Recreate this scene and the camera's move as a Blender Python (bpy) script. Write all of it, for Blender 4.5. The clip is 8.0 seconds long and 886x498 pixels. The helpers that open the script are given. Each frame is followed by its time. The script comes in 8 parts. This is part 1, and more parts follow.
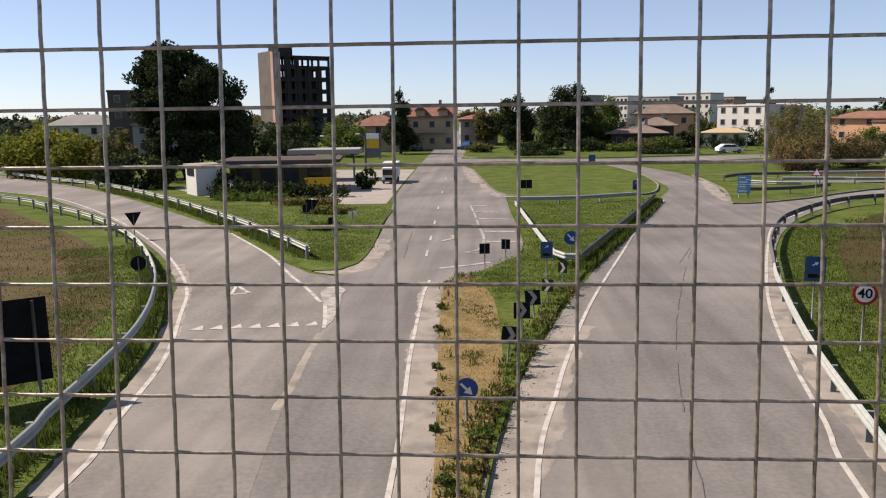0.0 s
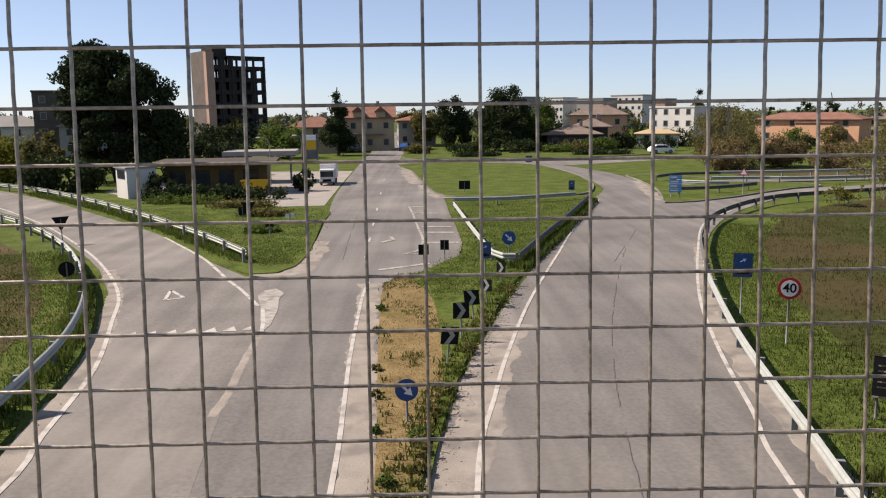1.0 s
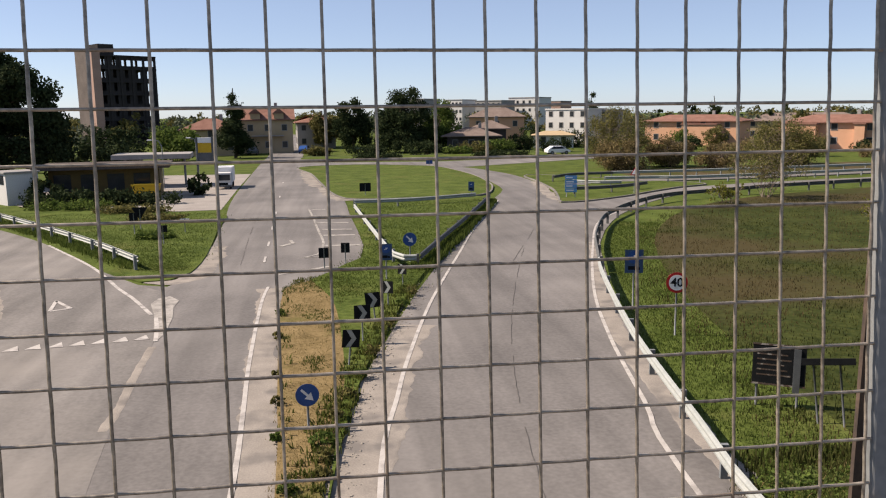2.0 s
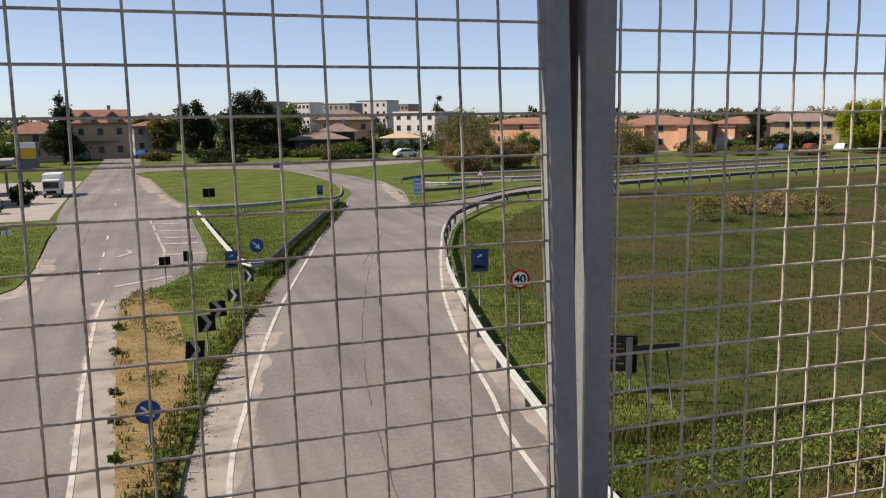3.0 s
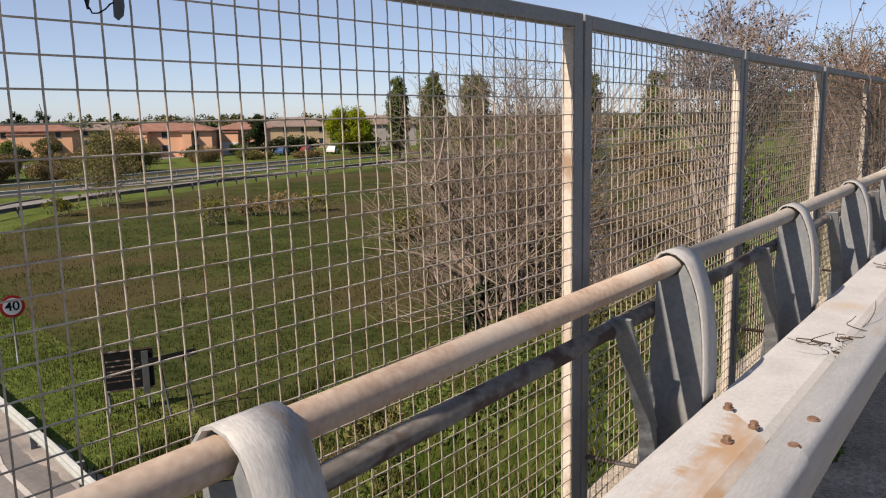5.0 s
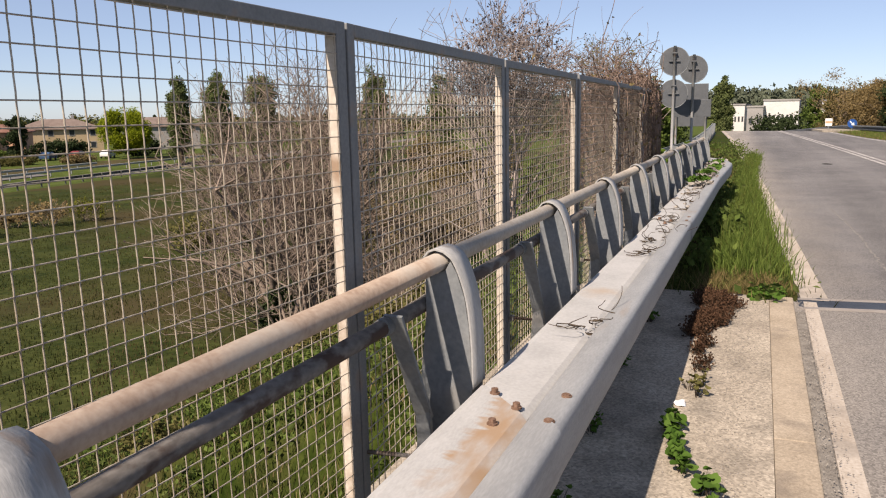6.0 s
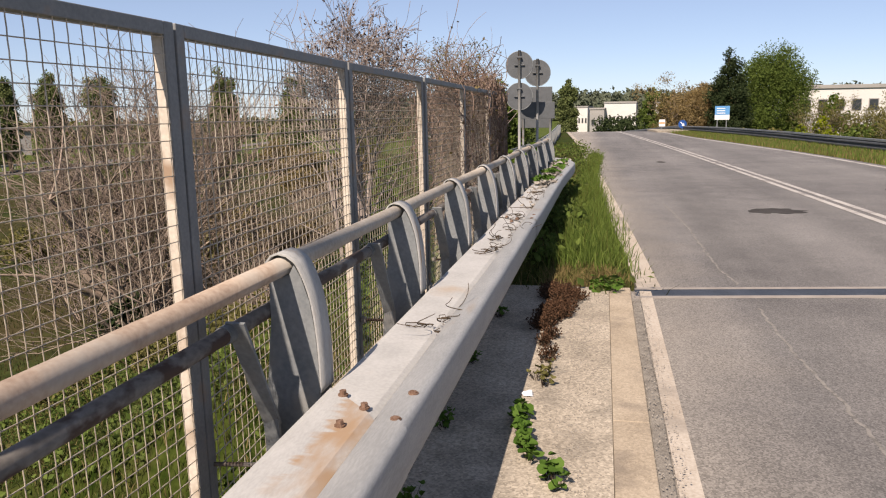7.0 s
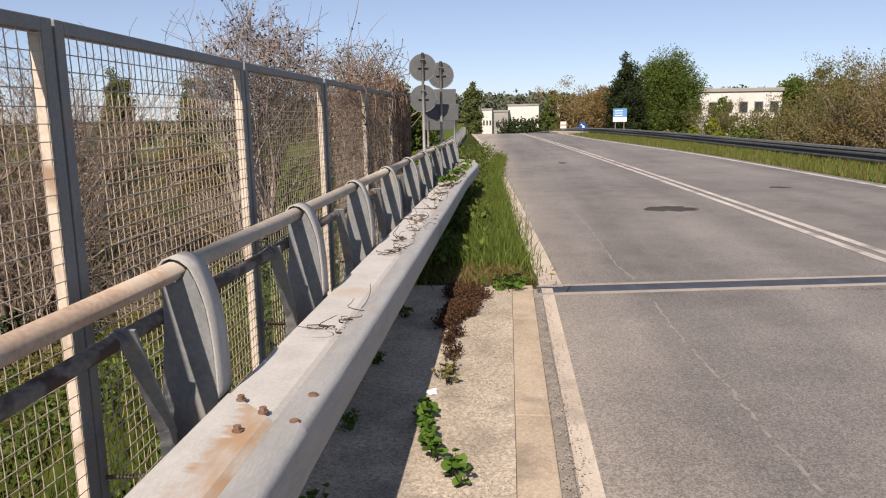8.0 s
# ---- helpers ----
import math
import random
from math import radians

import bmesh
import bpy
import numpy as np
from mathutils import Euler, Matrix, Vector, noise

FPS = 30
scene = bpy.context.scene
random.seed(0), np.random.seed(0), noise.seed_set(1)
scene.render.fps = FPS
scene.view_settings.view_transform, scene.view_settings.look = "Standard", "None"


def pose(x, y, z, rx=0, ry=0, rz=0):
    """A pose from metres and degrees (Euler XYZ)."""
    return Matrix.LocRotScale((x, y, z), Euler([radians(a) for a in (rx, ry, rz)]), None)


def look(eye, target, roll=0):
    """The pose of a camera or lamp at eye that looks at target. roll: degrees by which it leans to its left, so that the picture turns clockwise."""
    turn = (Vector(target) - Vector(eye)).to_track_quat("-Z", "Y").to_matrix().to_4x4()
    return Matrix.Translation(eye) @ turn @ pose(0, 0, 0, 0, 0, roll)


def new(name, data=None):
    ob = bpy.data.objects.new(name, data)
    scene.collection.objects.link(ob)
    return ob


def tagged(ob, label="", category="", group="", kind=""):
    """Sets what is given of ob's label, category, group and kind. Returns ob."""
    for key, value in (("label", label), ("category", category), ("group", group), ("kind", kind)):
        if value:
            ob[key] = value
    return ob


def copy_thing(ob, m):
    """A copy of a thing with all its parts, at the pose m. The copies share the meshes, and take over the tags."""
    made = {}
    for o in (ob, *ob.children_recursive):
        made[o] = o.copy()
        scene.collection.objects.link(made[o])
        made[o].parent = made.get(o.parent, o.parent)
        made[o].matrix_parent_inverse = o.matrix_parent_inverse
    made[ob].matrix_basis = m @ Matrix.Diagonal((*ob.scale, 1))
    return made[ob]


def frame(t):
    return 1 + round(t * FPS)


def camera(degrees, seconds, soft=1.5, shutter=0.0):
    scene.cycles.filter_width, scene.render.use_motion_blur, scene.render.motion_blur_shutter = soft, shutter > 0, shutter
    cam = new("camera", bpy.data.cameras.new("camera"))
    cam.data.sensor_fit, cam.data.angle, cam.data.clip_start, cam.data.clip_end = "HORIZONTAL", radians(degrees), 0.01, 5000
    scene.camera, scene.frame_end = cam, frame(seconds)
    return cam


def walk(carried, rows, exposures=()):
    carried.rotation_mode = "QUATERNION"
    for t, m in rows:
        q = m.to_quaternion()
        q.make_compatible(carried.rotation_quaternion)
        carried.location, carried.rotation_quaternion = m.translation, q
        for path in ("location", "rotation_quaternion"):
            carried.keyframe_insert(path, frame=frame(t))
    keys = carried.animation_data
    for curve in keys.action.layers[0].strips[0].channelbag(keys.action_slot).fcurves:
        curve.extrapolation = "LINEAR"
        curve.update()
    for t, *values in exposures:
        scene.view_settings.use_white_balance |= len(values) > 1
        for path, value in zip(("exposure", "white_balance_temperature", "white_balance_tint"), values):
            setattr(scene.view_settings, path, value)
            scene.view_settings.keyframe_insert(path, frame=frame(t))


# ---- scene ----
cam = camera(58.51, 8.0, soft=1.15)
# seconds, x, y, z in metres, yaw, pitch, roll in degrees
ROWS = [
    (0.0, -0.6715, -0.6704, 7.2000, 3.375, -9.836, 0.740),
    (0.5, -0.6564, -0.6877, 7.2010, 1.810, -9.815, 0.673),
    (1.0, -0.6444, -0.7027, 7.1982, -1.060, -9.800, 0.698),
    (2.5, -0.4772, -0.7880, 7.1992, -12.926, -9.691, 0.630),
    (3.0, -0.4122, -0.8529, 7.2049, -18.947, -9.658, 0.648),
    (3.5, -0.3644, -0.9429, 7.2090, -26.184, -9.645, 0.649),
    (4.0, -0.3265, -1.0367, 7.2100, -35.051, -9.606, 0.727),
    (4.5, -0.3059, -1.1186, 7.2123, -43.790, -9.588, 0.859),
    (5.0, -0.2888, -1.1787, 7.2091, -53.300, -9.661, 0.716),
    (6.5, -0.3029, -1.2952, 7.2237, -73.904, -9.694, 0.745),
    (7.0, -0.3036, -1.3195, 7.2192, -78.647, -9.665, 0.856),
    (7.5, -0.3120, -1.3376, 7.2145, -82.253, -9.653, 0.863),
    (8.0, -0.3123, -1.3553, 7.2108, -85.363, -9.597, 0.882),
]
walk(cam, [(t, pose(x, y, z, 90 + pitch, roll, yaw)) for t, x, y, z, yaw, pitch, roll in ROWS],
     [(0.0, 0.83, 7200, 16), (3.5, 0.80, 7230, 16), (4.6, 0.73, 7250, 17), (6.5, 0.75, 7280, 17), (8.0, 0.71, 7300, 17)])

# ---- light ----
TO_SUN = Vector((-0.96, 0.23, 0.95)).normalized()
world = bpy.data.worlds.new("world")
scene.world = world
world.use_nodes = True
wt = world.node_tree
sky = wt.nodes.new("ShaderNodeTexSky")
sky.sky_type, sky.sun_disc = "NISHITA", False
sky.sun_elevation = math.asin(TO_SUN.z)
sky.sun_rotation = math.atan2(TO_SUN.x, TO_SUN.y)
sky.dust_density, sky.air_density, sky.ozone_density = 0.3, 0.6, 3.0
haze = wt.nodes.new("ShaderNodeMix")
haze.data_type = "RGBA"
haze.inputs[0].default_value = 0.36
haze.inputs[7].default_value = (3.05, 3.95, 5.6, 1.0)
wt.links.new(sky.outputs[0], haze.inputs[6])
wt.links.new(haze.outputs[2], wt.nodes["Background"].inputs[0])
wt.nodes["Background"].inputs[1].default_value = 0.087
sun = new("sun", bpy.data.lights.new("sun", "SUN"))
sun.data.energy, sun.data.angle, sun.data.color = 5.0, radians(0.5), (1.0, 0.93, 0.83)
sun.matrix_world = look((0, 0, 60), Vector((0, 0, 60)) - TO_SUN)

# ---- materials ----
def rgb(r, g, b):
    return (r, g, b, 1.0)


def material(name, dark, light, rough=0.8, metal=0.0, scale=4.0, fine=40.0, bump=0.15, spots=None, spot_scale=1.2, spot_edge=(0.55, 0.7), per_object=0.0, stretch=(1, 1, 1), depth=0.01, grain=0.0, grit_by=0.34, dust_band=None, spec=None, streak=None):
    """Two scales of noise between two colours, optional patches of a third, and fine relief."""
    m = bpy.data.materials.new(name)
    m.use_nodes = True
    t = m.node_tree
    n, l = t.nodes, t.links
    b = n["Principled BSDF"]
    b.inputs["Roughness"].default_value, b.inputs["Metallic"].default_value = rough, metal
    b.inputs["Specular IOR Level"].default_value = spec if spec is not None else 0.04 if rough >= 0.85 else 0.4
    geo = n.new("ShaderNodeNewGeometry")
    mp = n.new("ShaderNodeMapping")
    mp.inputs["Scale"].default_value = stretch
    l.new(geo.outputs["Position"], mp.inputs["Vector"])
    def noise_at(s, detail):
        q = n.new("ShaderNodeTexNoise")
        q.inputs["Scale"].default_value, q.inputs["Detail"].default_value = s, detail
        l.new(mp.outputs[0], q.inputs["Vector"])
        return q.outputs["Fac"]
    big, small = noise_at(scale, 5.0), noise_at(fine, 4.0)
    add = n.new("ShaderNodeMath")
    add.operation = "MULTIPLY_ADD"
    l.new(small, add.inputs[0])
    add.inputs[1].default_value = 0.5
    half = n.new("ShaderNodeMath")
    half.operation = "MULTIPLY"
    l.new(big, half.inputs[0])
    half.inputs[1].default_value = 0.5
    l.new(half.outputs[0], add.inputs[2])
    ramp = n.new("ShaderNodeMapRange")
    ramp.inputs[1].default_value, ramp.inputs[2].default_value = 0.36, 0.64
    l.new(add.outputs[0], ramp.inputs[0])
    mix = n.new("ShaderNodeMix")
    mix.data_type = "RGBA"
    l.new(ramp.outputs[0], mix.inputs[0])
    mix.inputs[6].default_value, mix.inputs[7].default_value = rgb(*dark), rgb(*light)
    out = mix.outputs[2]
    if spots:
        sp = noise_at(spot_scale, 6.0)
        mr = n.new("ShaderNodeMapRange")
        mr.inputs[1].default_value, mr.inputs[2].default_value = spot_edge
        l.new(sp, mr.inputs[0])
        m2 = n.new("ShaderNodeMix")
        m2.data_type = "RGBA"
        l.new(mr.outputs[0], m2.inputs[0])
        l.new(out, m2.inputs[6])
        m2.inputs[7].default_value = rgb(*spots)
        out = m2.outputs[2]
    if dust_band:
        sep = n.new("ShaderNodeSeparateXYZ")
        l.new(geo.outputs["Position"], sep.inputs[0])
        line = n.new("ShaderNodeMath")
        line.operation = "MULTIPLY_ADD"
        l.new(sep.outputs[0], line.inputs[0])
        line.inputs[1].default_value = -0.028
        l.new(sep.outputs[1], line.inputs[2])
        wob = n.new("ShaderNodeMath")
        wob.operation = "MULTIPLY_ADD"
        l.new(noise_at(1.3, 5.0), wob.inputs[0])
        wob.inputs[1].default_value = 0.9
        l.new(line.outputs[0], wob.inputs[2])
        band = n.new("ShaderNodeMapRange")
        band.inputs[1].default_value, band.inputs[2].default_value = -2.1, -1.05
        band.inputs[4].default_value = 0.8
        l.new(wob.outputs[0], band.inputs[0])
        m3 = n.new("ShaderNodeMix")
        m3.data_type = "RGBA"
        l.new(band.outputs[0], m3.inputs[0])
        l.new(out, m3.inputs[6])
        m3.inputs[7].default_value = rgb(*dust_band)
        out = m3.outputs[2]
    if streak:
        lanes = n.new("ShaderNodeMapping")
        lanes.inputs["Scale"].default_value = streak
        l.new(geo.outputs["Position"], lanes.inputs["Vector"])
        worn = n.new("ShaderNodeTexNoise")
        worn.inputs["Scale"].default_value, worn.inputs["Detail"].default_value = 1.0, 4.0
        l.new(lanes.outputs[0], worn.inputs["Vector"])
        ms = n.new("ShaderNodeMapRange")
        ms.inputs[1].default_value, ms.inputs[2].default_value, ms.inputs[3].default_value, ms.inputs[4].default_value = 0.3, 0.7, 0.80, 1.18
        l.new(worn.outputs["Fac"], ms.inputs[0])
        hs = n.new("ShaderNodeHueSaturation")
        l.new(ms.outputs[0], hs.inputs["Value"])
        l.new(out, hs.inputs["Color"])
        out = hs.outputs[0]
    if grain:
        cells = n.new("ShaderNodeTexVoronoi")
        cells.inputs["Scale"].default_value = grain
        l.new(geo.outputs["Position"], cells.inputs["Vector"])
        pick = n.new("ShaderNodeSeparateXYZ")
        l.new(cells.outputs["Color"], pick.inputs[0])
        span = n.new("ShaderNodeMapRange")
        span.inputs[3].default_value, span.inputs[4].default_value = 1 - grit_by, 1 + grit_by
        l.new(pick.outputs[0], span.inputs[0])
        grit = n.new("ShaderNodeHueSaturation")
        l.new(span.outputs[0], grit.inputs["Value"])
        l.new(out, grit.inputs["Color"])
        out = grit.outputs[0]
    if per_object:
        info = n.new("ShaderNodeNewGeometry")
        obi = n.new("ShaderNodeObjectInfo")
        s = n.new("ShaderNodeMath")
        s.operation = "ADD"
        l.new(info.outputs["Random Per Island"], s.inputs[0])
        l.new(obi.outputs["Random"], s.inputs[1])
        mr = n.new("ShaderNodeMapRange")
        mr.inputs[1].default_value, mr.inputs[2].default_value = 0.0, 2.0
        mr.inputs[3].default_value, mr.inputs[4].default_value = 1 - per_object, 1 + per_object
        l.new(s.outputs[0], mr.inputs[0])
        hv = n.new("ShaderNodeHueSaturation")
        l.new(mr.outputs[0], hv.inputs["Value"])
        l.new(out, hv.inputs["Color"])
        out = hv.outputs[0]
    l.new(out, b.inputs["Base Color"])
    if bump:
        bp = n.new("ShaderNodeBump")
        bp.inputs["Strength"].default_value, bp.inputs["Distance"].default_value = bump, depth
        l.new(add.outputs[0], bp.inputs["Height"])
        l.new(bp.outputs[0], b.inputs["Normal"])
    return m


def leafy(name, dark, light, through_light=0.25):
    """Foliage: colour by island, a little light through the leaf."""
    m = bpy.data.materials.new(name)
    m.use_nodes = True
    t = m.node_tree
    n, l = t.nodes, t.links
    b = n["Principled BSDF"]
    b.inputs["Roughness"].default_value, b.inputs["Specular IOR Level"].default_value = 0.8, 0.03
    geo = n.new("ShaderNodeNewGeometry")
    mix = n.new("ShaderNodeMix")
    mix.data_type = "RGBA"
    l.new(geo.outputs["Random Per Island"], mix.inputs[0])
    mix.inputs[6].default_value, mix.inputs[7].default_value = rgb(*dark), rgb(*light)
    l.new(mix.outputs[2], b.inputs["Base Color"])
    tr = n.new("ShaderNodeBsdfTranslucent")
    l.new(mix.outputs[2], tr.inputs[0])
    ms = n.new("ShaderNodeMixShader")
    ms.inputs[0].default_value = through_light
    l.new(b.outputs[0], ms.inputs[1])
    l.new(tr.outputs[0], ms.inputs[2])
    l.new(ms.outputs[0], n["Material Output"].inputs[0])
    return m


ASPHALT = material("asphalt", (0.099, 0.092, 0.088), (0.146, 0.136, 0.130), 0.88, spec=0.25, scale=0.3, fine=9, bump=0.2, spots=(0.185, 0.172, 0.162), spot_scale=0.11, spot_edge=(0.45, 0.78), streak=(1.1, 0.05, 1))
DECK_ASPHALT = material("deck_asphalt", (0.090, 0.085, 0.083), (0.140, 0.132, 0.127), 0.88, spec=0.4, scale=2.2, fine=90, bump=0.05, spots=(0.170, 0.162, 0.154), spot_scale=0.35, spot_edge=(0.42, 0.85), depth=0.004, grain=120.0, grit_by=0.38, dust_band=(0.26, 0.232, 0.20), streak=(0.07, 1.3, 1))
PALE_ASPHALT = material("pale_asphalt", (0.112, 0.104, 0.098), (0.165, 0.154, 0.145), 0.88, spec=0.2, scale=0.3, fine=9, bump=0.2, spots=(0.215, 0.198, 0.181), spot_scale=0.16, spot_edge=(0.5, 0.75), streak=(0.9, 0.06, 1))
DUST = material("road_dust", (0.185, 0.166, 0.148), (0.270, 0.243, 0.215), 0.95, scale=1.2, fine=25, bump=0.2, spots=(0.145, 0.133, 0.124), spot_scale=1.0, spot_edge=(0.5, 0.66))
GRASS = material("grass", (0.034, 0.052, 0.010), (0.088, 0.114, 0.028), 0.9, scale=0.5, fine=5, bump=0.9, spots=(0.100, 0.098, 0.034), spot_scale=0.3, spot_edge=(0.55, 0.82), depth=0.12)
MEADOW = material("meadow", (0.015, 0.023, 0.006), (0.050, 0.058, 0.017), 0.95, scale=0.35, fine=3, bump=0.9, spots=(0.050, 0.041, 0.019), spot_scale=0.08, spot_edge=(0.46, 0.60), depth=0.12)
DRY = material("dry_grass", (0.110, 0.080, 0.036), (0.210, 0.152, 0.076), 0.95, scale=1.2, fine=9, bump=0.6, spots=(0.090, 0.088, 0.028), spot_scale=0.5, spot_edge=(0.56, 0.74), depth=0.05)
BROWN_FIELD = material("brown_field", (0.048, 0.037, 0.019), (0.092, 0.070, 0.038), 0.95, scale=0.5, fine=6, bump=0.5, spots=(0.044, 0.052, 0.014), spot_scale=0.2, spot_edge=(0.46, 0.66), depth=0.06)
WHITE_LINE = material("white_line", (0.294, 0.273, 0.252), (0.406, 0.385, 0.364), 0.8, scale=2.5, fine=40, bump=0.1, spots=(0.168, 0.154, 0.147), spot_scale=2.0, spot_edge=(0.5, 0.7))
CONCRETE = material("concrete", (0.240, 0.208, 0.168), (0.375, 0.330, 0.270), 0.95, scale=2.0, fine=40, bump=0.5, spots=(0.195, 0.172, 0.142), spot_scale=3.0, spot_edge=(0.50, 0.70), depth=0.012, grain=95.0, grit_by=0.26)
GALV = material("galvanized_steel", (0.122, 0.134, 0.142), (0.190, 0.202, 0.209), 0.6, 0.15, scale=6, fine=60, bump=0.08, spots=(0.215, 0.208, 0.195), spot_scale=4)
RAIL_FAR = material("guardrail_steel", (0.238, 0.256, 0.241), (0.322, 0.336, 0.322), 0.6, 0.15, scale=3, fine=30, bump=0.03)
# darker copy of the guardrail steel, with shade put into its colour
RAIL_SHADE = material("rail_steel_shade_tone", (0.060, 0.062, 0.060), (0.105, 0.106, 0.100), 0.7, 0.1, scale=3, fine=30, bump=0.03)
# rust-spotted post side, made paler to hold the sunlight on it
FLANGE = material("worn_flange_sunlit_tone", (0.36, 0.315, 0.265), (0.50, 0.45, 0.385), 0.7, 0.0, scale=9, fine=70, bump=0.12, spots=(0.25, 0.175, 0.12), spot_scale=7, spot_edge=(0.55, 0.70))
FRAME_STEEL = material("painted_frame_steel", (0.126, 0.134, 0.138), (0.184, 0.190, 0.191), 0.6, 0.05, scale=9, fine=90, bump=0.1, spots=(0.20, 0.155, 0.120), spot_scale=9, spot_edge=(0.58, 0.72))
WIRE_STEEL = material("weathered_wire", (0.135, 0.114, 0.094), (0.38, 0.327, 0.266), 0.38, 0.55, scale=14, fine=150, bump=0.1, spots=(0.18, 0.118, 0.078), spot_scale=9, spot_edge=(0.6, 0.75))
# paler copy of the mesh wire; part of its lightness stands for sunlight
PALE_WIRE = material("sunlit_pale_wire", (0.22, 0.188, 0.150), (0.43, 0.375, 0.300), 0.45, 0.1, scale=14, fine=150, bump=0.1, spots=(0.24, 0.165, 0.11), spot_scale=9, spot_edge=(0.62, 0.76))
RUSTY_TUBE = material("rusty_tube", (0.240, 0.172, 0.128), (0.360, 0.288, 0.228), 0.75, 0.05, scale=6, fine=60, bump=0.12, spots=(0.330, 0.300, 0.262), spot_scale=2.2, spot_edge=(0.54, 0.68))
ROLL_ZINC = material("grey_zinc_roll", (0.222, 0.228, 0.230), (0.298, 0.303, 0.304), 0.6, 0.1, scale=7, fine=70, bump=0.1, spots=(0.25, 0.19, 0.14), spot_scale=2.5, spot_edge=(0.64, 0.78), stretch=(0.5, 2, 2))
CRACK = material("fine_crack", (0.084, 0.079, 0.075), (0.112, 0.105, 0.100), 0.9, scale=3, fine=60, bump=0.2)
STRAP_STEEL = material("worn_strap_zinc", (0.220, 0.223, 0.222), (0.340, 0.340, 0.334), 0.6, 0.1, scale=9, fine=80, bump=0.12, spots=(0.21, 0.155, 0.115), spot_scale=7, spot_edge=(0.60, 0.72), stretch=(3, 1, 0.6))
FAINT_CRACK = material("faint_sealed_crack", (0.150, 0.142, 0.134), (0.225, 0.211, 0.196), 0.92, scale=14, fine=90, bump=0.1, spots=(0.120, 0.113, 0.108), spot_scale=16.0, spot_edge=(0.54, 0.66))
PALE_TUBE = material("weathered_tube", (0.25, 0.215, 0.175), (0.36, 0.325, 0.28), 0.7, 0.05, scale=6, fine=60, bump=0.12, spots=(0.25, 0.165, 0.105), spot_scale=2.2, spot_edge=(0.60, 0.74))
RUSTY_BOLT = material("rusty_bolt", (0.10, 0.060, 0.042), (0.21, 0.135, 0.10), 0.85, 0.0, scale=30, fine=150, bump=0.3)
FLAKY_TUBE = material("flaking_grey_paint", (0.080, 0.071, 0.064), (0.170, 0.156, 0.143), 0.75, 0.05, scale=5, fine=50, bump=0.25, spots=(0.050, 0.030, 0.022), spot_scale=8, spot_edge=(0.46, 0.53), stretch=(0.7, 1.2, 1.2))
DARK_RUST = material("dark_rust", (0.034, 0.026, 0.022), (0.100, 0.066, 0.048), 0.8, 0.1, scale=9, fine=70, bump=0.3, spots=(0.23, 0.21, 0.19), spot_scale=6, spot_edge=(0.54, 0.62))
BLACK = material("black_board", (0.008, 0.009, 0.010), (0.016, 0.017, 0.018), 0.85, scale=6, fine=50, bump=0.02)
GREY_BACK = material("grey_sign_back", (0.066, 0.072, 0.078), (0.100, 0.107, 0.114), 0.5, 0.2, scale=5, fine=60, bump=0.02)
SIGN_WHITE = material("sign_white", (0.60, 0.60, 0.60), (0.70, 0.70, 0.70), 0.45, scale=5, fine=40, bump=0)
SIGN_BLUE = material("sign_blue", (0.008, 0.05, 0.19), (0.014, 0.07, 0.24), 0.4, scale=5, fine=40, bump=0)
SIGN_LIGHT_BLUE = material("sign_light_blue", (0.07, 0.22, 0.44), (0.09, 0.26, 0.50), 0.5, scale=5, fine=40, bump=0)
PANEL_BLUE = material("dull_blue_panel", (0.022, 0.055, 0.115), (0.035, 0.075, 0.15), 0.5, scale=5, fine=40, bump=0)
SIGN_RED = material("sign_red", (0.33, 0.012, 0.016), (0.40, 0.02, 0.024), 0.4, scale=5, fine=40, bump=0)
YELLOW = material("yellow_paint", (0.434, 0.266, 0.007), (0.504, 0.322, 0.014), 0.5, scale=3, fine=40, bump=0.02)
BARK = material("bark", (0.042, 0.032, 0.023), (0.091, 0.070, 0.052), 0.95, scale=6, fine=40, bump=0.5)
TWIG = material("bare_twig", (0.142, 0.110, 0.090), (0.295, 0.236, 0.194), 0.9, scale=3, fine=30, bump=0.2)
VINE_TWIG = material("vine_twig", (0.115, 0.080, 0.064), (0.235, 0.172, 0.140), 0.9, scale=3, fine=30, bump=0.2)
SLOPE = material("overgrown_slope", (0.012, 0.022, 0.003), (0.045, 0.058, 0.012), 0.95, scale=1.1, fine=8, bump=0.9, spots=(0.05, 0.036, 0.018), spot_scale=0.6, spot_edge=(0.5, 0.7), depth=0.1)
JOINT_STEEL = material("dark_joint_band", (0.020, 0.024, 0.032), (0.045, 0.052, 0.066), 0.6, 0.0, scale=4, fine=60, bump=0.2, spots=(0.08, 0.08, 0.085), spot_scale=2.0, spot_edge=(0.6, 0.75))
PALE_TWIG = material("pale_twig", (0.185, 0.150, 0.135), (0.330, 0.278, 0.250), 0.9, scale=3, fine=30, bump=0.2)
SEED = material("seed_head", (0.036, 0.028, 0.027), (0.085, 0.064, 0.060), 0.95, scale=9, fine=60, bump=0.2)
LEAF_DARK = leafy("dark_conifer_leaf", (0.016, 0.027, 0.012), (0.045, 0.060, 0.026), 0.15)
LEAF_GREEN = leafy("green_leaf", (0.048, 0.078, 0.018), (0.125, 0.168, 0.042), 0.32)
LEAF_FRESH = leafy("fresh_leaf", (0.14, 0.18, 0.012), (0.28, 0.32, 0.028), 0.45)
LEAF_POPLAR = leafy("poplar_leaf", (0.070, 0.092, 0.034), (0.155, 0.182, 0.072), 0.3)
LEAF_OLIVE = leafy("olive_leaf", (0.072, 0.070, 0.024), (0.175, 0.158, 0.060), 0.3)
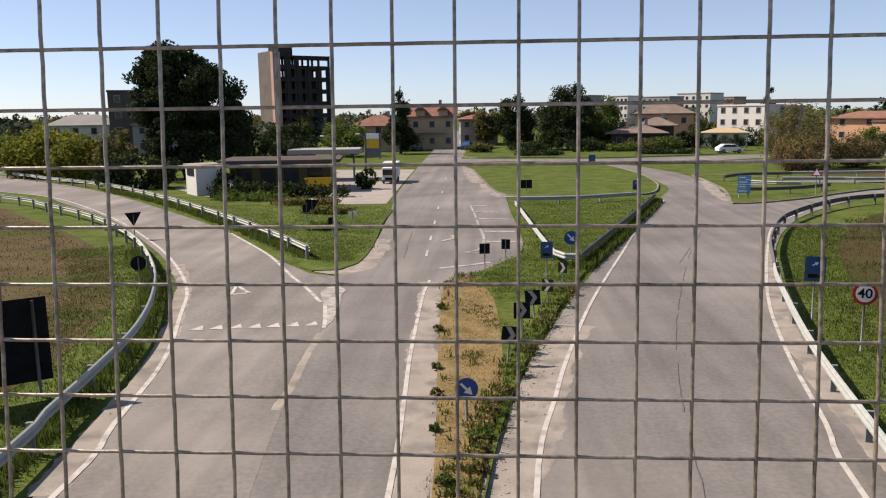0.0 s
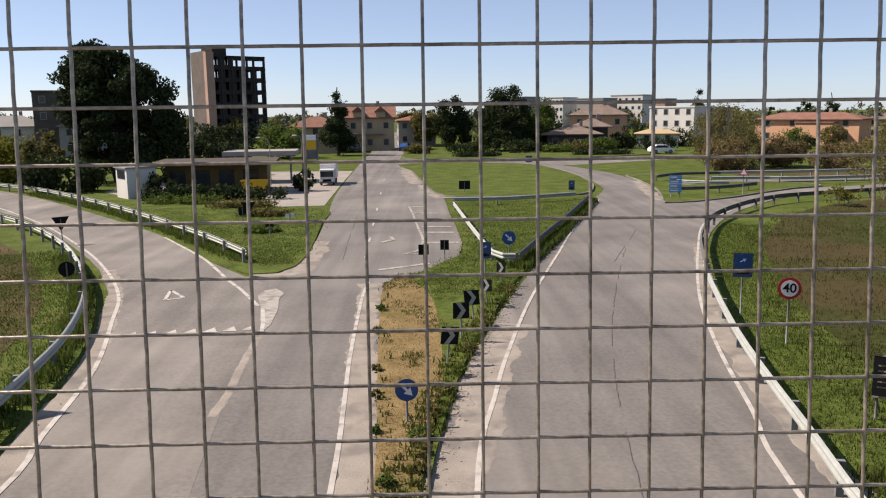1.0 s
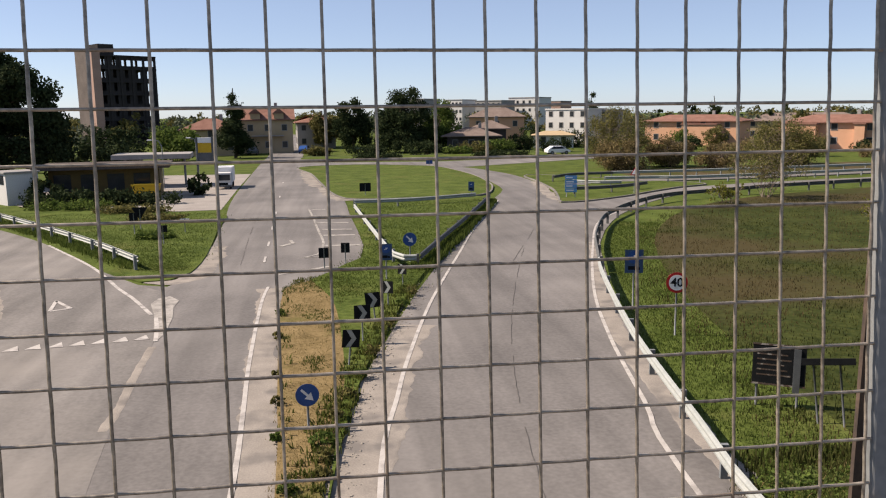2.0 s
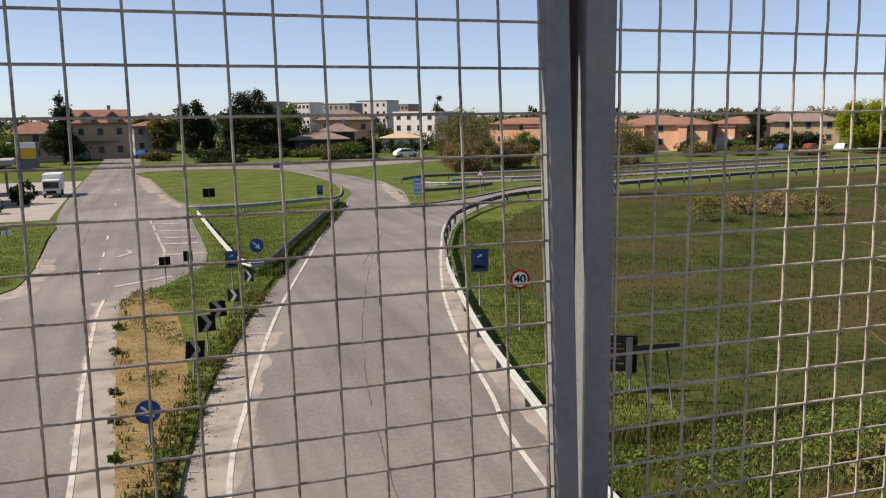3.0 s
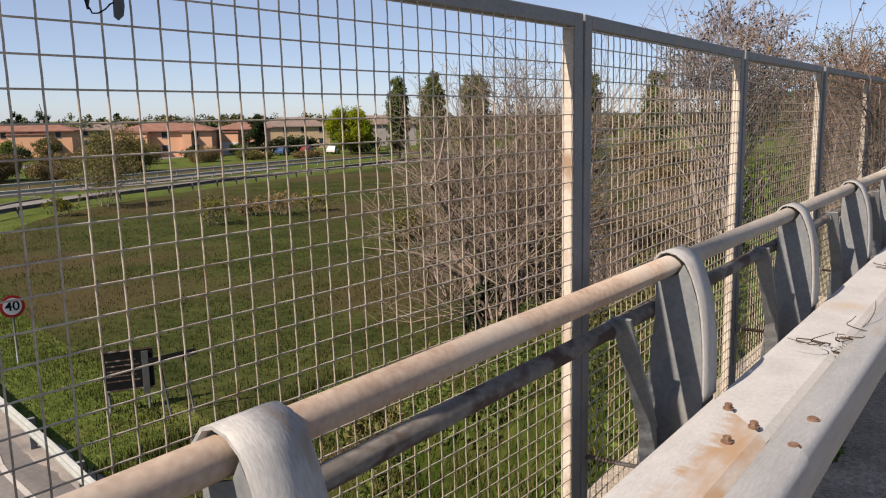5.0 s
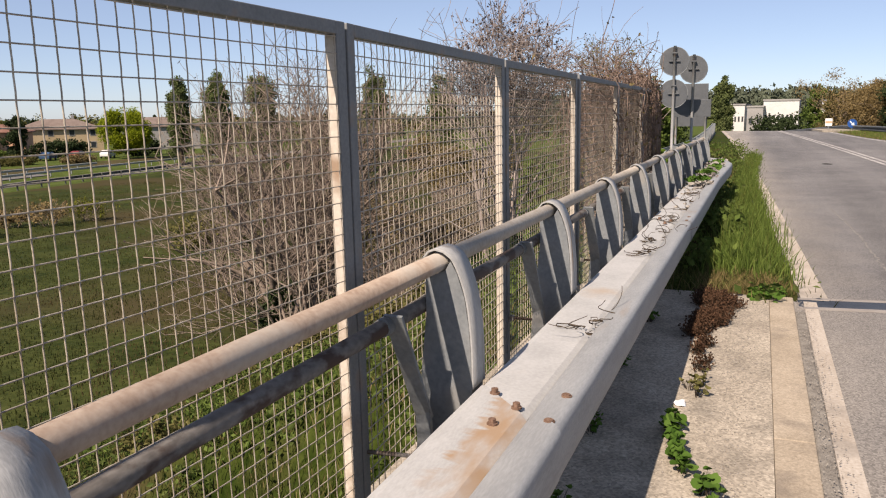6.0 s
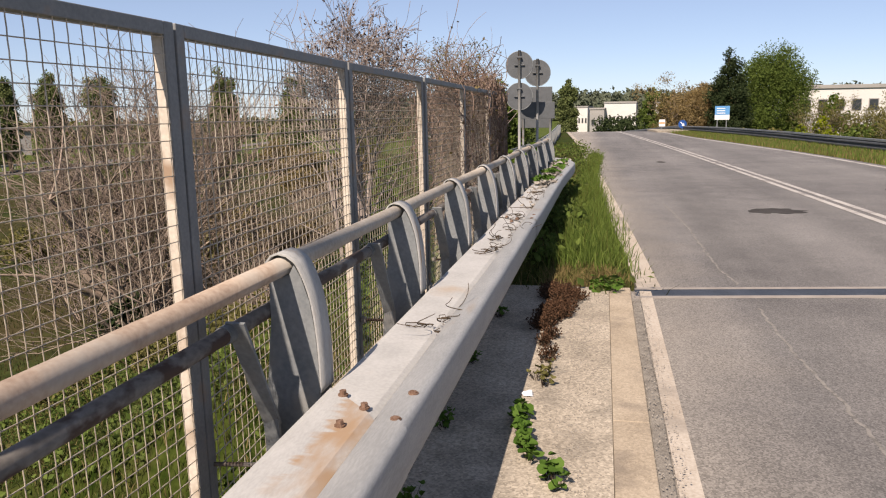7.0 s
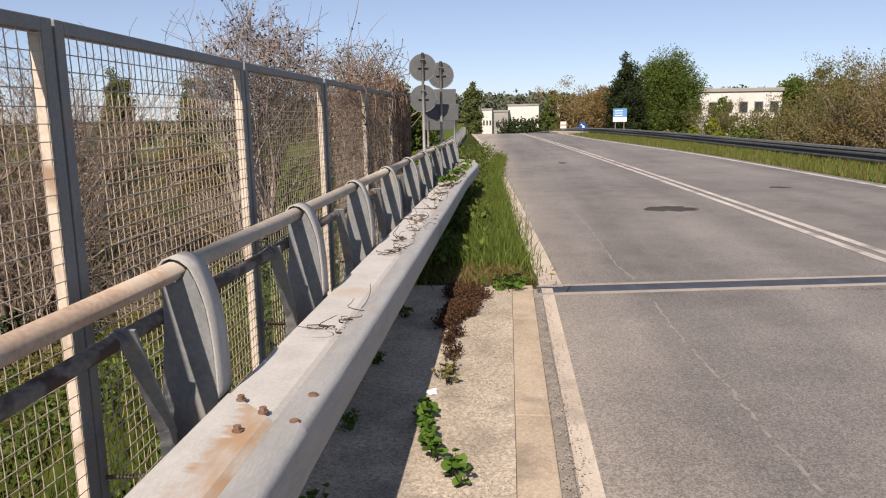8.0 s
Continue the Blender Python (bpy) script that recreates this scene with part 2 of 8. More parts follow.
# leaf colour paled and greyed to stand in for distance haze
HAZY_LEAF = leafy("leaf_greyed_for_haze", (0.075, 0.090, 0.062), (0.115, 0.130, 0.090), 0.2)
LEAF_YELLOW = leafy("yellow_green_leaf", (0.085, 0.092, 0.016), (0.185, 0.190, 0.036), 0.4)
LEAF_BROWN = leafy("brown_leaf", (0.095, 0.074, 0.034), (0.215, 0.165, 0.080))
LEAF_GOLD = leafy("golden_bud_leaf", (0.15, 0.105, 0.045), (0.30, 0.225, 0.11), 0.35)
LEAF_FRESH_DARK = leafy("spring_leaf", (0.035, 0.070, 0.008), (0.091, 0.140, 0.021), 0.3)
SLOPE_LEAF = leafy("slope_leaf", (0.046, 0.070, 0.018), (0.105, 0.132, 0.040), 0.3)
LEAF_WEED = leafy("weed_leaf", (0.042, 0.091, 0.014), (0.098, 0.168, 0.035), 0.3)
MEADOW_BLADE = leafy("meadow_blade", (0.031, 0.038, 0.011), (0.075, 0.079, 0.027), 0.3)
WEED_BLADE = leafy("olive_weed", (0.04, 0.055, 0.012), (0.12, 0.13, 0.035), 0.3)
BLADE = leafy("grass_blade", (0.041, 0.064, 0.012), (0.098, 0.128, 0.033), 0.35)
VERGE_BLADE = leafy("verge_blade", (0.058, 0.096, 0.018), (0.160, 0.212, 0.052), 0.4)
SLOPE_BLADE = leafy("slope_blade", (0.040, 0.052, 0.012), (0.105, 0.118, 0.036), 0.3)
BLADE_DRY_PALE = leafy("pale_dry_blade", (0.11, 0.085, 0.036), (0.24, 0.185, 0.085), 0.3)
BLADE_DRY = leafy("dry_blade", (0.040, 0.031, 0.014), (0.094, 0.071, 0.034), 0.25)
GLASS = material("window_glass", (0.02, 0.024, 0.028), (0.035, 0.04, 0.045), 0.12, scale=2, fine=20, bump=0)
TILE_ROOF = material("clay_roof", (0.150, 0.078, 0.060), (0.225, 0.124, 0.097), 0.85, scale=0.8, fine=6, bump=0.3, depth=0.05)
DARK_ROOF = material("brown_roof", (0.13, 0.098, 0.084), (0.20, 0.158, 0.138), 0.85, scale=0.8, fine=6, bump=0.3, depth=0.05)
ORANGE_WALL = material("orange_plaster", (0.46, 0.262, 0.165), (0.55, 0.325, 0.215), 0.9, scale=0.5, fine=12, bump=0.1)
CREAM_WALL = material("cream_plaster", (0.336, 0.252, 0.154), (0.406, 0.315, 0.203), 0.9, scale=0.5, fine=12, bump=0.1)
WHITE_WALL = material("white_plaster", (0.46, 0.455, 0.44), (0.54, 0.535, 0.52), 0.9, scale=0.4, fine=10, bump=0.1)
GREY_WALL = material("grey_plaster", (0.210, 0.203, 0.196), (0.280, 0.269, 0.259), 0.9, scale=0.4, fine=10, bump=0.1)
# one even dark grey for the whole tower frame
TOWER_DARK = material("dark_concrete_frame", (0.026, 0.025, 0.026), (0.046, 0.043, 0.043), 0.95, scale=0.5, fine=8, bump=0.2)
TOWER_GREY = material("grey_brown_brickwork", (0.098, 0.084, 0.078), (0.145, 0.124, 0.114), 0.95, scale=0.4, fine=7, bump=0.2)
BRICK_DARK = material("raw_concrete_frame", (0.059, 0.052, 0.049), (0.098, 0.084, 0.077), 0.95, scale=0.5, fine=8, bump=0.2)
PINK_WALL = material("pink_brick_wall", (0.280, 0.189, 0.154), (0.364, 0.252, 0.210), 0.9, scale=0.3, fine=6, bump=0.2)
STONE = material("pale_stone", (0.19, 0.17, 0.15), (0.30, 0.275, 0.245), 0.9, scale=6, fine=60, bump=0.3)
RED_WEED = leafy("red_brown_weed", (0.046, 0.026, 0.017), (0.112, 0.062, 0.038), 0.2)
TEAL = material("pale_teal_paint", (0.154, 0.266, 0.252), (0.210, 0.322, 0.308), 0.6, scale=2, fine=20, bump=0)
RUBBER = material("rubber", (0.02, 0.02, 0.02), (0.035, 0.035, 0.035), 0.85, scale=6, fine=50, bump=0.1)
PAVING = material("station_paving", (0.210, 0.189, 0.175), (0.280, 0.259, 0.238), 0.9, scale=0.5, fine=8, bump=0.1)
RAIL_PALE = material("weathered_zinc_shelf", (0.325, 0.323, 0.315), (0.415, 0.411, 0.402), 0.65, 0.05, scale=6, fine=70, bump=0.08, spots=(0.33, 0.25, 0.175), spot_scale=1.5, spot_edge=(0.62, 0.76))
def stained(name, base, rust, x0, x1):
    """Rust that has run over a beam near its bolted joint, streaked across it."""
    m = material(name, *base, 0.65, 0.08, scale=6, fine=70, bump=0.08, spots=rust, spot_scale=4.0, spot_edge=(0.40, 0.58), stretch=(0.7, 2.0, 1))
    n, l = m.node_tree.nodes, m.node_tree.links
    geo = n.new("ShaderNodeNewGeometry")
    sep = n.new("ShaderNodeSeparateXYZ")
    l.new(geo.outputs["Position"], sep.inputs[0])
    near = n.new("ShaderNodeMapRange")
    near.inputs[1].default_value, near.inputs[2].default_value = x0, x1
    l.new(sep.outputs[0], near.inputs[0])
    runs = n.new("ShaderNodeTexNoise")
    runs.inputs["Scale"].default_value, runs.inputs["Detail"].default_value = 1.0, 3.0
    fan = n.new("ShaderNodeMapping")
    fan.inputs["Scale"].default_value = (26, 5, 5)
    l.new(geo.outputs["Position"], fan.inputs["Vector"])
    l.new(fan.outputs[0], runs.inputs["Vector"])
    edge = n.new("ShaderNodeMath")
    edge.operation = "MULTIPLY_ADD"
    edge.inputs[1].default_value = 0.16
    l.new(runs.outputs["Fac"], edge.inputs[0])
    l.new(sep.outputs[1], edge.inputs[2])
    side = n.new("ShaderNodeMapRange")
    side.inputs[1].default_value, side.inputs[2].default_value = -0.435, -0.465
    l.new(edge.outputs[0], side.inputs[0])
    both = n.new("ShaderNodeMath")
    both.operation = "MULTIPLY"
    l.new(near.outputs[0], both.inputs[0])
    l.new(side.outputs[0], both.inputs[1])
    mul = n.new("ShaderNodeMath")
    mul.operation = "MULTIPLY"
    l.new(both.outputs[0], mul.inputs[0])
    mix = [q for q in n if q.type == "MIX"][1]
    l.new(mix.inputs[0].links[0].from_socket, mul.inputs[1])
    l.new(mul.outputs[0], mix.inputs[0])
    return m


RAIL_STAINED = stained("rust_streaked_shelf", ((0.325, 0.323, 0.315), (0.415, 0.411, 0.402)), (0.31, 0.212, 0.135), 1.15, 1.5)
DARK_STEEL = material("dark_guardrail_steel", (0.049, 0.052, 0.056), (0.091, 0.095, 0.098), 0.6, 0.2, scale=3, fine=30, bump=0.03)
EDGE_DUSTY = material("dusty_edge_line", (0.30, 0.255, 0.21), (0.43, 0.385, 0.335), 0.9, scale=2.5, fine=60, bump=0.2, spots=(0.20, 0.18, 0.16), spot_scale=2.2, spot_edge=(0.52, 0.7))
OCHRE = material("ochre_kerb_concrete", (0.250, 0.206, 0.155), (0.365, 0.308, 0.240), 0.95, scale=3.0, fine=60, bump=0.6, spots=(0.20, 0.168, 0.135), spot_scale=4.0, spot_edge=(0.52, 0.7), depth=0.006, grain=140.0, grit_by=0.12)
GRAVEL = material("gutter_gravel", (0.130, 0.117, 0.103), (0.250, 0.230, 0.203), 0.95, scale=12, fine=150, bump=0.9, depth=0.01)
PATCH = material("dark_asphalt_patch", (0.035, 0.033, 0.032), (0.063, 0.059, 0.058), 0.9, scale=3, fine=120, bump=0.5, depth=0.004)


# ---- building blocks ----
def mesh_of(bm, name, mat):
    me = bpy.data.meshes.new(name)
    bm.to_mesh(me)
    bm.free()
    for m in (mat if isinstance(mat, (list, tuple)) else [mat]):
        me.materials.append(m)
    return me


def part(name, bm, mat, parent, label=""):
    ob = new(name, mesh_of(bm, name, mat))
    ob.parent = parent
    return tagged(ob, label)


def thing(name, label, category, m=None, group="", kind=""):
    ob = new(name)
    ob.empty_display_size = 0.1
    if m is not None:
        ob.matrix_basis = m
    return tagged(ob, label, category, group, kind)


def solid(name, bm, mat, label="", category="", group="", kind="", m=None):
    ob = new(name, mesh_of(bm, name, mat))
    if m is not None:
        ob.matrix_basis = m
    return tagged(ob, label, category, group, kind)


def box(bm, x0, y0, z0, x1, y1, z1, bevel=0.0, m=None):
    r = bmesh.ops.create_cube(bm, size=1.0)
    vs = r["verts"]
    for v in vs:
        v.co = Vector(((x0 + x1) / 2 + v.co.x * (x1 - x0), (y0 + y1) / 2 + v.co.y * (y1 - y0), (z0 + z1) / 2 + v.co.z * (z1 - z0)))
        if m is not None:
            v.co = m @ v.co
    if bevel:
        es = list({e for v in vs for e in v.link_edges})
        bmesh.ops.bevel(bm, geom=es, offset=bevel, segments=2, affect="EDGES", profile=0.5)
    return bm


def boxed(*a, **k):
    return box(bmesh.new(), *a, **k)


def tube(bm, path, radius, sides=6, caps=True, smooth=True):
    """A round bar along a path of points; radius one number or one a point."""
    path = [Vector(p) for p in path]
    n = len(path)
    rs = radius if isinstance(radius, (list, tuple)) else [radius] * n
    rings = []
    up = Vector((0, 0, 1))
    for i, p in enumerate(path):
        d = (path[min(i + 1, n - 1)] - path[max(i - 1, 0)]).normalized()
        ref = up if abs(d.z) < 0.95 else Vector((1, 0, 0))
        u = d.cross(ref).normalized()
        w = u.cross(d)
        rings.append([bm.verts.new(p + (u * math.cos(a) + w * math.sin(a)) * rs[i]) for a in [2 * math.pi * k / sides for k in range(sides)]])
    for a, b in zip(rings, rings[1:]):
        for k in range(sides):
            f = bm.faces.new((a[k], a[(k + 1) % sides], b[(k + 1) % sides], b[k]))
            f.smooth = smooth
    if caps and sides > 2:
        bm.faces.new(rings[0])
        bm.faces.new(rings[-1][::-1])
    return bm


def spline(points, step=1.0, closed=False):
    """Catmull-Rom through points (2D or 3D)."""
    ps = [np.array(p, float) for p in points]
    out, n = [], len(ps)
    for i in range(n if closed else n - 1):
        a, b = ps[i], ps[(i + 1) % n]
        z = ps[i - 1] if (i or closed) else 2 * a - b
        c = ps[(i + 2) % n] if (i + 2 < n or closed) else 2 * b - a
        k = max(1, int(np.linalg.norm(b - a) / step))
        for j in range(k):
            u = j / k
            out.append(0.5 * (2 * a + (b - z) * u + (2 * z - 5 * a + 4 * b - c) * u * u + (3 * a - z - 3 * b + c) * u ** 3))
    if not closed:
        out.append(ps[-1])
    return [tuple(p) for p in out]


def profile_along(bm, path, profile, smooth=False, closed_profile=True, cap=True):
    """Sweeps a profile (side, up) along a path of 3D points, upright."""
    path = [Vector(p) for p in path]
    n, rings = len(path), []
    for i, p in enumerate(path):
        d = path[min(i + 1, n - 1)] - path[max(i - 1, 0)]
        side = Vector((d.y, -d.x, 0)).normalized()
        rings.append([bm.verts.new(p + side * s + Vector((0, 0, u))) for s, u in profile])
    k = len(profile)
    for a, b in zip(rings, rings[1:]):
        for j in range(k if closed_profile else k - 1):
            f = bm.faces.new((a[j], a[(j + 1) % k], b[(j + 1) % k], b[j]))
            f.smooth = smooth
    if cap and closed_profile:
        bm.faces.new(rings[0][::-1])
        bm.faces.new(rings[-1])
    return bm


def slab(outline, z0, z1, bm=None):
    """A flat piece of ground: outline (x, y), from z0 up to z1."""
    bm = bm or bmesh.new()
    top = [bm.verts.new((x, y, z1)) for x, y in outline]
    low = [bm.verts.new((x, y, z0)) for x, y in outline]
    edges = [bm.edges.new((top[i], top[(i + 1) % len(top)])) for i in range(len(top))]
    bmesh.ops.triangle_fill(bm, edges=edges, use_beauty=True, use_dissolve=False, normal=(0, 0, 1))
    for i in range(len(top)):
        j = (i + 1) % len(top)
        bm.faces.new((low[i], low[j], top[j], top[i]))
    bmesh.ops.recalc_face_normals(bm, faces=bm.faces[:])
    return bm


def stripe(bm, path, width, z, step_zs=None):
    """A painted line: a thin flat ribbon with its own thickness."""
    pts = [Vector((p[0], p[1], z)) for p in path]
    return profile_along(bm, pts, [(-width / 2, 0), (width / 2, 0), (width / 2, 0.006), (-width / 2, 0.006)])


def disc(bm, r, thick, m, sides=32):
    bmesh.ops.create_cone(bm, cap_ends=True, segments=sides, radius1=r, radius2=r, depth=thick, matrix=m)
    return bm


def lettering(text, size, depth=0.002):
    """Text as a mesh in bmesh form, centred, in the xz plane facing -y."""
    cu = bpy.data.curves.new("lettering", "FONT")
    cu.offset = size * 0.018
    cu.body, cu.size, cu.extrude, cu.align_x, cu.align_y = text, size, depth, "CENTER", "CENTER"
    ob = bpy.data.objects.new("lettering", cu)
    scene.collection.objects.link(ob)
    bpy.context.view_layer.update()
    me = bpy.data.meshes.new_from_object(ob.evaluated_get(bpy.context.evaluated_depsgraph_get()))
    bm = bmesh.new()
    bm.from_mesh(me)
    bm.transform(pose(0, 0, 0, 90, 0, 0))
    bpy.data.objects.remove(ob)
    bpy.data.curves.remove(cu)
    bpy.data.meshes.remove(me)
    return bm


def from_arrays(name, verts, faces, mat):
    me = bpy.data.meshes.new(name)
    me.from_pydata(verts, [], faces)
    me.materials.append(mat)
    me.update()
    return me

# ---- the low ground and its roads ----
DECK = 5.73
ROAD_Z = 0.03
rnd = random.Random(4)


def ground_sheet():
    bm = bmesh.new()
    bmesh.ops.create_grid(bm, x_segments=60, y_segments=60, size=2500)
    for v in bm.verts:
        v.co.z = 0.0
    return bm


solid("ground", ground_sheet(), GRASS, "flat grassy land under the flyover", "ground", kind="structure")

LEFT_EDGE = [(-9.7, -30), (-9.2, 0), (-9.43, 13), (-9.97, 16.5), (-10.8, 21.4), (-12.3, 26.6), (-13.9, 31.3), (-16.3, 36.3), (-20.5, 43.1), (-28.4, 54.5), (-39.8, 67.6), (-49, 74.6), (-80, 92), (-140, 120)]
LEFT_UPPER = [(-140, 134), (-90, 114), (-61.9, 95), (-48.3, 83.5), (-35.7, 70.7), (-25, 57.6), (-17.2, 47.4), (-11.9, 38.5), (-8.9, 34.2), (-7.6, 33.6)]
MID_LEFT = [(-6.9, 35.5), (-7.0, 41), (-7.9, 55.3), (-9.1, 71.5), (-10.5, 111), (-11.5, 150), (-14, 230), (-16, 300)]
MID_RIGHT = [(-8, 300), (-6, 200), (-5.2, 146), (-5.0, 109.6), (-3.1, 96.6), (-1.9, 84), (-0.98, 74.4), (-0.2, 69), (0.6, 65.7), (0.75, 57), (1.05, 48), (1.15, 42.7), (0.8, 38.4), (0, 36.9), (-0.86, 34.9), (-1.6, 33.5), (-2.3, 32.8), (-2.65, 32), (-2.6, 29.5), (-2.35, 24), (-2.08, 18.8), (-1.8, 13.5), (-1.5, 0), (-1.4, -30)]
RIGHT_LEFT = [(-1.5, -30), (-1.3, 0), (-1.05, 13.25), (-0.5, 15.9), (0.33, 20.6), (1.8, 26.8), (4.0, 34.8), (8.95, 51), (13.3, 65.3), (15.6, 72.5), (16.2, 82), (16.2, 92), (14.4, 105), (10.8, 109.6), (3, 113.6), (-3.9, 115)]
RIGHT_OUTER = [(-3.9, 121), (3, 117.5), (11, 114), (17.3, 104), (20.3, 92), (20.6, 80.4), (19.7, 71.3), (18.3, 64.2), (17.5, 60), (20.3, 60.6), (24.5, 63.3), (28.2, 66.5), (32, 69.5), (38.1, 71.8), (45, 73.6), (75, 79), (120, 86), (220, 96)]
RIGHT_LOW = [(220, 90), (120, 80), (72, 74.4), (42, 68.6), (33, 66.3), (27.3, 62.1), (21.6, 55.2), (17.9, 49.2), (14.2, 41), (11.1, 31), (9.2, 24), (7.9, 17), (7.0, 11), (5.9, 0), (4.5, -30)]

solid("road_west", slab(spline(LEFT_EDGE, 3) + spline(LEFT_UPPER, 3) + spline(MID_LEFT, 3) + spline(MID_RIGHT, 3), -0.3, ROAD_Z), ASPHALT, "worn grey asphalt road with a branching ramp", "road", kind="structure")
solid("road_east", slab(spline(RIGHT_LEFT, 3) + spline(RIGHT_OUTER, 3) + spline(RIGHT_LOW, 3), -0.3, ROAD_Z), ASPHALT, "worn grey asphalt slip road curving to a roundabout", "road", kind="structure")
solid("road_north", slab([(-6, 112), (16, 104), (40, 118), (120, 128), (120, 135), (40, 126), (16, 118), (-6, 122)], -0.3, ROAD_Z - 0.004), ASPHALT, "asphalt road behind the roundabout", "road", kind="structure")
solid("station_forecourt", slab([(-9.0, 62), (-9.6, 78), (-10.3, 100), (-30, 101), (-32, 76), (-24, 66), (-14, 61.5)], -0.3, ROAD_Z - 0.008), PAVING, "pale paved forecourt of the filling station", "pavement", kind="structure")

RAMP = [(-9.1, 2), (-9.43, 13), (-9.97, 16.5), (-10.8, 21.4), (-12.3, 26.6), (-13.9, 31.3), (-16.3, 36.3), (-20.5, 43.1), (-28.4, 54.5), (-39.8, 67.6), (-47, 80.8), (-35.7, 70.7), (-25, 57.6), (-17.2, 47.4), (-11.9, 38.5), (-8.9, 34.2), (-7.6, 32.6), (-6.4, 25.4), (-6.05, 20.2), (-5.55, 15.3), (-4.9, 10.0), (-4.2, 2)]
solid("ramp_surface", slab(spline(RAMP[:11], 3) + spline(RAMP[11:], 2), -0.2, ROAD_Z + 0.004), PALE_ASPHALT, "pale dusty asphalt of the branching ramp", "road", kind="structure")

# sandy dust along the carriageway edges
def ragged(bm, path, width, z, seed):
    """A thin film along a path with a wandering edge on both sides."""
    pts = spline(path, 0.22)
    rows = []
    for i, (x, y) in enumerate(pts):
        (ax, ay), (bx, by) = pts[max(i - 1, 0)], pts[min(i + 1, len(pts) - 1)]
        L = math.hypot(bx - ax, by - ay)
        nx, ny = (by - ay) / L, -(bx - ax) / L
        w = [width / 2 * (1 + 0.55 * noise.noise((x * 0.8, y * 0.8, seed + k)) + 0.35 * noise.noise((x * 3.1, y * 3.1, seed + k))) for k in (0, 9)]
        rows.append([bm.verts.new((x + nx * o, y + ny * o, h)) for o, h in ((-w[0] - 0.05, z - 0.004), (-w[0], z + 0.001), (w[1], z + 0.001), (w[1] + 0.05, z - 0.004))])
    for p, q in zip(rows, rows[1:]):
        for j in range(3):
            bm.faces.new((p[j], p[j + 1], q[j + 1], q[j]))
    bmesh.ops.recalc_face_normals(bm, faces=bm.faces[:])



bm = bmesh.new()
for path, w in (([(-9.25, 13), (-9.8, 16.5), (-10.6, 21.4), (-12.1, 26.6), (-13.6, 31.3), (-15.9, 36.3)], 0.55), ([(-1.6, 0), (-2.15, 13.2), (-2.5, 18.7), (-2.8, 23.9), (-3.2, 32.4)], 0.8),
                ([(-0.6, 10), (-0.45, 13.25), (0.2, 15.9), (0.9, 20.6), (2.2, 25.5)], 1.2), ([(-8.6, 35), (-7.4, 34.6), (-6.6, 37), (-6.8, 44)], 1.0), ([(20.7, 80), (18.2, 63.2), (21.5, 64.9), (27, 69)], 1.0),
                ([(-1.2, 79), (-0.6, 72), (0.6, 66)], 1.3), ([(-3.3, 104), (-2.8, 90), (-1.6, 80)], 1.6), ([(7.2, 12), (7.7, 17), (8.8, 24), (10.7, 31), (13.8, 41)], 0.5)):
    ragged(bm, path, w, ROAD_Z + 0.006, 3)
solid("road_dust", bm, DUST, "pale sandy dust along the road edges", "road dust", kind="stuff")

# painted lines
LZ = ROAD_Z + 0.011
FADED_PAINT = material("faded_road_paint", (0.22, 0.206, 0.19), (0.35, 0.332, 0.31), 0.85, scale=3.0, fine=40, bump=0.1, spots=(0.155, 0.145, 0.136), spot_scale=2.2, spot_edge=(0.48, 0.68))


def road_line(path, width=0.15, mat=WHITE_LINE):
    bm = bmesh.new()
    stripe(bm, spline(path, 0.8), width, LZ)
    return solid("road_marking", bm, mat, "worn white painted edge line on asphalt", "road marking", kind="structure")


road_line([(-9.1, 0), (-9.05, 13), (-9.56, 16.5), (-10.38, 21.4), (-11.93, 26.6), (-13.3, 30.8), (-16.0, 36.3), (-20.1, 43.1), (-28.1, 54.5), (-39.4, 67.6), (-48.9, 74.3)], 0.14)
road_line([(-2.3, 0), (-2.63, 13.4), (-2.85, 18), (-3.07, 21.7), (-3.27, 26.9), (-3.36, 30.5), (-3.30, 32.7)], 0.12)
road_line([(-0.3, 0), (0.18, 13.3), (1.0, 18.8), (1.75, 22.7), (3.28, 29.35), (5.93, 39.1), (8.37, 47.9), (13.16, 63.2)], 0.12)
road_line([(5.0, 0), (6.28, 13.5), (7.02, 17.1), (8.18, 22.8), (9.89, 29.4), (13.1, 39.05), (16.8, 48.8), (21, 55.2)], 0.12)
road_line([(-16.5, 46.3), (-12.5, 39.6), (-10.7, 36.0), (-9.55, 33.5), (-8.6, 31.7), (-7.55, 29.4), (-7.2, 28.6)], 0.15)
road_line([(-6.95, 28.2), (-6.6, 26.6), (-6.32, 25.0)], 0.14)
bm = bmesh.new()
slab([(-7.6, 30.4), (-7.5, 31.3), (-7.1, 31.65), (-6.6, 30.8), (-6.62, 29.7), (-6.35, 28.1), (-6.2, 25.9), (-6.3, 25.1), (-6.7, 26.6), (-7.1, 28.6)], LZ - 0.003, LZ + 0.002, bm)
solid("road_marking", bm, FADED_PAINT, "smeared pale paint at the point where two roads meet", "road marking", kind="structure")
bm = bmesh.new()
ragged(bm, [(-6.3, 24.4), (-6.2, 21.8), (-6.0, 19.4), (-5.97, 17.5)], 0.16, ROAD_Z + 0.006, 5)
solid("road_dust", bm, DUST, "pale dust trail where two surfaces meet", "road dust", kind="stuff")
for y0 in (38.5, 43.5, 50, 58, 70, 85):
    road_line([(-3.9 - (y0 - 38) * 0.035, y0), (-3.95 - (y0 - 38) * 0.035, y0 + 1.6)], 0.12)
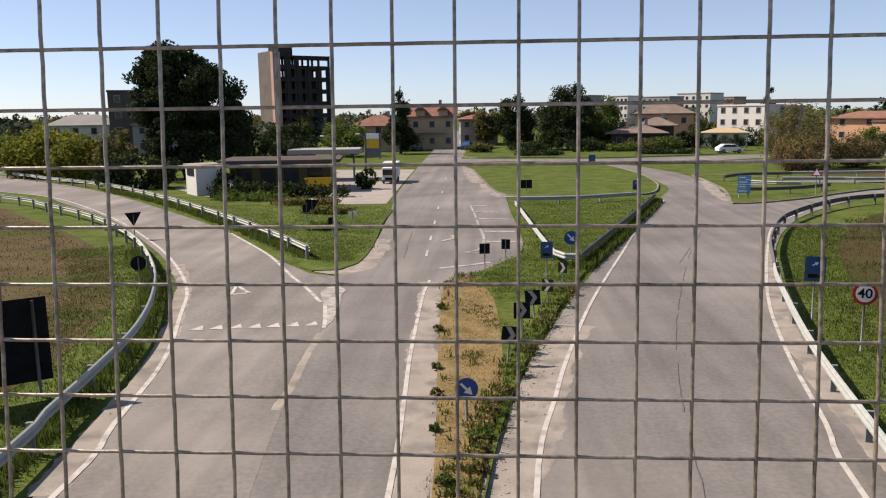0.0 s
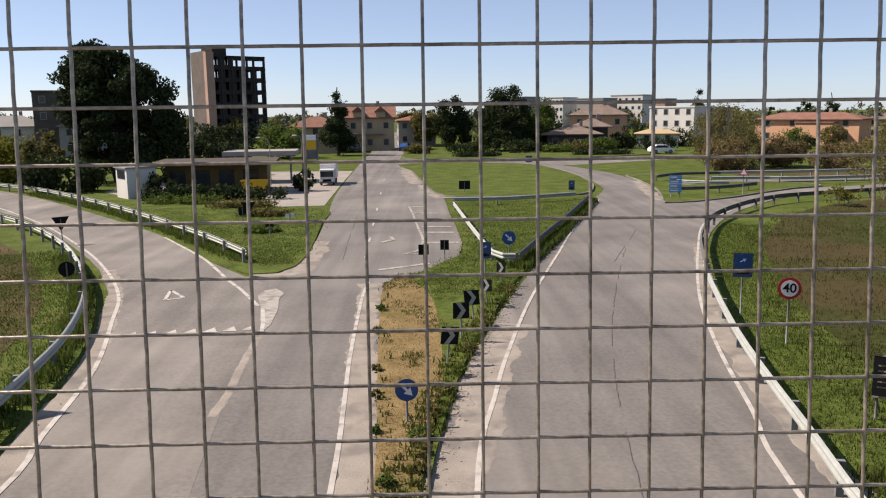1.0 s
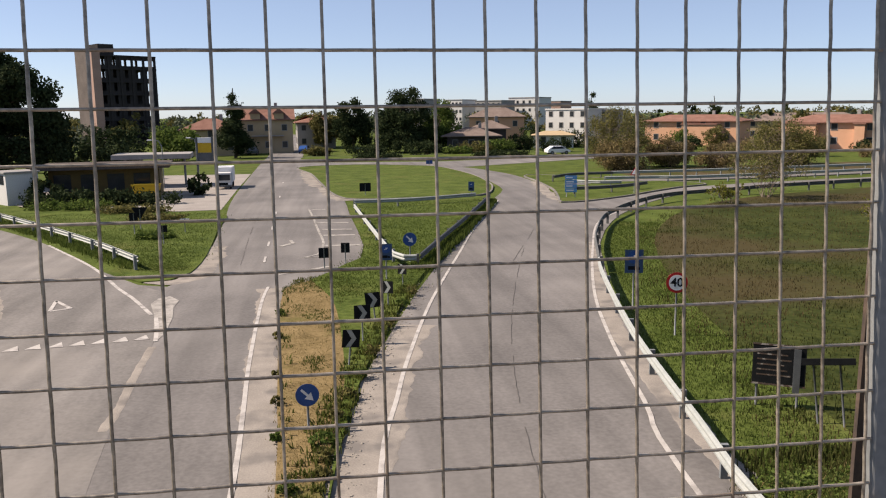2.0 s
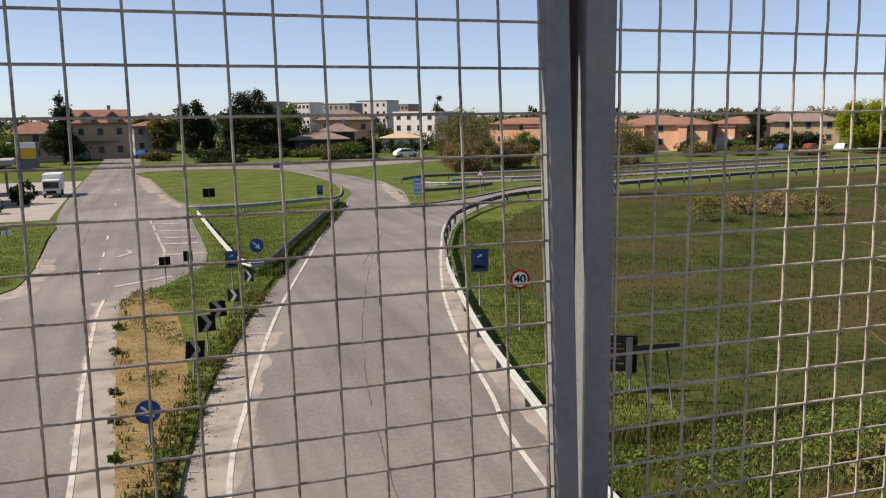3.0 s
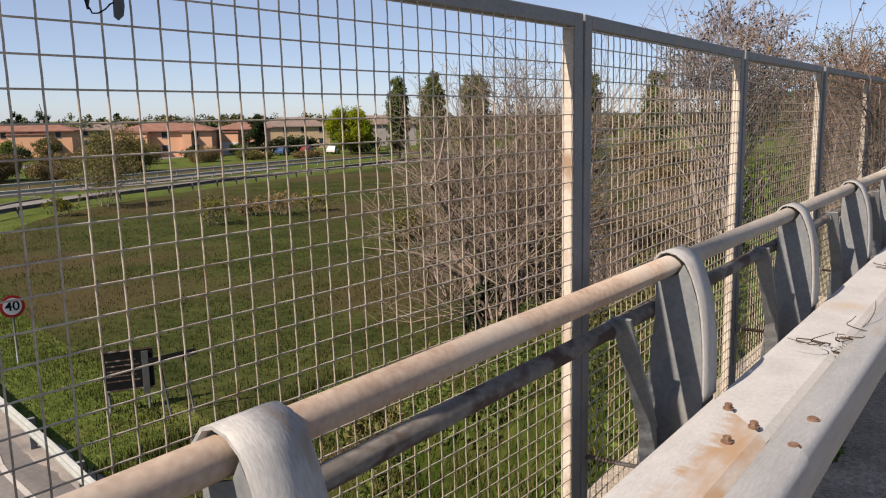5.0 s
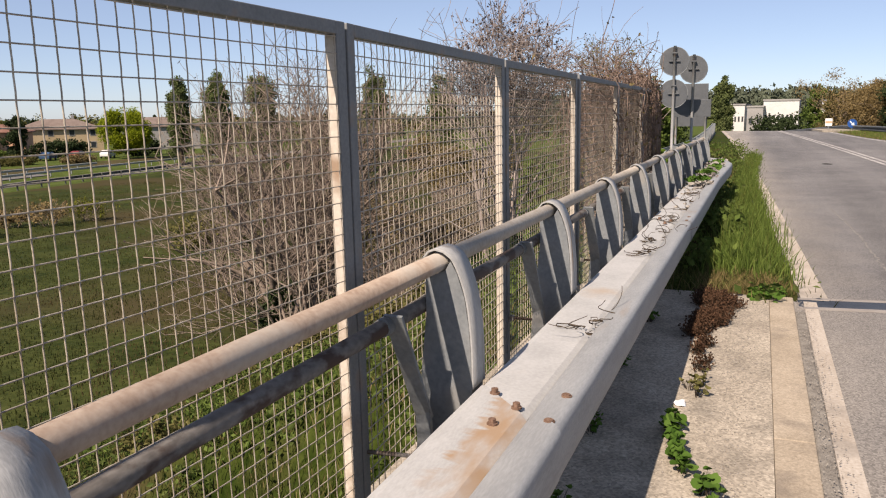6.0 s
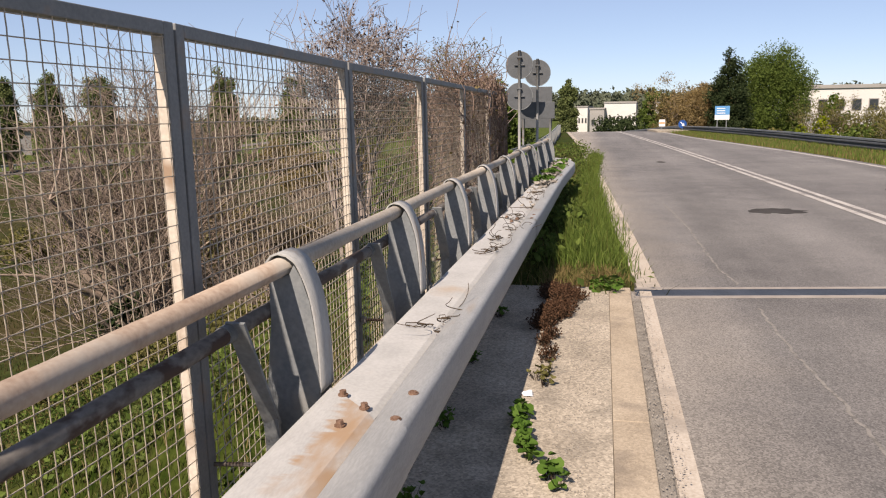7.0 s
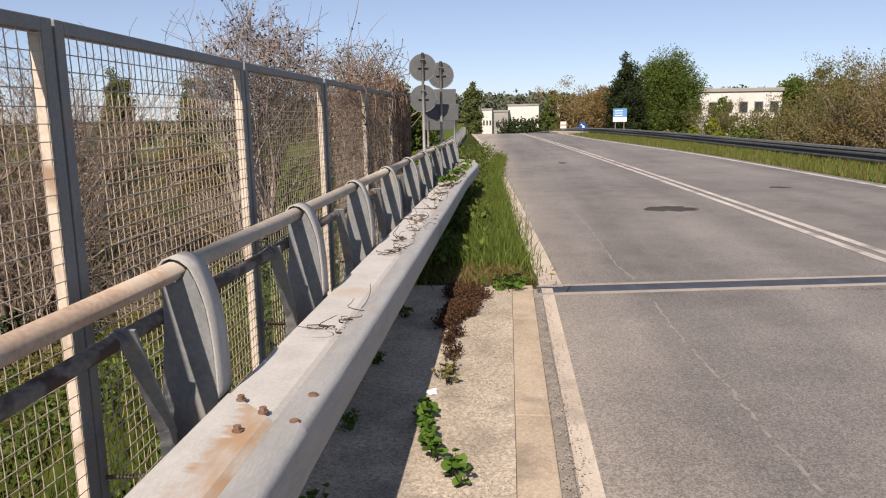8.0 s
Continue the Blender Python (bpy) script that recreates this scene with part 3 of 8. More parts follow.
# give-way triangles across the ramp mouth
for i in range(7):
    x, y = -10.61 + i * 0.633, 24.65 + i * 0.1
    bm = bmesh.new()
    slab([(x - 0.25, y), (x + 0.25, y), (x + 0.02, y + 0.6)], LZ, LZ + 0.006, bm)
    solid("road_marking", bm, WHITE_LINE, "white give-way triangle painted on asphalt", "road marking", "give-way triangles", "structure")
bm = bmesh.new()
stripe(bm, [(-11.14, 29.9), (-11.46, 31.7)], 0.14, LZ)
stripe(bm, [(-11.44, 31.62), (-10.49, 30.24)], 0.14, LZ)
stripe(bm, [(-10.47, 30.26), (-11.14, 29.9)], 0.14, LZ)
solid("road_marking", bm, WHITE_LINE, "faded white triangle outline painted on asphalt", "road marking", kind="structure")
# long dark cracks along the lanes
rng = random.Random(21)
for path in ([(3.2, 12.5), (4.0, 18), (5.2, 24), (7.0, 31), (9.6, 40), (12.5, 48.5)], [(-5.0, 38), (-5.5, 48), (-6.0, 62)], [(8.2, 36.5), (10.4, 42.6)]):
    bm = bmesh.new()
    pts = [(x + rng.gauss(0, 0.012), y) for x, y in spline(path, 0.3)]
    for k in range(0, len(pts) - 12, 17):
        stripe(bm, pts[k:k + rng.randint(7, 16)], 0.016, ROAD_Z + 0.007)
    solid("tar_crack", bm, CRACK, "thin dark crack in the asphalt", "road crack", kind="structure")
# hatched zone beside the island
for xa, ya, xb, yb in ((-2.02, 60, -1.0, 60.2), (-1.95, 56.2, -0.1, 55.9), (-1.68, 52.5, 0.57, 52.2), (-1.15, 49.3, 0.7, 49.0), (-1.07, 46.8, 0.8, 46.6), (-0.95, 43.0, 1.0, 42.8)):
    road_line([(xa, ya), (xb, yb)], 0.42, FADED_PAINT)
road_line([(-2.26, 60.7), (-1.8, 55), (-1.45, 49.7), (-1.05, 43.9), (-1.32, 40.3), (-2.0, 39.4)], 0.15, FADED_PAINT)
road_line([(-2.0, 39.4), (-0.9, 39.5)], 0.12, FADED_PAINT)
road_line([(-3.05, 35.3), (-1.7, 36.1), (-0.7, 36.8)], 0.3, FADED_PAINT)
road_line([(-3.4, 43.2), (-2.75, 44.2)], 0.3, FADED_PAINT)
road_line([(-2.95, 45.3), (-2.75, 44.2)], 0.2, FADED_PAINT)

# raised grassy islands with kerbs
def island(name, outline, mat, label, height=0.1, kerb=True):
    pts = spline(outline, 1.2, True)
    ob = solid(name, slab(pts, -0.2, height), mat, label, "traffic island", kind="structure")
    if kerb:
        bm = bmesh.new()
        profile_along(bm, [(x, y, 0) for x, y in pts + pts[:1]], [(-0.08, -0.1), (0.08, -0.1), (0.08, height + 0.03), (-0.08, height + 0.03)])
        part("kerb", bm, PALE_ASPHALT, ob)
    return ob


island("island_middle", [(-1.35, -5), (-1.8, 13.5), (-2.08, 18.8), (-2.35, 24), (-2.6, 29.5), (-2.6, 31.8), (-2.25, 32.7), (-1.6, 33.4), (-0.9, 32.6), (-0.1, 28), (-0.1, 22), (-0.72, 15.9), (-1.05, 10)], DRY, "dry yellowed grass on a kerbed traffic island", kerb=False)
island("island_middle_green", [(-0.95, 11.0), (-0.62, 15.9), (-0.35, 20.0), (-0.4, 26), (-0.7, 30), (-1.5, 33.6), (-0.8, 34.9), (0.05, 36.9), (0.85, 38.4), (1.2, 42.7), (1.1, 48), (0.85, 57), (0.8, 63), (2.2, 65.2), (7, 65.5), (12.5, 65.7), (8.6, 51), (3.7, 34.8), (1.6, 26.8), (0.2, 20.6), (-0.6, 15.0)], GRASS, "green grass on a kerbed traffic island", 0.12, False)
island("island_roundabout", [(-4.6, 109.6), (-2.8, 96.6), (-1.6, 84), (-0.7, 74.4), (0.2, 68.8), (1.6, 66.4), (6, 66.2), (12.4, 67.4), (14.9, 74), (15.8, 82), (15.8, 92), (14.0, 105), (10.6, 109.2), (3, 113)], GRASS, "mown grass on a large roundabout island", 0.12)
island("island_north", [(-3.4, 124), (8, 123), (18, 121), (36, 129), (36, 140), (10, 136), (-4, 137)], GRASS, "mown grass verge beyond the roundabout", 0.1)
island("verge_triangle", [(-8.9, 34.7), (-7.7, 34.9), (-7.1, 36.4), (-7.05, 41), (-7.75, 51), (-8.3, 58.6), (-12, 60.8), (-24, 66), (-33, 73), (-34.5, 71.4), (-24.3, 59), (-16.6, 48.4), (-11.4, 39.6), (-9.7, 35.6)], GRASS, "bright green grass wedge between two roads", 0.08, False)
island("island_signs", [(17.8, 60.4), (20.3, 60.9), (24.5, 63.7), (28.2, 66.9), (32, 69.9), (36, 73), (30, 80), (23.5, 88), (21.3, 87), (20.9, 80.4), (20.1, 71.3), (18.6, 64.2)], GRASS, "grass wedge beside the slip road", 0.1)

solid("road_link", slab([(22.4, 75.6), (26, 78.2), (31, 79.4), (45, 81), (75, 85), (75, 82.6), (45, 77.4), (33, 76.6), (27, 76.9), (24, 74.2)], -0.2, 0.106), ASPHALT, "narrow asphalt lane behind the grass wedge", "road", kind="structure")

# meadow inside the curve of the slip road
solid("meadow", slab(spline([(10.8, 14), (12.3, 24), (14.5, 33), (18.5, 43.5), (24.5, 53), (32, 59.5), (44, 64.5), (72, 70), (140, 78), (140, 30), (70, 12), (30, 2), (9.8, 2), (10.2, 8)], 3, True), -0.2, 0.02), MEADOW, "rough brown-green meadow", "meadow", kind="structure")
solid("brown_field", slab(spline([(-13.6, 17), (-14.6, 26), (-17.5, 33), (-23, 42), (-33, 53), (-48, 66), (-90, 85), (-90, 20), (-40, 10), (-18, 10)], 3, True), -0.2, 0.015), BROWN_FIELD, "dry brown field with green patches", "field", kind="structure")
solid("ploughed_strip", slab([(33, 82), (75, 87), (140, 95), (140, 104), (60, 98), (33, 93)], -0.2, 0.012), BROWN_FIELD, "bare brown strip of field behind the far road", "field", kind="structure")


# ---- flyover deck and the road that it carries ----
def axis_y(x):
    return -5.40 + (0.030 * x + 0.00030 * x * x if x > 0 else 0.0)


def rise(x):
    """Height of the road: level over the bridge, falling to the land beyond."""
    return DECK if x < 62 else max(0.06, DECK - (x - 62) * 0.055)


XS = [-60, -30, -15, -6, 0, 6.36]
XS2 = [6.44] + [10 + 4 * i for i in range(48)]


def road_ribbon(xs, left, right, lift, thick):
    bm = bmesh.new()
    rows = []
    for x in xs:
        a, b, z = axis_y(x) + left(x), axis_y(x) + right(x), rise(x) + lift
        rows.append([bm.verts.new(p) for p in ((x, a, z), (x, b, z), (x, b, z - thick), (x, a, z - thick))])
    for p, q in zip(rows, rows[1:]):
        for j in range(4):
            bm.faces.new((p[j], p[(j + 1) % 4], q[(j + 1) % 4], q[j]))
    bm.faces.new(rows[0][::-1])
    bm.faces.new(rows[-1])
    bmesh.ops.recalc_face_normals(bm, faces=bm.faces[:])
    return bm


half_l = lambda x: -1.56 - axis_y(x) if x < 6.4 else 3.53 + 0.006 * min(x, 60)
half_r = lambda x: -3.95 + 0.05 * min(max(x - 28, 0), 18)
solid("bridge_deck", boxed(-60, -11.5, DECK - 0.95, 6.4, 0.12, DECK - 0.12), CONCRETE, "concrete deck of the flyover", "bridge", kind="structure")
solid("bridge_road", road_ribbon(XS, half_l, half_r, 0, 0.12), DECK_ASPHALT, "grey worn asphalt carriageway on the flyover", "road", kind="structure")
solid("approach_road", road_ribbon(XS2, half_l, half_r, 0, 0.3), DECK_ASPHALT, "grey worn asphalt carriageway on the embankment", "road", kind="structure")
solid("walkway", boxed(-60, -1.386, DECK - 0.12, 6.4, 0.12, DECK + 0.02), CONCRETE, "gritty concrete walkway beside the barrier", "walkway", kind="structure")
# flush kerb stones along the walkway
for i in range(6):
    x0 = -11.6 + i * 3.0
    solid("kerb", boxed(x0 + 0.002, -1.562, DECK - 0.1, x0 + 2.998, -1.388, DECK + 0.024, 0.006), OCHRE, "worn ochre concrete kerb stone", "kerb", "kerb stones", "structure")
# edge and centre lines
for name, off, w0 in (("a", lambda x: (-1.684 - axis_y(x)) if x < 6.4 else half_l(x) - 0.10, 0.20), ("b", lambda x: 0.10, 0.11), ("c", lambda x: -0.12, 0.11), ("d", lambda x: half_r(x) + 0.3, 0.15)):
    for xs, w in ((XS, 0.095 if name == "a" else w0), (XS2[:40], w0)):
        bm = bmesh.new()
        pts = [(x, axis_y(x) + off(x), rise(x) + 0.001) for x in xs]
        profile_along(bm, pts, [(-w / 2, 0), (w / 2, 0), (w / 2, 0.005), (-w / 2, 0.005)])
        solid("road_marking", bm, EDGE_DUSTY if name == "a" else WHITE_LINE, "worn white line painted on the carriageway", "road marking", kind="structure")
# expansion joint, slightly skewed to the road
def skew_x(y):
    return 6.30 - 0.15 * (y + 1.62)


def joint_strip(x0, x1, z1):
    return slab([(x0 + skew_x(-1.60), -1.60), (x0 + skew_x(-9.2), -9.2), (x1 + skew_x(-9.2), -9.2), (x1 + skew_x(-1.60), -1.60)], DECK - 0.05, z1)


solid("expansion_joint", joint_strip(-0.125, 0.125, DECK + 0.004), JOINT_STEEL, "dark steel and rubber expansion joint across the road", "expansion joint", kind="structure")
for x in (-0.19, 0.127):
    solid("joint_edge", joint_strip(x, x + 0.063, DECK + 0.007), PAVING, "pale mortar edge of the expansion joint", "expansion joint", kind="structure")

# embankment: verge and slopes on both sides, a cone at the abutment
def embankment():
    bm = bmesh.new()
    rows = []
    xs = [7 + 5 * i for i in range(42)]
    for x in xs:
        z = rise(x) - 0.03
        yl, yr = axis_y(x) + half_l(x), axis_y(x) + half_r(x)
        prof = [(yl - 0.3, z - 0.05), (yl + 0.1, z + 0.01), (yl + 0.9, z), (yl + 1.8, z - 0.25), (yl + 2.2 + z * 1.0, z * 0.45), (yl + 2.4 + z * 2.1, 0.0)]
        low = [(yr - 2.6 - z * 1.7, 0.0), (yr - 2.4, z - 0.1), (yr - 0.2, z), (yr + 0.3, z - 0.05)]
        rows.append(([bm.verts.new((x, y, h)) for y, h in prof], [bm.verts.new((x, y, h)) for y, h in low]))
    for (a, b), (c, d) in zip(rows, rows[1:]):
        for p, q in ((a, c), (b, d)):
            for j in range(len(p) - 1):
                bm.faces.new((p[j], p[j + 1], q[j + 1], q[j]))
    first = rows[0][0]
    tip = [bm.verts.new((6.42, v.co.y if j < 3 else -0.9 + (v.co.y + 0.9) * 0.6, v.co.z if j < 3 else v.co.z)) for j, v in enumerate(first)]
    foot = [bm.verts.new((6.0 - 0.8 * j, -1.0 + 1.0 * j, 4.6 - 0.95 * j)) for j in range(len(first))]
    for j in range(len(first) - 1):
        bm.faces.new((tip[j], tip[j + 1], first[j + 1], first[j]))
        bm.faces.new((foot[j], foot[j + 1], tip[j + 1], tip[j]))
    bmesh.ops.recalc_face_normals(bm, faces=bm.faces[:])
    bmesh.ops.subdivide_edges(bm, edges=bm.edges[:], cuts=2, use_grid_fill=True)
    for v in bm.verts:
        if v.co.z < rise(v.co.x) - 0.4:
            v.co += 0.18 * noise.noise_vector(v.co * 0.6)
    return bm


solid("embankment", embankment(), SLOPE, "grassy slope of the road embankment", "embankment", kind="structure")
solid("abutment_wall", boxed(5.6, -11.4, 0, 6.38, 0.1, DECK - 0.95), CONCRETE, "concrete end wall under the flyover", "bridge", kind="structure")

# gravel gutter between kerb and edge line, cracks and a dark patch in the carriageway
bm = bmesh.new()
profile_along(bm, [(x, -1.598 + 0.004 * math.sin(x * 3), DECK + 0.001) for x in [-12 + 0.5 * i for i in range(37)]], [(-0.038, 0), (0.036, 0), (0.028, 0.006), (-0.030, 0.005)])
solid("gutter_gravel", bm, GRAVEL, "loose grey gravel in the gutter", "gravel", kind="stuff")
rng = random.Random(7)
for path in ([(2.7, -2.58), (3.9, -2.54), (5.0, -2.50), (5.9, -2.50)], [(6.75, -2.48), (7.9, -2.41), (10.2, -2.41), (13, -2.3)]):
    bm = bmesh.new()
    pts = [(x, y + rng.gauss(0, 0.010), DECK + 0.0005) for x, y in spline(path, 0.07)]
    profile_along(bm, pts, [(-0.010, 0), (0.010, 0), (0.007, 0.0015), (-0.007, 0.0015)])
    solid("road_crack", bm, FAINT_CRACK, "pale sealed crack in the asphalt", "road crack", kind="structure")
for x, y, rx, ry in ((12.1, -3.85, 0.34, 0.36), (15.5, -6.6, 0.16, 0.2), (24, -3.0, 0.3, 0.12), (5.1, -4.2, 0.1, 0.1)):
    out = [(x + rx * math.cos(a) * (1 + 0.5 * noise.noise((x, 2 * math.cos(a), 2 * math.sin(a)))), y + ry * math.sin(a) * (1 + 0.5 * noise.noise((y, 3 * math.sin(a), 3 * math.cos(a))))) for a in [2 * math.pi * k / 40 for k in range(40)]]
    solid("asphalt_patch", slab(out, DECK - 0.02, DECK + 0.003), PATCH, "small dark patch in the asphalt", "asphalt patch", kind="structure")
# loose rubble and grit along the broken kerb of the island and on the walkway
def stones(name, label, spots, sizes, mat, seed):
    rng = random.Random(seed)
    vs, fs = [], []
    for x, y, z in spots:
        r = rng.uniform(*sizes)
        q = Euler((rng.uniform(0, 6), rng.uniform(0, 6), rng.uniform(0, 6))).to_matrix()
        k = len(vs)
        for a in ((1, 0, 0), (-1, 0, 0), (0, 1, 0), (0, -1, 0), (0, 0, 1), (0, 0, -1)):
            p = q @ (Vector(a) * r * rng.uniform(0.6, 1.2))
            vs.append((x + p.x, y + p.y, z + p.z * 0.6))
        fs += [(k + i, k + j, k + l) for i, j, l in ((0, 2, 4), (2, 1, 4), (1, 3, 4), (3, 0, 4), (2, 0, 5), (1, 2, 5), (3, 1, 5), (0, 3, 5))]
    return tagged(new(name, from_arrays(name, vs, fs, mat)), label, "rubble", kind="stuff")


rng = random.Random(9)
kerb_line = spline([(-1.1, 12), (-0.5, 15.9), (0.33, 20.6), (1.8, 26.8), (3.2, 32)], 0.25)
spots = []
for i in range(900):
    x, y = rng.choice(kerb_line)
    spots.append((x + rng.gauss(0.15, 0.25), y + rng.gauss(0, 0.2), ROAD_Z + 0.01))
stones("kerb_rubble", "broken pale kerb rubble beside the road", spots[:520], (0.012, 0.055), STONE, 10)
spots = [(rng.uniform(0.5, 6.3), rng.choice((rng.uniform(-1.42, -0.9), rng.gauss(-1.2, 0.05), rng.gauss(-1.62, 0.04))), DECK + 0.022) for i in range(4200)]
stones("walkway_grit", "loose pale grit and small stones on the walkway", spots[:3000], (0.002, 0.007), STONE, 11)
stones("walkway_grit", "loose dark grit on the walkway", spots[3000:], (0.002, 0.006), GRAVEL, 13)
spots = [(rng.uniform(7.4, 14.6), rng.gauss(-0.54, 0.06), 6.318) for i in range(420)]
spots = [(x, y - 0.02 * max(0.0, x - 11), z) for x, y, z in spots if x > 9 + 2.5 * rng.random() or rng.random() < 0.15]
stones("beam_litter", "pale rubble and litter lying on the barrier beam", spots, (0.012, 0.045), STONE, 12)

# ---- safety fence on the flyover's edge ----
TOP, FOOT, CELL = 7.50, 5.52, 0.05


def wire(length, upright, radius, mat):
    """A crimped wire from the origin along x or z."""
    n = int(length / 0.025)
    pts = []
    for i in range(n + 1):
        s = i * length / n
        w = 0.0006 * math.cos(math.pi * i)
        pts.append((0, w, s) if upright else (s, -w, 0))
    me = mesh_of(tube(bmesh.new(), pts, radius, 6), "wire", mat)
    return me


PANEL_W = 1.86
WIRES = {key: (wire(TOP - FOOT - 0.04, True, r, mat), wire(PANEL_W - 0.078, False, r, mat)) for key, r, mat in (("old", 0.0017, WIRE_STEEL), ("pale", 0.0018, PALE_WIRE), ("thick", 0.0020, PALE_WIRE))}


fence = thing("safety_fence", "tall grey safety fence of framed wire mesh panels", "fence")


def fence_panel(x, y, yaw, lean, first, shift, singles, kind="thick"):
    """One framed mesh panel; x, y: its foot corner; first: x of the first upright wire inside it; shift: height of the wire rows."""
    base = pose(x, y, 0) @ pose(0, 0, 0, 0, 0, yaw) @ pose(0, 0, 7.255) @ pose(0, 0, 0, -lean, 0, 0) @ pose(0, 0, -7.255)
    ob = new("panel")
    ob.parent, ob.matrix_basis = fence, base
    w = PANEL_W
    lw, rw, deep = 0.04 if x < 1 else 0.052, 0.04 if x < 0 else 0.052, 0.012 if x < 0 else 0.036
    part("post", boxed(0, -0.006, FOOT, lw, 0.044, TOP, 0.003), FRAME_STEEL, ob)
    part("post", boxed(w - rw, -0.006, FOOT, w - (0.008 if -2 < x < 0 else 0), deep, TOP, 0.003), FRAME_STEEL, ob)
    part("top_bar", boxed(lw, -0.006, TOP - 0.04, w - rw, 0.042, TOP, 0.003), FRAME_STEEL, ob)
    part("bottom_bar", boxed(lw, -0.004, FOOT, w - rw, 0.042, FOOT + 0.04, 0.003), FRAME_STEEL, ob)
    # added thin plate gives the sun-facing post side its lighter colour
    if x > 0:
        part("flange", boxed(w - rw - 0.0032, -0.001, FOOT + 0.042, w - rw - 0.0002, deep - 0.002, TOP - 0.042), FLANGE, ob, "worn side flange coloured pale for the sunlit side")
    xs = []
    s = first
    while s < w - 0.004:
        if 0.03 < s < w - 0.03:
            xs.append(s + rnd.uniform(-0.0018, 0.0018))
        s += CELL
    zs = [7.2517 + shift - CELL * k + rnd.uniform(-0.001, 0.001) for k in range(-4, 36)]
    zs = [z for z in zs if FOOT + 0.01 < z < TOP - 0.045]
    wire_v, wire_h = WIRES[kind]
    if singles:
        for s in xs:
            o = new("wire", wire_v)
            o.parent, o.location, o.rotation_euler = ob, (s, -0.002, FOOT + 0.01), (0, rnd.uniform(-0.001, 0.001), 0)
        for z in zs:
            o = new("wire", wire_h)
            o.parent, o.location, o.rotation_euler = ob, (0.039, -0.002, z), (0, rnd.uniform(-0.0012, 0.0012), 0)
    else:
        bm = bmesh.new()
        for s in xs:
            tube(bm, [(s, -0.002, FOOT + 0.01), (s, -0.002, TOP - 0.03)], 0.0020, 4)
        for z in zs:
            tube(bm, [(0.039, -0.002, z), (w - 0.039, -0.002, z)], 0.0020, 4)
        tagged(part("wire_mesh", bm, PALE_WIRE if x > 0 else WIRE_STEEL, ob), kind="stuff")
    return ob


# corner x, corner y, yaw, lean, first wire, row shift
fence_panel(0.046 - PANEL_W, 0.0, 0, 4.27, PANEL_W - 0.046 - 37 * CELL, 0.0042, True, "old")
fence_panel(0.057, -0.002, -1.74, 0.67, 0.0475, 0, True, "pale")
fence_panel(1.934, -0.055, 2.2, 0.5, 0.03, 0.003, True)
fence_panel(3.83, 0.02, 0.6, 0.5, 0.04, -0.004, False)
fence_panel(5.72, 0.03, 0.5, 0.3, 0.035, 0.006, False)
fence_panel(7.61, 0.05, 0.5, 0.4, 0.03, 0.002, False)
fence_panel(9.50, 0.06, 0.5, 0.4, 0.03, 0.002, False)
fence_panel(0.046 - 2 * PANEL_W - 0.012, 0.0, 0, 4.0, 0.03, 0.004, False)
fence_panel(0.046 - 3 * PANEL_W - 0.024, 0.0, 0, 3.0, 0.03, 0.0, False)
part("joint_strip", boxed(0.028, 0.020, FOOT, 0.060, 0.026, TOP - 0.01), DARK_RUST, fence, "rusty strip behind the gap between two panels")
# brackets that tie the panels to the deck edge
for x in (0.05, 1.93, 3.82, 5.71, 7.6, -1.82):
    b = thing("fence_bracket", "rusty threaded tie rod between fence post and barrier", "bracket", pose(x, -0.03, 6.085), "fence brackets")
    part("rod", tube(bmesh.new(), [(0.03, 0.0, 0), (0.12, -0.33, -0.02)], 0.008, 8), DARK_RUST, b)
    part("nut", boxed(0.015, 0.0, -0.015, 0.045, 0.03, 0.015, 0.003), STONE, b)
    part("edge_plate", boxed(-0.05, 0.034, -0.6, 0.05, 0.046, -0.2, 0.003), GALV, b)
# torn tag, cloth and hooked wire caught in the second panel
scrap = thing("torn_tag", "dark torn tag and cloth hooked in the wire mesh", "scrap", pose(0.40, -0.026, 7.385))
bm = bmesh.new()
outline = [(0.018, 0.035), (0.034, 0.035), (0.036, -0.005), (0.033, -0.02), (0.024, -0.027), (0.017, -0.022)]
a = [bm.verts.new((x, -0.001, z)) for x, z in outline]
b = [bm.verts.new((x, 0.001, z)) for x, z in outline]
bm.faces.new(a)
bm.faces.new(b[::-1])
for i in range(6):
    bm.faces.new((a[i], a[(i + 1) % 6], b[(i + 1) % 6], b[i]))
part("tag", bm, DARK_STEEL, scrap)
bm = bmesh.new()
rows = [[bm.verts.new((-0.03 + 0.014 * u * (1 - 0.9 * v) + 0.006 * v, 0.003 * math.sin(4 * u + 3 * v), 0.03 - 0.045 * v)) for u in (-1, -0.3, 0.4, 1)] for v in (0, 0.4, 0.7, 1)]
for p, q in zip(rows, rows[1:]):
    for i in range(3):
        bm.faces.new((p[i], p[i + 1], q[i + 1], q[i]))
bmesh.ops.solidify(bm, geom=bm.faces[:], thickness=0.001)
part("cloth", bm, DARK_STEEL, scrap)
part("hook", tube(bmesh.new(), [(-0.022, 0, -0.012), (-0.018, 0, -0.02), (-0.008, 0, -0.019), (0.004, 0, -0.012), (0.012, 0, -0.004), (0.02, 0, 0.0)], 0.0013, 6), BLACK, scrap)

# ---- barrier between walkway and fence ----
def barrier_y(x):
    """The barrier runs straight, then bends towards the fence where it ends."""
    return 0.0 if x < 11 else -0.02 * (x - 11) if x < 14 else -0.06 + 0.13 * (x - 14) ** 2


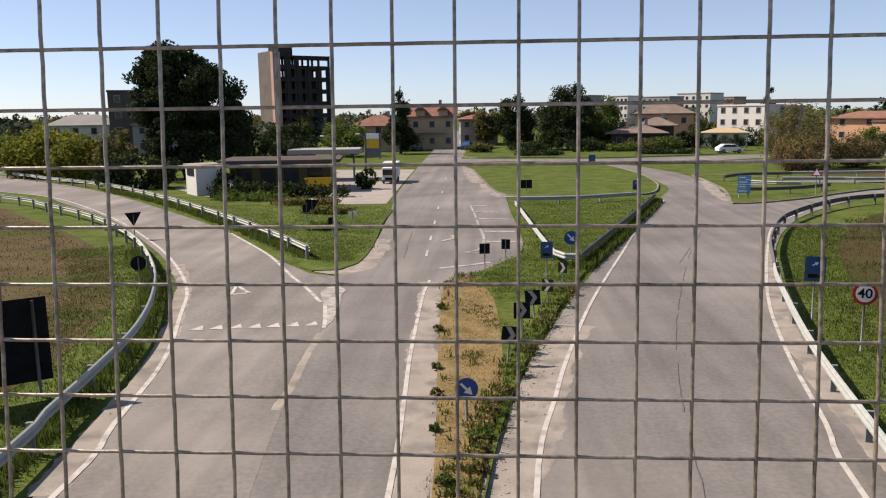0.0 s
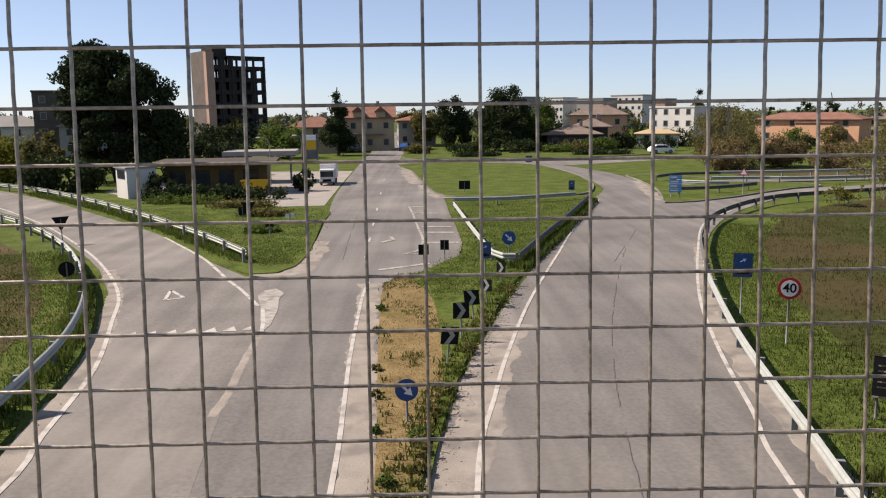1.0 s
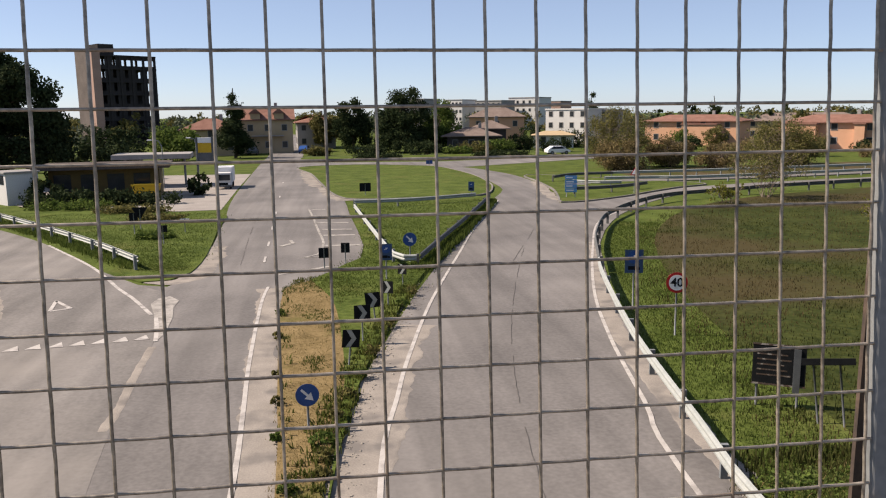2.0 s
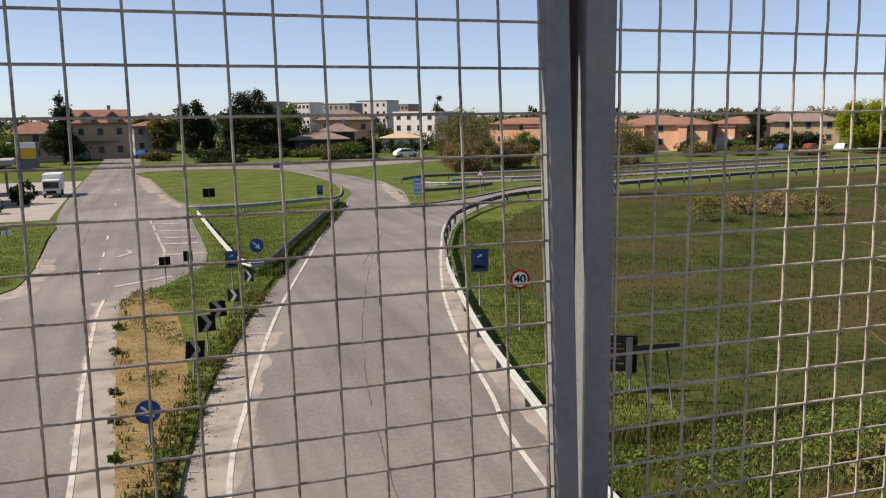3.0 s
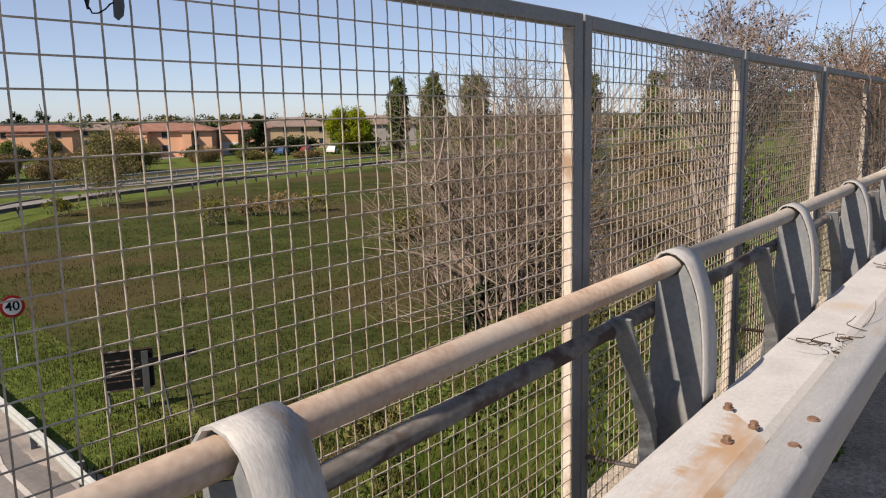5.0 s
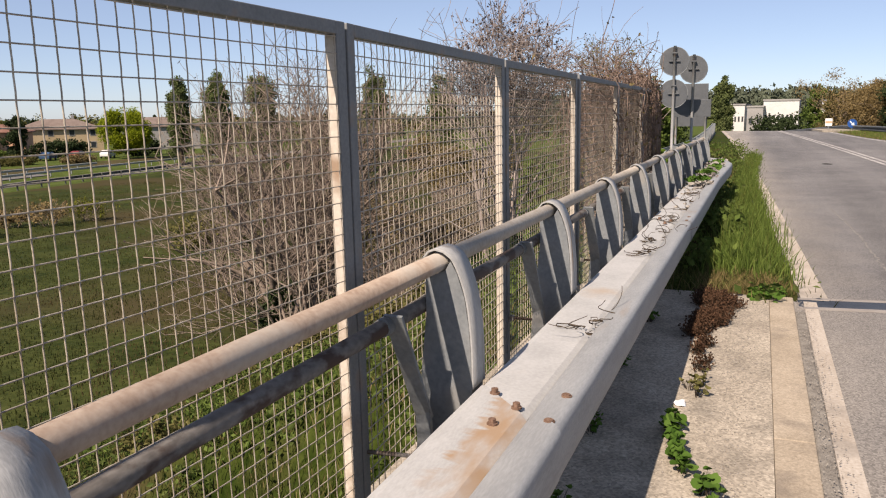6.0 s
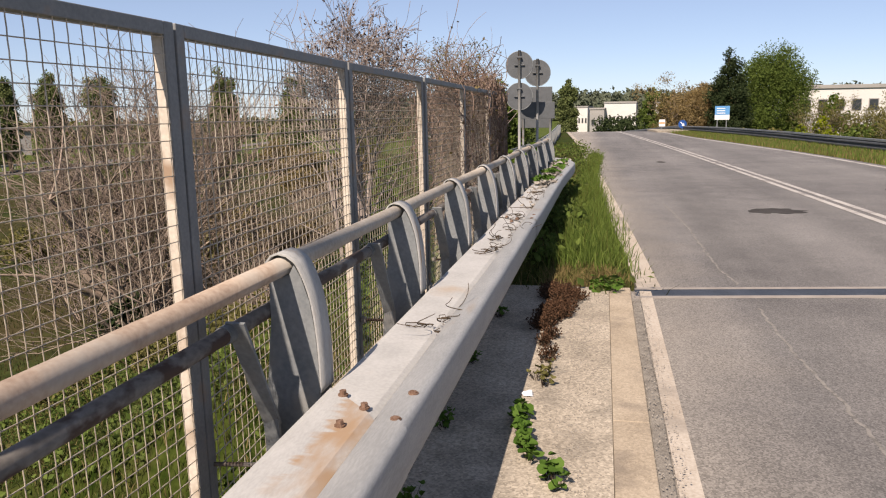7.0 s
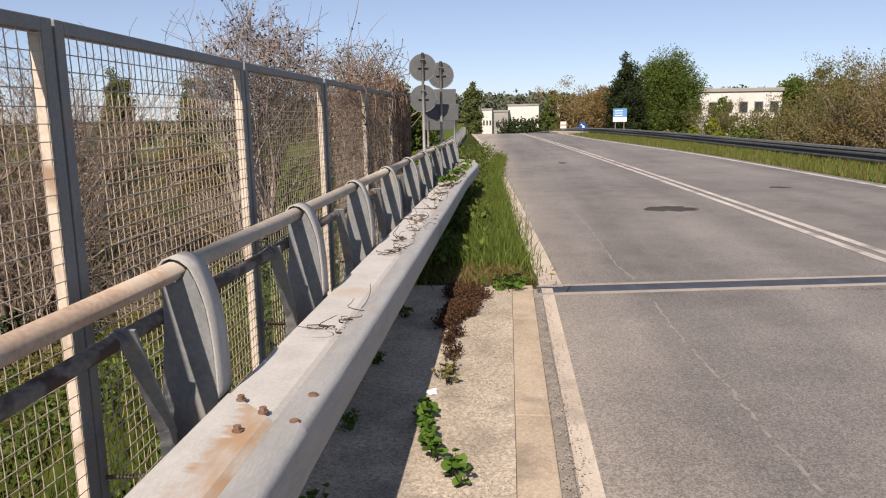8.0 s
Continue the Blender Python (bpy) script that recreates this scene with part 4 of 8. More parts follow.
def along(x0, x1, y, z, step=1.0):
    n = max(2, int((x1 - x0) / step))
    return [(x0 + (x1 - x0) * i / n, y + barrier_y(x0 + (x1 - x0) * i / n), z) for i in range(n + 1)]


RAIL_END = 16.4
rail = thing("bridge_barrier", "weathered galvanized bridge barrier with rusty handrail tubes", "barrier")
joints = [-20, -12.5, -6.5, -2.33, 2.17, 6.67, 11.17, RAIL_END]
for a, b in zip(joints, joints[1:]):
    part("handrail", tube(bmesh.new(), along(a + 0.004, min(b - 0.004, 14.4), -0.27, 6.725), 0.033, 14), RUSTY_TUBE if b < 3 else PALE_TUBE, rail, "rust-stained handrail tube")
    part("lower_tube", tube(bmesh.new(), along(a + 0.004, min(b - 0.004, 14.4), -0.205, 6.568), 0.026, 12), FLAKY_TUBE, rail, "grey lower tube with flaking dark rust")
    shelf = [(0.415, 6.25), (0.43, 6.305), (0.455, 6.312), (0.62, 6.302), (0.642, 6.290), (0.652, 6.284), (0.652, 6.274), (0.642, 6.279), (0.62, 6.291), (0.455, 6.301), (0.44, 6.295), (0.427, 6.25)]
    outer = [(0.646, 6.276), (0.656, 6.306), (0.664, 6.324), (0.674, 6.333), (0.690, 6.338), (0.718, 6.343), (0.748, 6.346), (0.766, 6.344), (0.777, 6.337), (0.783, 6.325), (0.785, 6.300), (0.785, 6.245), (0.783, 6.205), (0.776, 6.182), (0.760, 6.170), (0.735, 6.168)]
    roll = outer + [(u - 0.011 if u > 0.7 else u + 0.009, w - (0.010 if w > 6.3 else -0.010 if w < 6.19 else 0.0)) for u, w in outer[::-1]]
    step = 0.009 if b in (2.17, 11.17) else 0.0
    for name, outline, mat_, lab in (("beam", shelf, RAIL_STAINED if b == 2.17 else RAIL_PALE, "pale zinc beam with rust-stained top"), ("front_roll", roll, ROLL_ZINC, "grey rolled front edge")):
        bm = bmesh.new()
        profile_along(bm, [(x, y if name == "beam" else y - step * 0.5, step if name == "beam" else step * 0.4) for x, y, z in along(a - 0.06, b - 0.03, 0, 0, 0.5)], outline, smooth=name == "front_roll", cap=False)
        for v in bm.verts:
            v.co.x -= 1.0 * (barrier_y(v.co.x) - v.co.y - 0.415)
        part(name, bm, mat_, rail, lab)
    # bolts of the lapped joint on the shelf and on the front roll
    for dx, dy, dz, tilt in ((-0.12, -0.50, 6.318, 0), (-0.21, -0.60, 6.314, 0), (-0.36, -0.57, 6.314, 0), (-0.14, -0.742, 6.345, 6), (-0.36, -0.742, 6.345, 6)):
        bm = bmesh.new()
        disc(bm, 0.017, 0.006, pose(b + dx, dy + barrier_y(b), dz + 0.002, tilt, 0, 0), 12)
        disc(bm, 0.012, 0.016 if not tilt else 0.005, pose(b + dx, dy + barrier_y(b), dz + (0.010 if not tilt else 0.006), tilt, 0, 0), 6 if not tilt else 12)
        part("bolt", bm, RUSTY_BOLT, rail, "rusty bolt")


def strap_post():
    """Upright with a flat strap bent over the handrail; its foot on the deck, at the origin of x."""
    ob = thing("barrier_post", "grey steel barrier post with a strap over the handrail", "barrier post", pose(2.17, 0, 0), "barrier posts")
    # strap: 75 mm flat bar over the tube and down to the beam
    path = [(-0.215, 6.70), (-0.222, 6.735), (-0.245, 6.764), (-0.27, 6.772), (-0.300, 6.766), (-0.328, 6.745), (-0.352, 6.70), (-0.378, 6.62), (-0.393, 6.52), (-0.40, 6.42), (-0.402, 6.30)]
    path = spline(path, 0.02)
    half = 0.062
    bm = bmesh.new()
    rows = []
    for i, (y, z) in enumerate(path):
        a, b = path[max(i - 1, 0)], path[min(i + 1, len(path) - 1)]
        d = Vector((b[0] - a[0], b[1] - a[1])).normalized()
        nrm = Vector((d.y, -d.x))
        rows.append([bm.verts.new((sx * half, y + nrm.x * o, z + nrm.y * o)) for sx, o in ((-1, 0.003), (1, 0.003), (1, -0.003), (-1, -0.003))])
    for p, q in zip(rows, rows[1:]):
        for j in range(4):
            bm.faces.new((p[j], p[(j + 1) % 4], q[(j + 1) % 4], q[j])).smooth = j in (0, 2)
    bm.faces.new(rows[0])
    bm.faces.new(rows[-1][::-1])
    bmesh.ops.recalc_face_normals(bm, faces=bm.faces[:])
    part("strap", bm, STRAP_STEEL, ob, "pale flat strap bent over the handrail")
    # tapered web plates of the post
    for sx in (-0.056, 0.056):
        bm = bmesh.new()
        outline = [(-0.235, 6.705), (-0.275, 6.69), (-0.305, 6.70), (-0.324, 6.735), (-0.347, 6.695), (-0.373, 6.615), (-0.388, 6.515), (-0.395, 6.415), (-0.397, 6.30), (-0.40, 5.75), (-0.17, 5.75), (-0.20, 6.2), (-0.235, 6.55)]
        f = [bm.verts.new((sx - 0.003, y, z)) for y, z in outline]
        g = [bm.verts.new((sx + 0.003, y, z)) for y, z in outline]
        bm.faces.new(f)
        bm.faces.new(g[::-1])
        for j in range(len(f)):
            bm.faces.new((f[j], f[(j + 1) % len(f)], g[(j + 1) % len(f)], g[j]))
        bmesh.ops.recalc_face_normals(bm, faces=bm.faces[:])
        part("web_plate", bm, GALV, ob)
    part("base_plate", boxed(-0.1, -0.46, DECK + 0.02, 0.1, -0.14, DECK + 0.036, 0.003), GALV, ob)
    # raking strut from the lower tube down to the beam
    bm = bmesh.new()
    for (xa, ya, za), (xb, yb, zb) in (((-0.31, -0.232, 6.595), (-0.13, -0.25, 6.22)), ((-0.13, -0.25, 6.22), (-0.10, -0.26, 5.77))):
        d = Vector((xb - xa, yb - ya, zb - za))
        q = d.to_track_quat("Z", "Y").to_matrix().to_4x4()
        box(bm, -0.033, -0.005, -0.01, 0.033, 0.005, d.length + 0.01, m=Matrix.Translation((xa, ya, za)) @ q)
    tube(bm, [(-0.345, -0.205, 6.568), (-0.275, -0.205, 6.568)], 0.030, 12)
    part("strut", bm, GALV, ob)
    return ob


post = strap_post()
for i in range(-6, 9):
    if i:
        x = 2.17 + 1.5 * i - (0.24 if i < 0 else 0)
        copy_thing(post, pose(x, barrier_y(x), 0))

# ---- trees and plants ----
def cards(points, size, rng, flat=0.0):
    """Small leaf-clump quads, folded along the middle, at points."""
    vs, fs = [], []
    for p in points:
        s = size * rng.uniform(0.6, 1.3)
        u = Vector((rng.gauss(0, 1), rng.gauss(0, 1), rng.gauss(0, 1) * (1 - flat))).normalized()
        w = u.cross(Vector((rng.gauss(0, 1), rng.gauss(0, 1), rng.gauss(0, 1)))).normalized()
        n = u.cross(w)
        i = len(vs)
        p = Vector(p)
        vs += [p - u * s * 0.5, p + w * s * 0.32 + n * s * 0.1, p + u * s * 0.5, p - w * s * 0.32 + n * s * 0.1]
        fs.append((i, i + 1, i + 2, i + 3))
    return [tuple(v) for v in vs], fs


def limb(bm, a, b, r0, r1, rng, bend=0.12, n=4, sides=6):
    a, b = Vector(a), Vector(b)
    L = (b - a).length
    pts = [a + (b - a) * (i / n) + Vector((rng.gauss(0, 1), rng.gauss(0, 1), rng.gauss(0, 0.6))) * (bend * L * 0.3 * (0 < i < n)) for i in range(n + 1)]
    tube(bm, pts, [r0 + (r1 - r0) * i / n for i in range(n + 1)], sides, caps=False)
    return pts


def crown_points(rng, count, centre, radii, blobs, shape="round"):
    """Points on the shells of many overlapping clumps, with gaps between them."""
    cx, cy, cz = centre
    rx, ry, rz = radii
    lobes = []
    for _ in range(blobs):
        while True:
            a = Vector((rng.uniform(-1, 1), rng.uniform(-1, 1), rng.uniform(-1, 1)))
            r = a.length
            if shape == "cone":
                lim = (1 - a.z) / 2
                if math.hypot(a.x, a.y) < lim * rng.uniform(0.6, 1.05) + 0.05:
                    break
            elif shape == "dome":
                if 0.35 < math.hypot(a.x, a.y) / max(0.08, math.sqrt(max(0, 1 - ((a.z + 1) / 2) ** 3.4))) < 0.98:
                    break
            elif shape == "column":
                if math.hypot(a.x, a.y) < 0.9 * (1 - max(0, a.z) ** 3) and r > 0.25:
                    break
            elif 0.45 < r < 0.98:
                break
        lobes.append((Vector((cx + a.x * rx, cy + a.y * ry, cz + a.z * rz)), rng.uniform(0.22, 0.40) * (rx + ry + min(rz, rx * 1.5)) / 3))
    pts = []
    for _ in range(count):
        c, r = rng.choice(lobes)
        d = Vector((rng.gauss(0, 1), rng.gauss(0, 1), rng.gauss(0, 1))).normalized()
        pts.append(c + d * r * rng.uniform(0.25, 1.05))
    return pts, lobes


def tree(name, label, x, y, height, width, leaf, seed, base=0.0, trunk_h=0.25, count=2600, size=0.5, blobs=26, shape="round", category="tree", bark=BARK, depth=None, group=""):
    rng = random.Random(seed)
    ob = thing(name, label, category, pose(x, y, base), group)
    th = height * trunk_h
    pts, lobes = crown_points(rng, count, (0, 0, th + (height - th) / 2), (width / 2 * 0.82, (depth or width) / 2 * 0.82, (height - th) / 2 * 0.88), blobs, shape)
    bm = bmesh.new()
    r = max(0.08, height * 0.022)
    spine = limb(bm, (0, 0, -0.1), (rng.uniform(-0.3, 0.3), rng.uniform(-0.3, 0.3), height * (0.9 if shape != "round" else 0.6)), r, r * 0.3, rng, 0.06, 6, 8)
    for c, q in lobes[:14]:
        s = spine[min(len(spine) - 2, 2 + int(3 * c.z / height))]
        limb(bm, s, c, r * 0.35, r * 0.08, rng, 0.25, 4, 5)
    part("trunk", bm, bark, ob)
    pts += crown_points(rng, count, (0, 0, th + (height - th) / 2), (width / 2 * 0.7, (depth or width) / 2 * 0.7, (height - th) / 2 * 0.8), blobs, shape)[0]
    pts += [q + Vector((rng.gauss(0, 0.3), rng.gauss(0, 0.3), rng.gauss(0, 0.3))) * size for q in pts for _ in range(2)]
    v, f = cards(pts, size * 0.58, rng)
    crown = new("crown", from_arrays("crown", v, f, leaf))
    crown.parent = ob
    return ob


def bush(name, label, x, y, height, width, leaf, seed, base=0.0, count=1500, size=0.35, depth=None, stems=True, category="bush", group=""):
    rng = random.Random(seed)
    ob = thing(name, label, category, pose(x, y, base), group)
    pts, lobes = crown_points(rng, int(count * 1.5), (0, 0, height * 0.48), (width / 2 * 0.85, (depth or width) / 2 * 0.85, height * 0.48), 24 + int(width * 4))
    pts = [p for p in pts if p.z > 0.02]
    bm = bmesh.new()
    for c, q in lobes[:16]:
        limb(bm, (c.x * 0.3, c.y * 0.3, 0), c, min(0.05, 0.012 * width), min(0.012, 0.003 * width), rng, 0.2, 4, 4)
    tagged(part("stemwork", bm, BARK, ob), kind="stuff")
    v, f = cards(pts, size, rng)
    part_ob = new("crown", from_arrays("crown", v, f, leaf))
    part_ob.parent = ob
    return ob


def bare_tree(name, label, x, y, height, spread, seed, base=0.0, stems=7, levels=4, mat=TWIG, tips=None, tip_size=0.07, first=0.05, lean=(0, 0), tip_mat=None, thin=0.004, within=None):
    """Leafless shrub or tree: forking stems down to fine twigs, with seed heads or buds at the tips where tips is set."""
    rng = random.Random(seed)
    ob = thing(name, label, "tree", pose(x, y, base))
    bm = bmesh.new()
    ends = []

    def grow(p, d, length, r, level):
        n = 3
        pts = [p]
        for i in range(n):
            d = (d + Vector((rng.gauss(0, 0.17), rng.gauss(0, 0.17), rng.gauss(0.03, 0.12)))).normalized()
            pts.append(pts[-1] + d * length / n)
        if within and level > 2 and (pts[-1] - Vector((0, 0, within[0]))).length > within[1] * rng.uniform(0.62, 1.18):
            return
        r1 = max(r * 0.6, thin)
        tube(bm, pts, [r + (r1 - r) * i / n for i in range(n + 1)], 5 if level < 2 else 3, caps=False)
        if level >= levels:
            ends.append(pts[-1])
            ends.append(pts[2])
            return
        for k in range(rng.randint(3, 4)):
            s = pts[rng.randint(1, n)] if k else pts[-1]
            dd = (d + Vector((rng.gauss(0, 0.55), rng.gauss(0, 0.55), rng.gauss(0.12, 0.4)))).normalized()
            grow(s, dd, length * rng.uniform(0.55, 0.8), r1 * rng.uniform(0.65, 0.95), level + 1)

    for k in range(stems):
        a = 2 * math.pi * k / stems + rng.uniform(-0.4, 0.4)
        out = rng.uniform(0.15, 0.9) * spread / height
        d = Vector((math.cos(a) * out + lean[0], math.sin(a) * out + lean[1], 1)).normalized()
        grow(Vector((math.cos(a) * 0.25, math.sin(a) * 0.25, -0.1)), d, height * rng.uniform(0.32, 0.42), first * rng.uniform(0.7, 1.2), 1)
    tagged(part("branchwork", bm, mat, ob), kind="stuff")
    if tips:
        rng.shuffle(ends)
        pts = []
        for e in ends[: int(len(ends) * tips)]:
            pts += [e + Vector((rng.gauss(0, 1), rng.gauss(0, 1), rng.gauss(0, 1))) * (0.05 if tip_size < 0.3 else 0.26) for _ in range(3 if tip_size < 0.3 else 15)]
        v, f = cards(pts, tip_size if tip_size < 0.3 else tip_size * 0.5, rng)
        t = tagged(new("tip_growth", from_arrays("tip_growth", v, f, tip_mat or SEED)), kind="stuff")
        t.parent = ob
    return ob


# beside the filling station and the town
def cedar(x, y, seed):
    """A broad old evergreen: tiers of flat ragged boughs, higher on its west side, open towards the east."""
    rng = random.Random(seed)
    ob = thing("cedar_tree", "huge dark evergreen tree with ragged tiered crown", "tree", pose(x, y, 0))
    heights = (0.5, 3.8, 7.0, 10.0, 11.6, 13.0, 14.0, 14.8)
    west = (-5.0, -5.2, -5.6, -6.0, -5.9, -4.8, -3.8, -3.5)
    east = (5.7, 5.7, 5.5, 4.6, 3.0, 1.0, -1.6, -3.0)
    bm = bmesh.new()
    spine = limb(bm, (-1.2, 0, -0.1), (-3.4, 0, 13.4), 0.55, 0.12, rng, 0.05, 7, 8)
    pts = []
    for k in range(240):
        z = 0.6 + 13.9 * rng.random() ** 0.8
        a, b = float(np.interp(z, heights, west)), float(np.interp(z, heights, east))
        u = rng.random()
        u = 0.5 + (u - 0.5) * (1.0 if k % 3 else 0.6) if k % 4 else (0.04 if k % 8 else 0.96)
        bx = a + (b - a) * u
        half = (b - a) / 2 * math.sqrt(max(0.05, 1 - (2 * u - 1) ** 2))
        by = half * rng.uniform(-0.95, 0.95)
        c = Vector((bx, by, z))
        if k % 2:
            s0 = spine[max(1, min(6, int(z / 2.4)))]
            limb(bm, s0, c, 0.13, 0.03, rng, 0.2, 4, 5)
        r, flat = rng.uniform(0.8, 1.8), rng.uniform(0.5, 0.85)
        for _ in range(230):
            d = Vector((rng.gauss(0, 1), rng.gauss(0, 1), rng.gauss(0, 1))).normalized() * r * rng.random() ** 0.4
            pts.append(c + Vector((d.x, d.y, max(-c.z + 0.1, d.z * flat - 0.06 * (d.x ** 2 + d.y ** 2)))))
    part("trunk", bm, BARK, ob)
    v, f = cards(pts, 0.40, rng)
    crown = new("crown", from_arrays("crown", v, f, LEAF_DARK))
    crown.parent = ob
    return ob


cedar(-34, 88.3, 11)
tree("cypress_tree", "dark pointed evergreen at the roadside", -16.4, 138.5, 13.0, 7.4, LEAF_DARK, 12, trunk_h=0.04, count=2600, size=0.6, shape="cone")
tree("round_tree", "wide dark evergreen tree beyond the roundabout", 13.6, 148.6, 12.2, 11.5, LEAF_DARK, 13, trunk_h=0.02, count=4200, size=0.7, blobs=40, shape="dome")
tree("round_tree", "dark green tree beside the larger evergreen", 20.5, 152, 9.6, 9.0, LEAF_GREEN, 14, trunk_h=0.04, count=2400, size=0.7, shape="dome")
tree("round_tree", "dark tree behind the road", 4.4, 165, 10.5, 9.5, LEAF_DARK, 15, trunk_h=0.04, count=2400, size=0.75, shape="dome")
tree("lime_tree", "pale yellow-green spring tree by the road", -1.5, 172, 8.8, 8.0, LEAF_OLIVE, 16, trunk_h=0.12, count=2000, size=0.65)
tree("lime_tree", "pale yellow-green spring tree by the road", 3.8, 190, 8.4, 7.0, LEAF_OLIVE, 17, trunk_h=0.12, count=1600, size=0.65)
bush("large_bush", "yellow-green leafy thicket beside the ramp", -54, 92, 5.6, 15, LEAF_YELLOW, 18, count=3200, size=0.55, depth=8)
bush("large_bush", "fresh yellow-green thicket beside the ramp", -46.5, 86, 5.2, 9, LEAF_YELLOW, 19, count=1700, size=0.5, depth=6)
bush("large_bush", "fresh yellow-green thicket beside the ramp", -41.5, 84, 5.6, 6, LEAF_OLIVE, 20, count=1400, size=0.5, depth=5)
bush("large_bush", "green thicket behind the guardrail", -66, 104, 5.0, 18, LEAF_GREEN, 21, count=3000, size=0.6, depth=8)
bush("large_bush", "dull olive thicket at the field edge", -84, 112, 5.0, 22, LEAF_OLIVE, 22, count=3000, size=0.7, depth=8)
bush("hedge", "dark clipped hedge in front of the station", -19.4, 67.4, 0.85, 15, LEAF_DARK, 23, count=4500, size=0.3, depth=2.0)
bush("bush", "dark green shrub under the tree", -36.5, 77, 3.4, 10, LEAF_DARK, 24, count=2600, size=0.4, depth=5)
bush("bush", "dark shrub between hut and kiosk", -24.4, 70.2, 2.4, 3.4, LEAF_DARK, 28, count=900, size=0.3)
bush("bush", "round dark shrub on the forecourt", -12.5, 74.4, 2.0, 2.4, LEAF_DARK, 25, count=700, size=0.28)
bush("bush", "dark green shrubs under the tower", -33, 126, 6.0, 12, LEAF_DARK, 29, count=2200, size=0.5, depth=5)
bush("bush", "bright green roadside shrub", -25, 132, 6.0, 9, LEAF_GREEN, 26, count=1700, size=0.55)
bush("bush", "dark green shrub behind the station", -27, 96, 4.2, 11, LEAF_DARK, 27, count=1700, size=0.5, depth=4)
for i, (x, y, h, w, d) in enumerate([(-2.5, 142, 1.6, 7, 3), (6, 141, 1.8, 9, 4), (16, 140, 2.2, 9, 4), (25, 141.5, 2.0, 9, 4), (40, 140, 2.6, 10, 4), (50, 146, 2.4, 9, 4), (59, 150, 2.8, 9, 5), (7, 128, 0.8, 10, 3), (28, 129, 0.7, 12, 3)]):
    bush("hedge", "dark untrimmed hedge before the town", x, y, h, w, LEAF_DARK if i % 3 else LEAF_OLIVE, 560 + i, count=1500, size=0.3, depth=d)
for i, (x, y, h, w) in enumerate([(30, 143, 2.4, 9), (36, 150, 3.0, 7), (22, 139, 1.2, 7), (49, 158, 3.6, 10), (66, 168, 3.5, 12), (42, 165, 5, 6)]):
    bush("bush", "dull green shrubs before the houses", x, y, h, w, LEAF_DARK if i % 2 else LEAF_GREEN, 30 + i, count=1300, size=0.36, depth=4)
# large budding thickets by the far road
for i, (x, y, h, w, mat_) in enumerate([(36.0, 97, 7.8, 9.5, LEAF_OLIVE), (43.0, 97.5, 3.8, 7, LEAF_BROWN), (57.2, 95, 6.0, 9.5, LEAF_OLIVE), (35, 93, 3.6, 8, LEAF_BROWN), (48, 93, 3.0, 7, LEAF_BROWN), (60, 97, 4.2, 8, LEAF_OLIVE)]):
    bush("budding_thicket", "tall brown and olive thicket coming into leaf", x, y, h, w, mat_, 41 + i, count=7500, size=0.21, category="thicket")
    bare_tree("bare_sapling", "bare sapling rising from the thicket", x, y, h * 1.05, w * 0.7, 441 + i, stems=9, levels=4, first=0.05, thin=0.015)
for i, (x, y, h) in enumerate([(32.9, 43, 2.0), (39, 43.1, 1.8), (42, 42.5, 1.7), (37.8, 45, 1.4), (30, 57, 1.6)]):
    bare_tree("sapling", "thin sapling with yellow-green young leaves", x, y, h * 1.35, 2.6, 50 + i, stems=14, levels=3, tips=0.8, tip_size=0.17, first=0.016, tip_mat=LEAF_GOLD if i % 2 else LEAF_YELLOW, thin=0.008)
for i, (x, y, h, w) in enumerate([(-15.5, 61.5, 0.4, 7), (-21, 64.5, 0.6, 8), (-12.5, 56, 0.4, 5), (-11, 48, 0.3, 3)]):
    bush("rough_shrubs", "low rough green shrubs on the grass wedge", x, y, h, w, LEAF_GREEN if i % 2 else LEAF_OLIVE, 460 + i, count=1500, size=0.22, depth=3)
for i, (x, y, h, w) in enumerate([(24, 12.5, 2.0, 5), (29, 15, 2.4, 6), (34, 13, 2.6, 6), (40, 20, 2.6, 8), (36, 27, 1.8, 7), (48, 30, 2.4, 9)]):
    bush("meadow_shrub", "rank brown and olive shrub growing in the meadow", x, y, h, w, (LEAF_BROWN, LEAF_OLIVE, LEAF_BROWN)[i % 3], 470 + i, count=2200, size=0.2, depth=w * 0.7)
for i, (x, y, h, w) in enumerate([(62, 110, 2.8, 10), (72, 112, 3.2, 10), (81, 108, 2.2, 9), (90, 106, 1.5, 9), (98, 102, 1.1, 8)]):
    bush("budding_thicket", "low brown and olive thicket before the orange houses", x, y, h, w, LEAF_OLIVE if i % 2 else LEAF_BROWN, 600 + i, count=3200, size=0.22, category="thicket", depth=4)
for i, (x, y, h, w) in enumerate([(90, 47, 3.6, 9), (94, 39, 4.2, 9), (86, 32.5, 3.6, 8), (97, 29, 4.4, 10), (80, 25, 3.2, 8), (68, 25, 2.6, 8)]):
    bush("budding_thicket", "brown thicket at the far edge of the meadow", x, y, h, w, LEAF_BROWN if i % 3 else LEAF_OLIVE, 630 + i, count=4000, size=0.24, category="thicket", depth=5)
for i, (x, y, h, w) in enumerate([(41, 16.5, 3.0, 5), (47, 22, 2.8, 6), (55, 20, 3.4, 6), (62, 31, 2.8, 7), (36, 11, 3.6, 5)]):
    bare_tree("dry_thicket", "dry tan thicket of leafless stems in the meadow", x, y, h, w, 640 + i, stems=30, levels=3, first=0.02, thin=0.011)
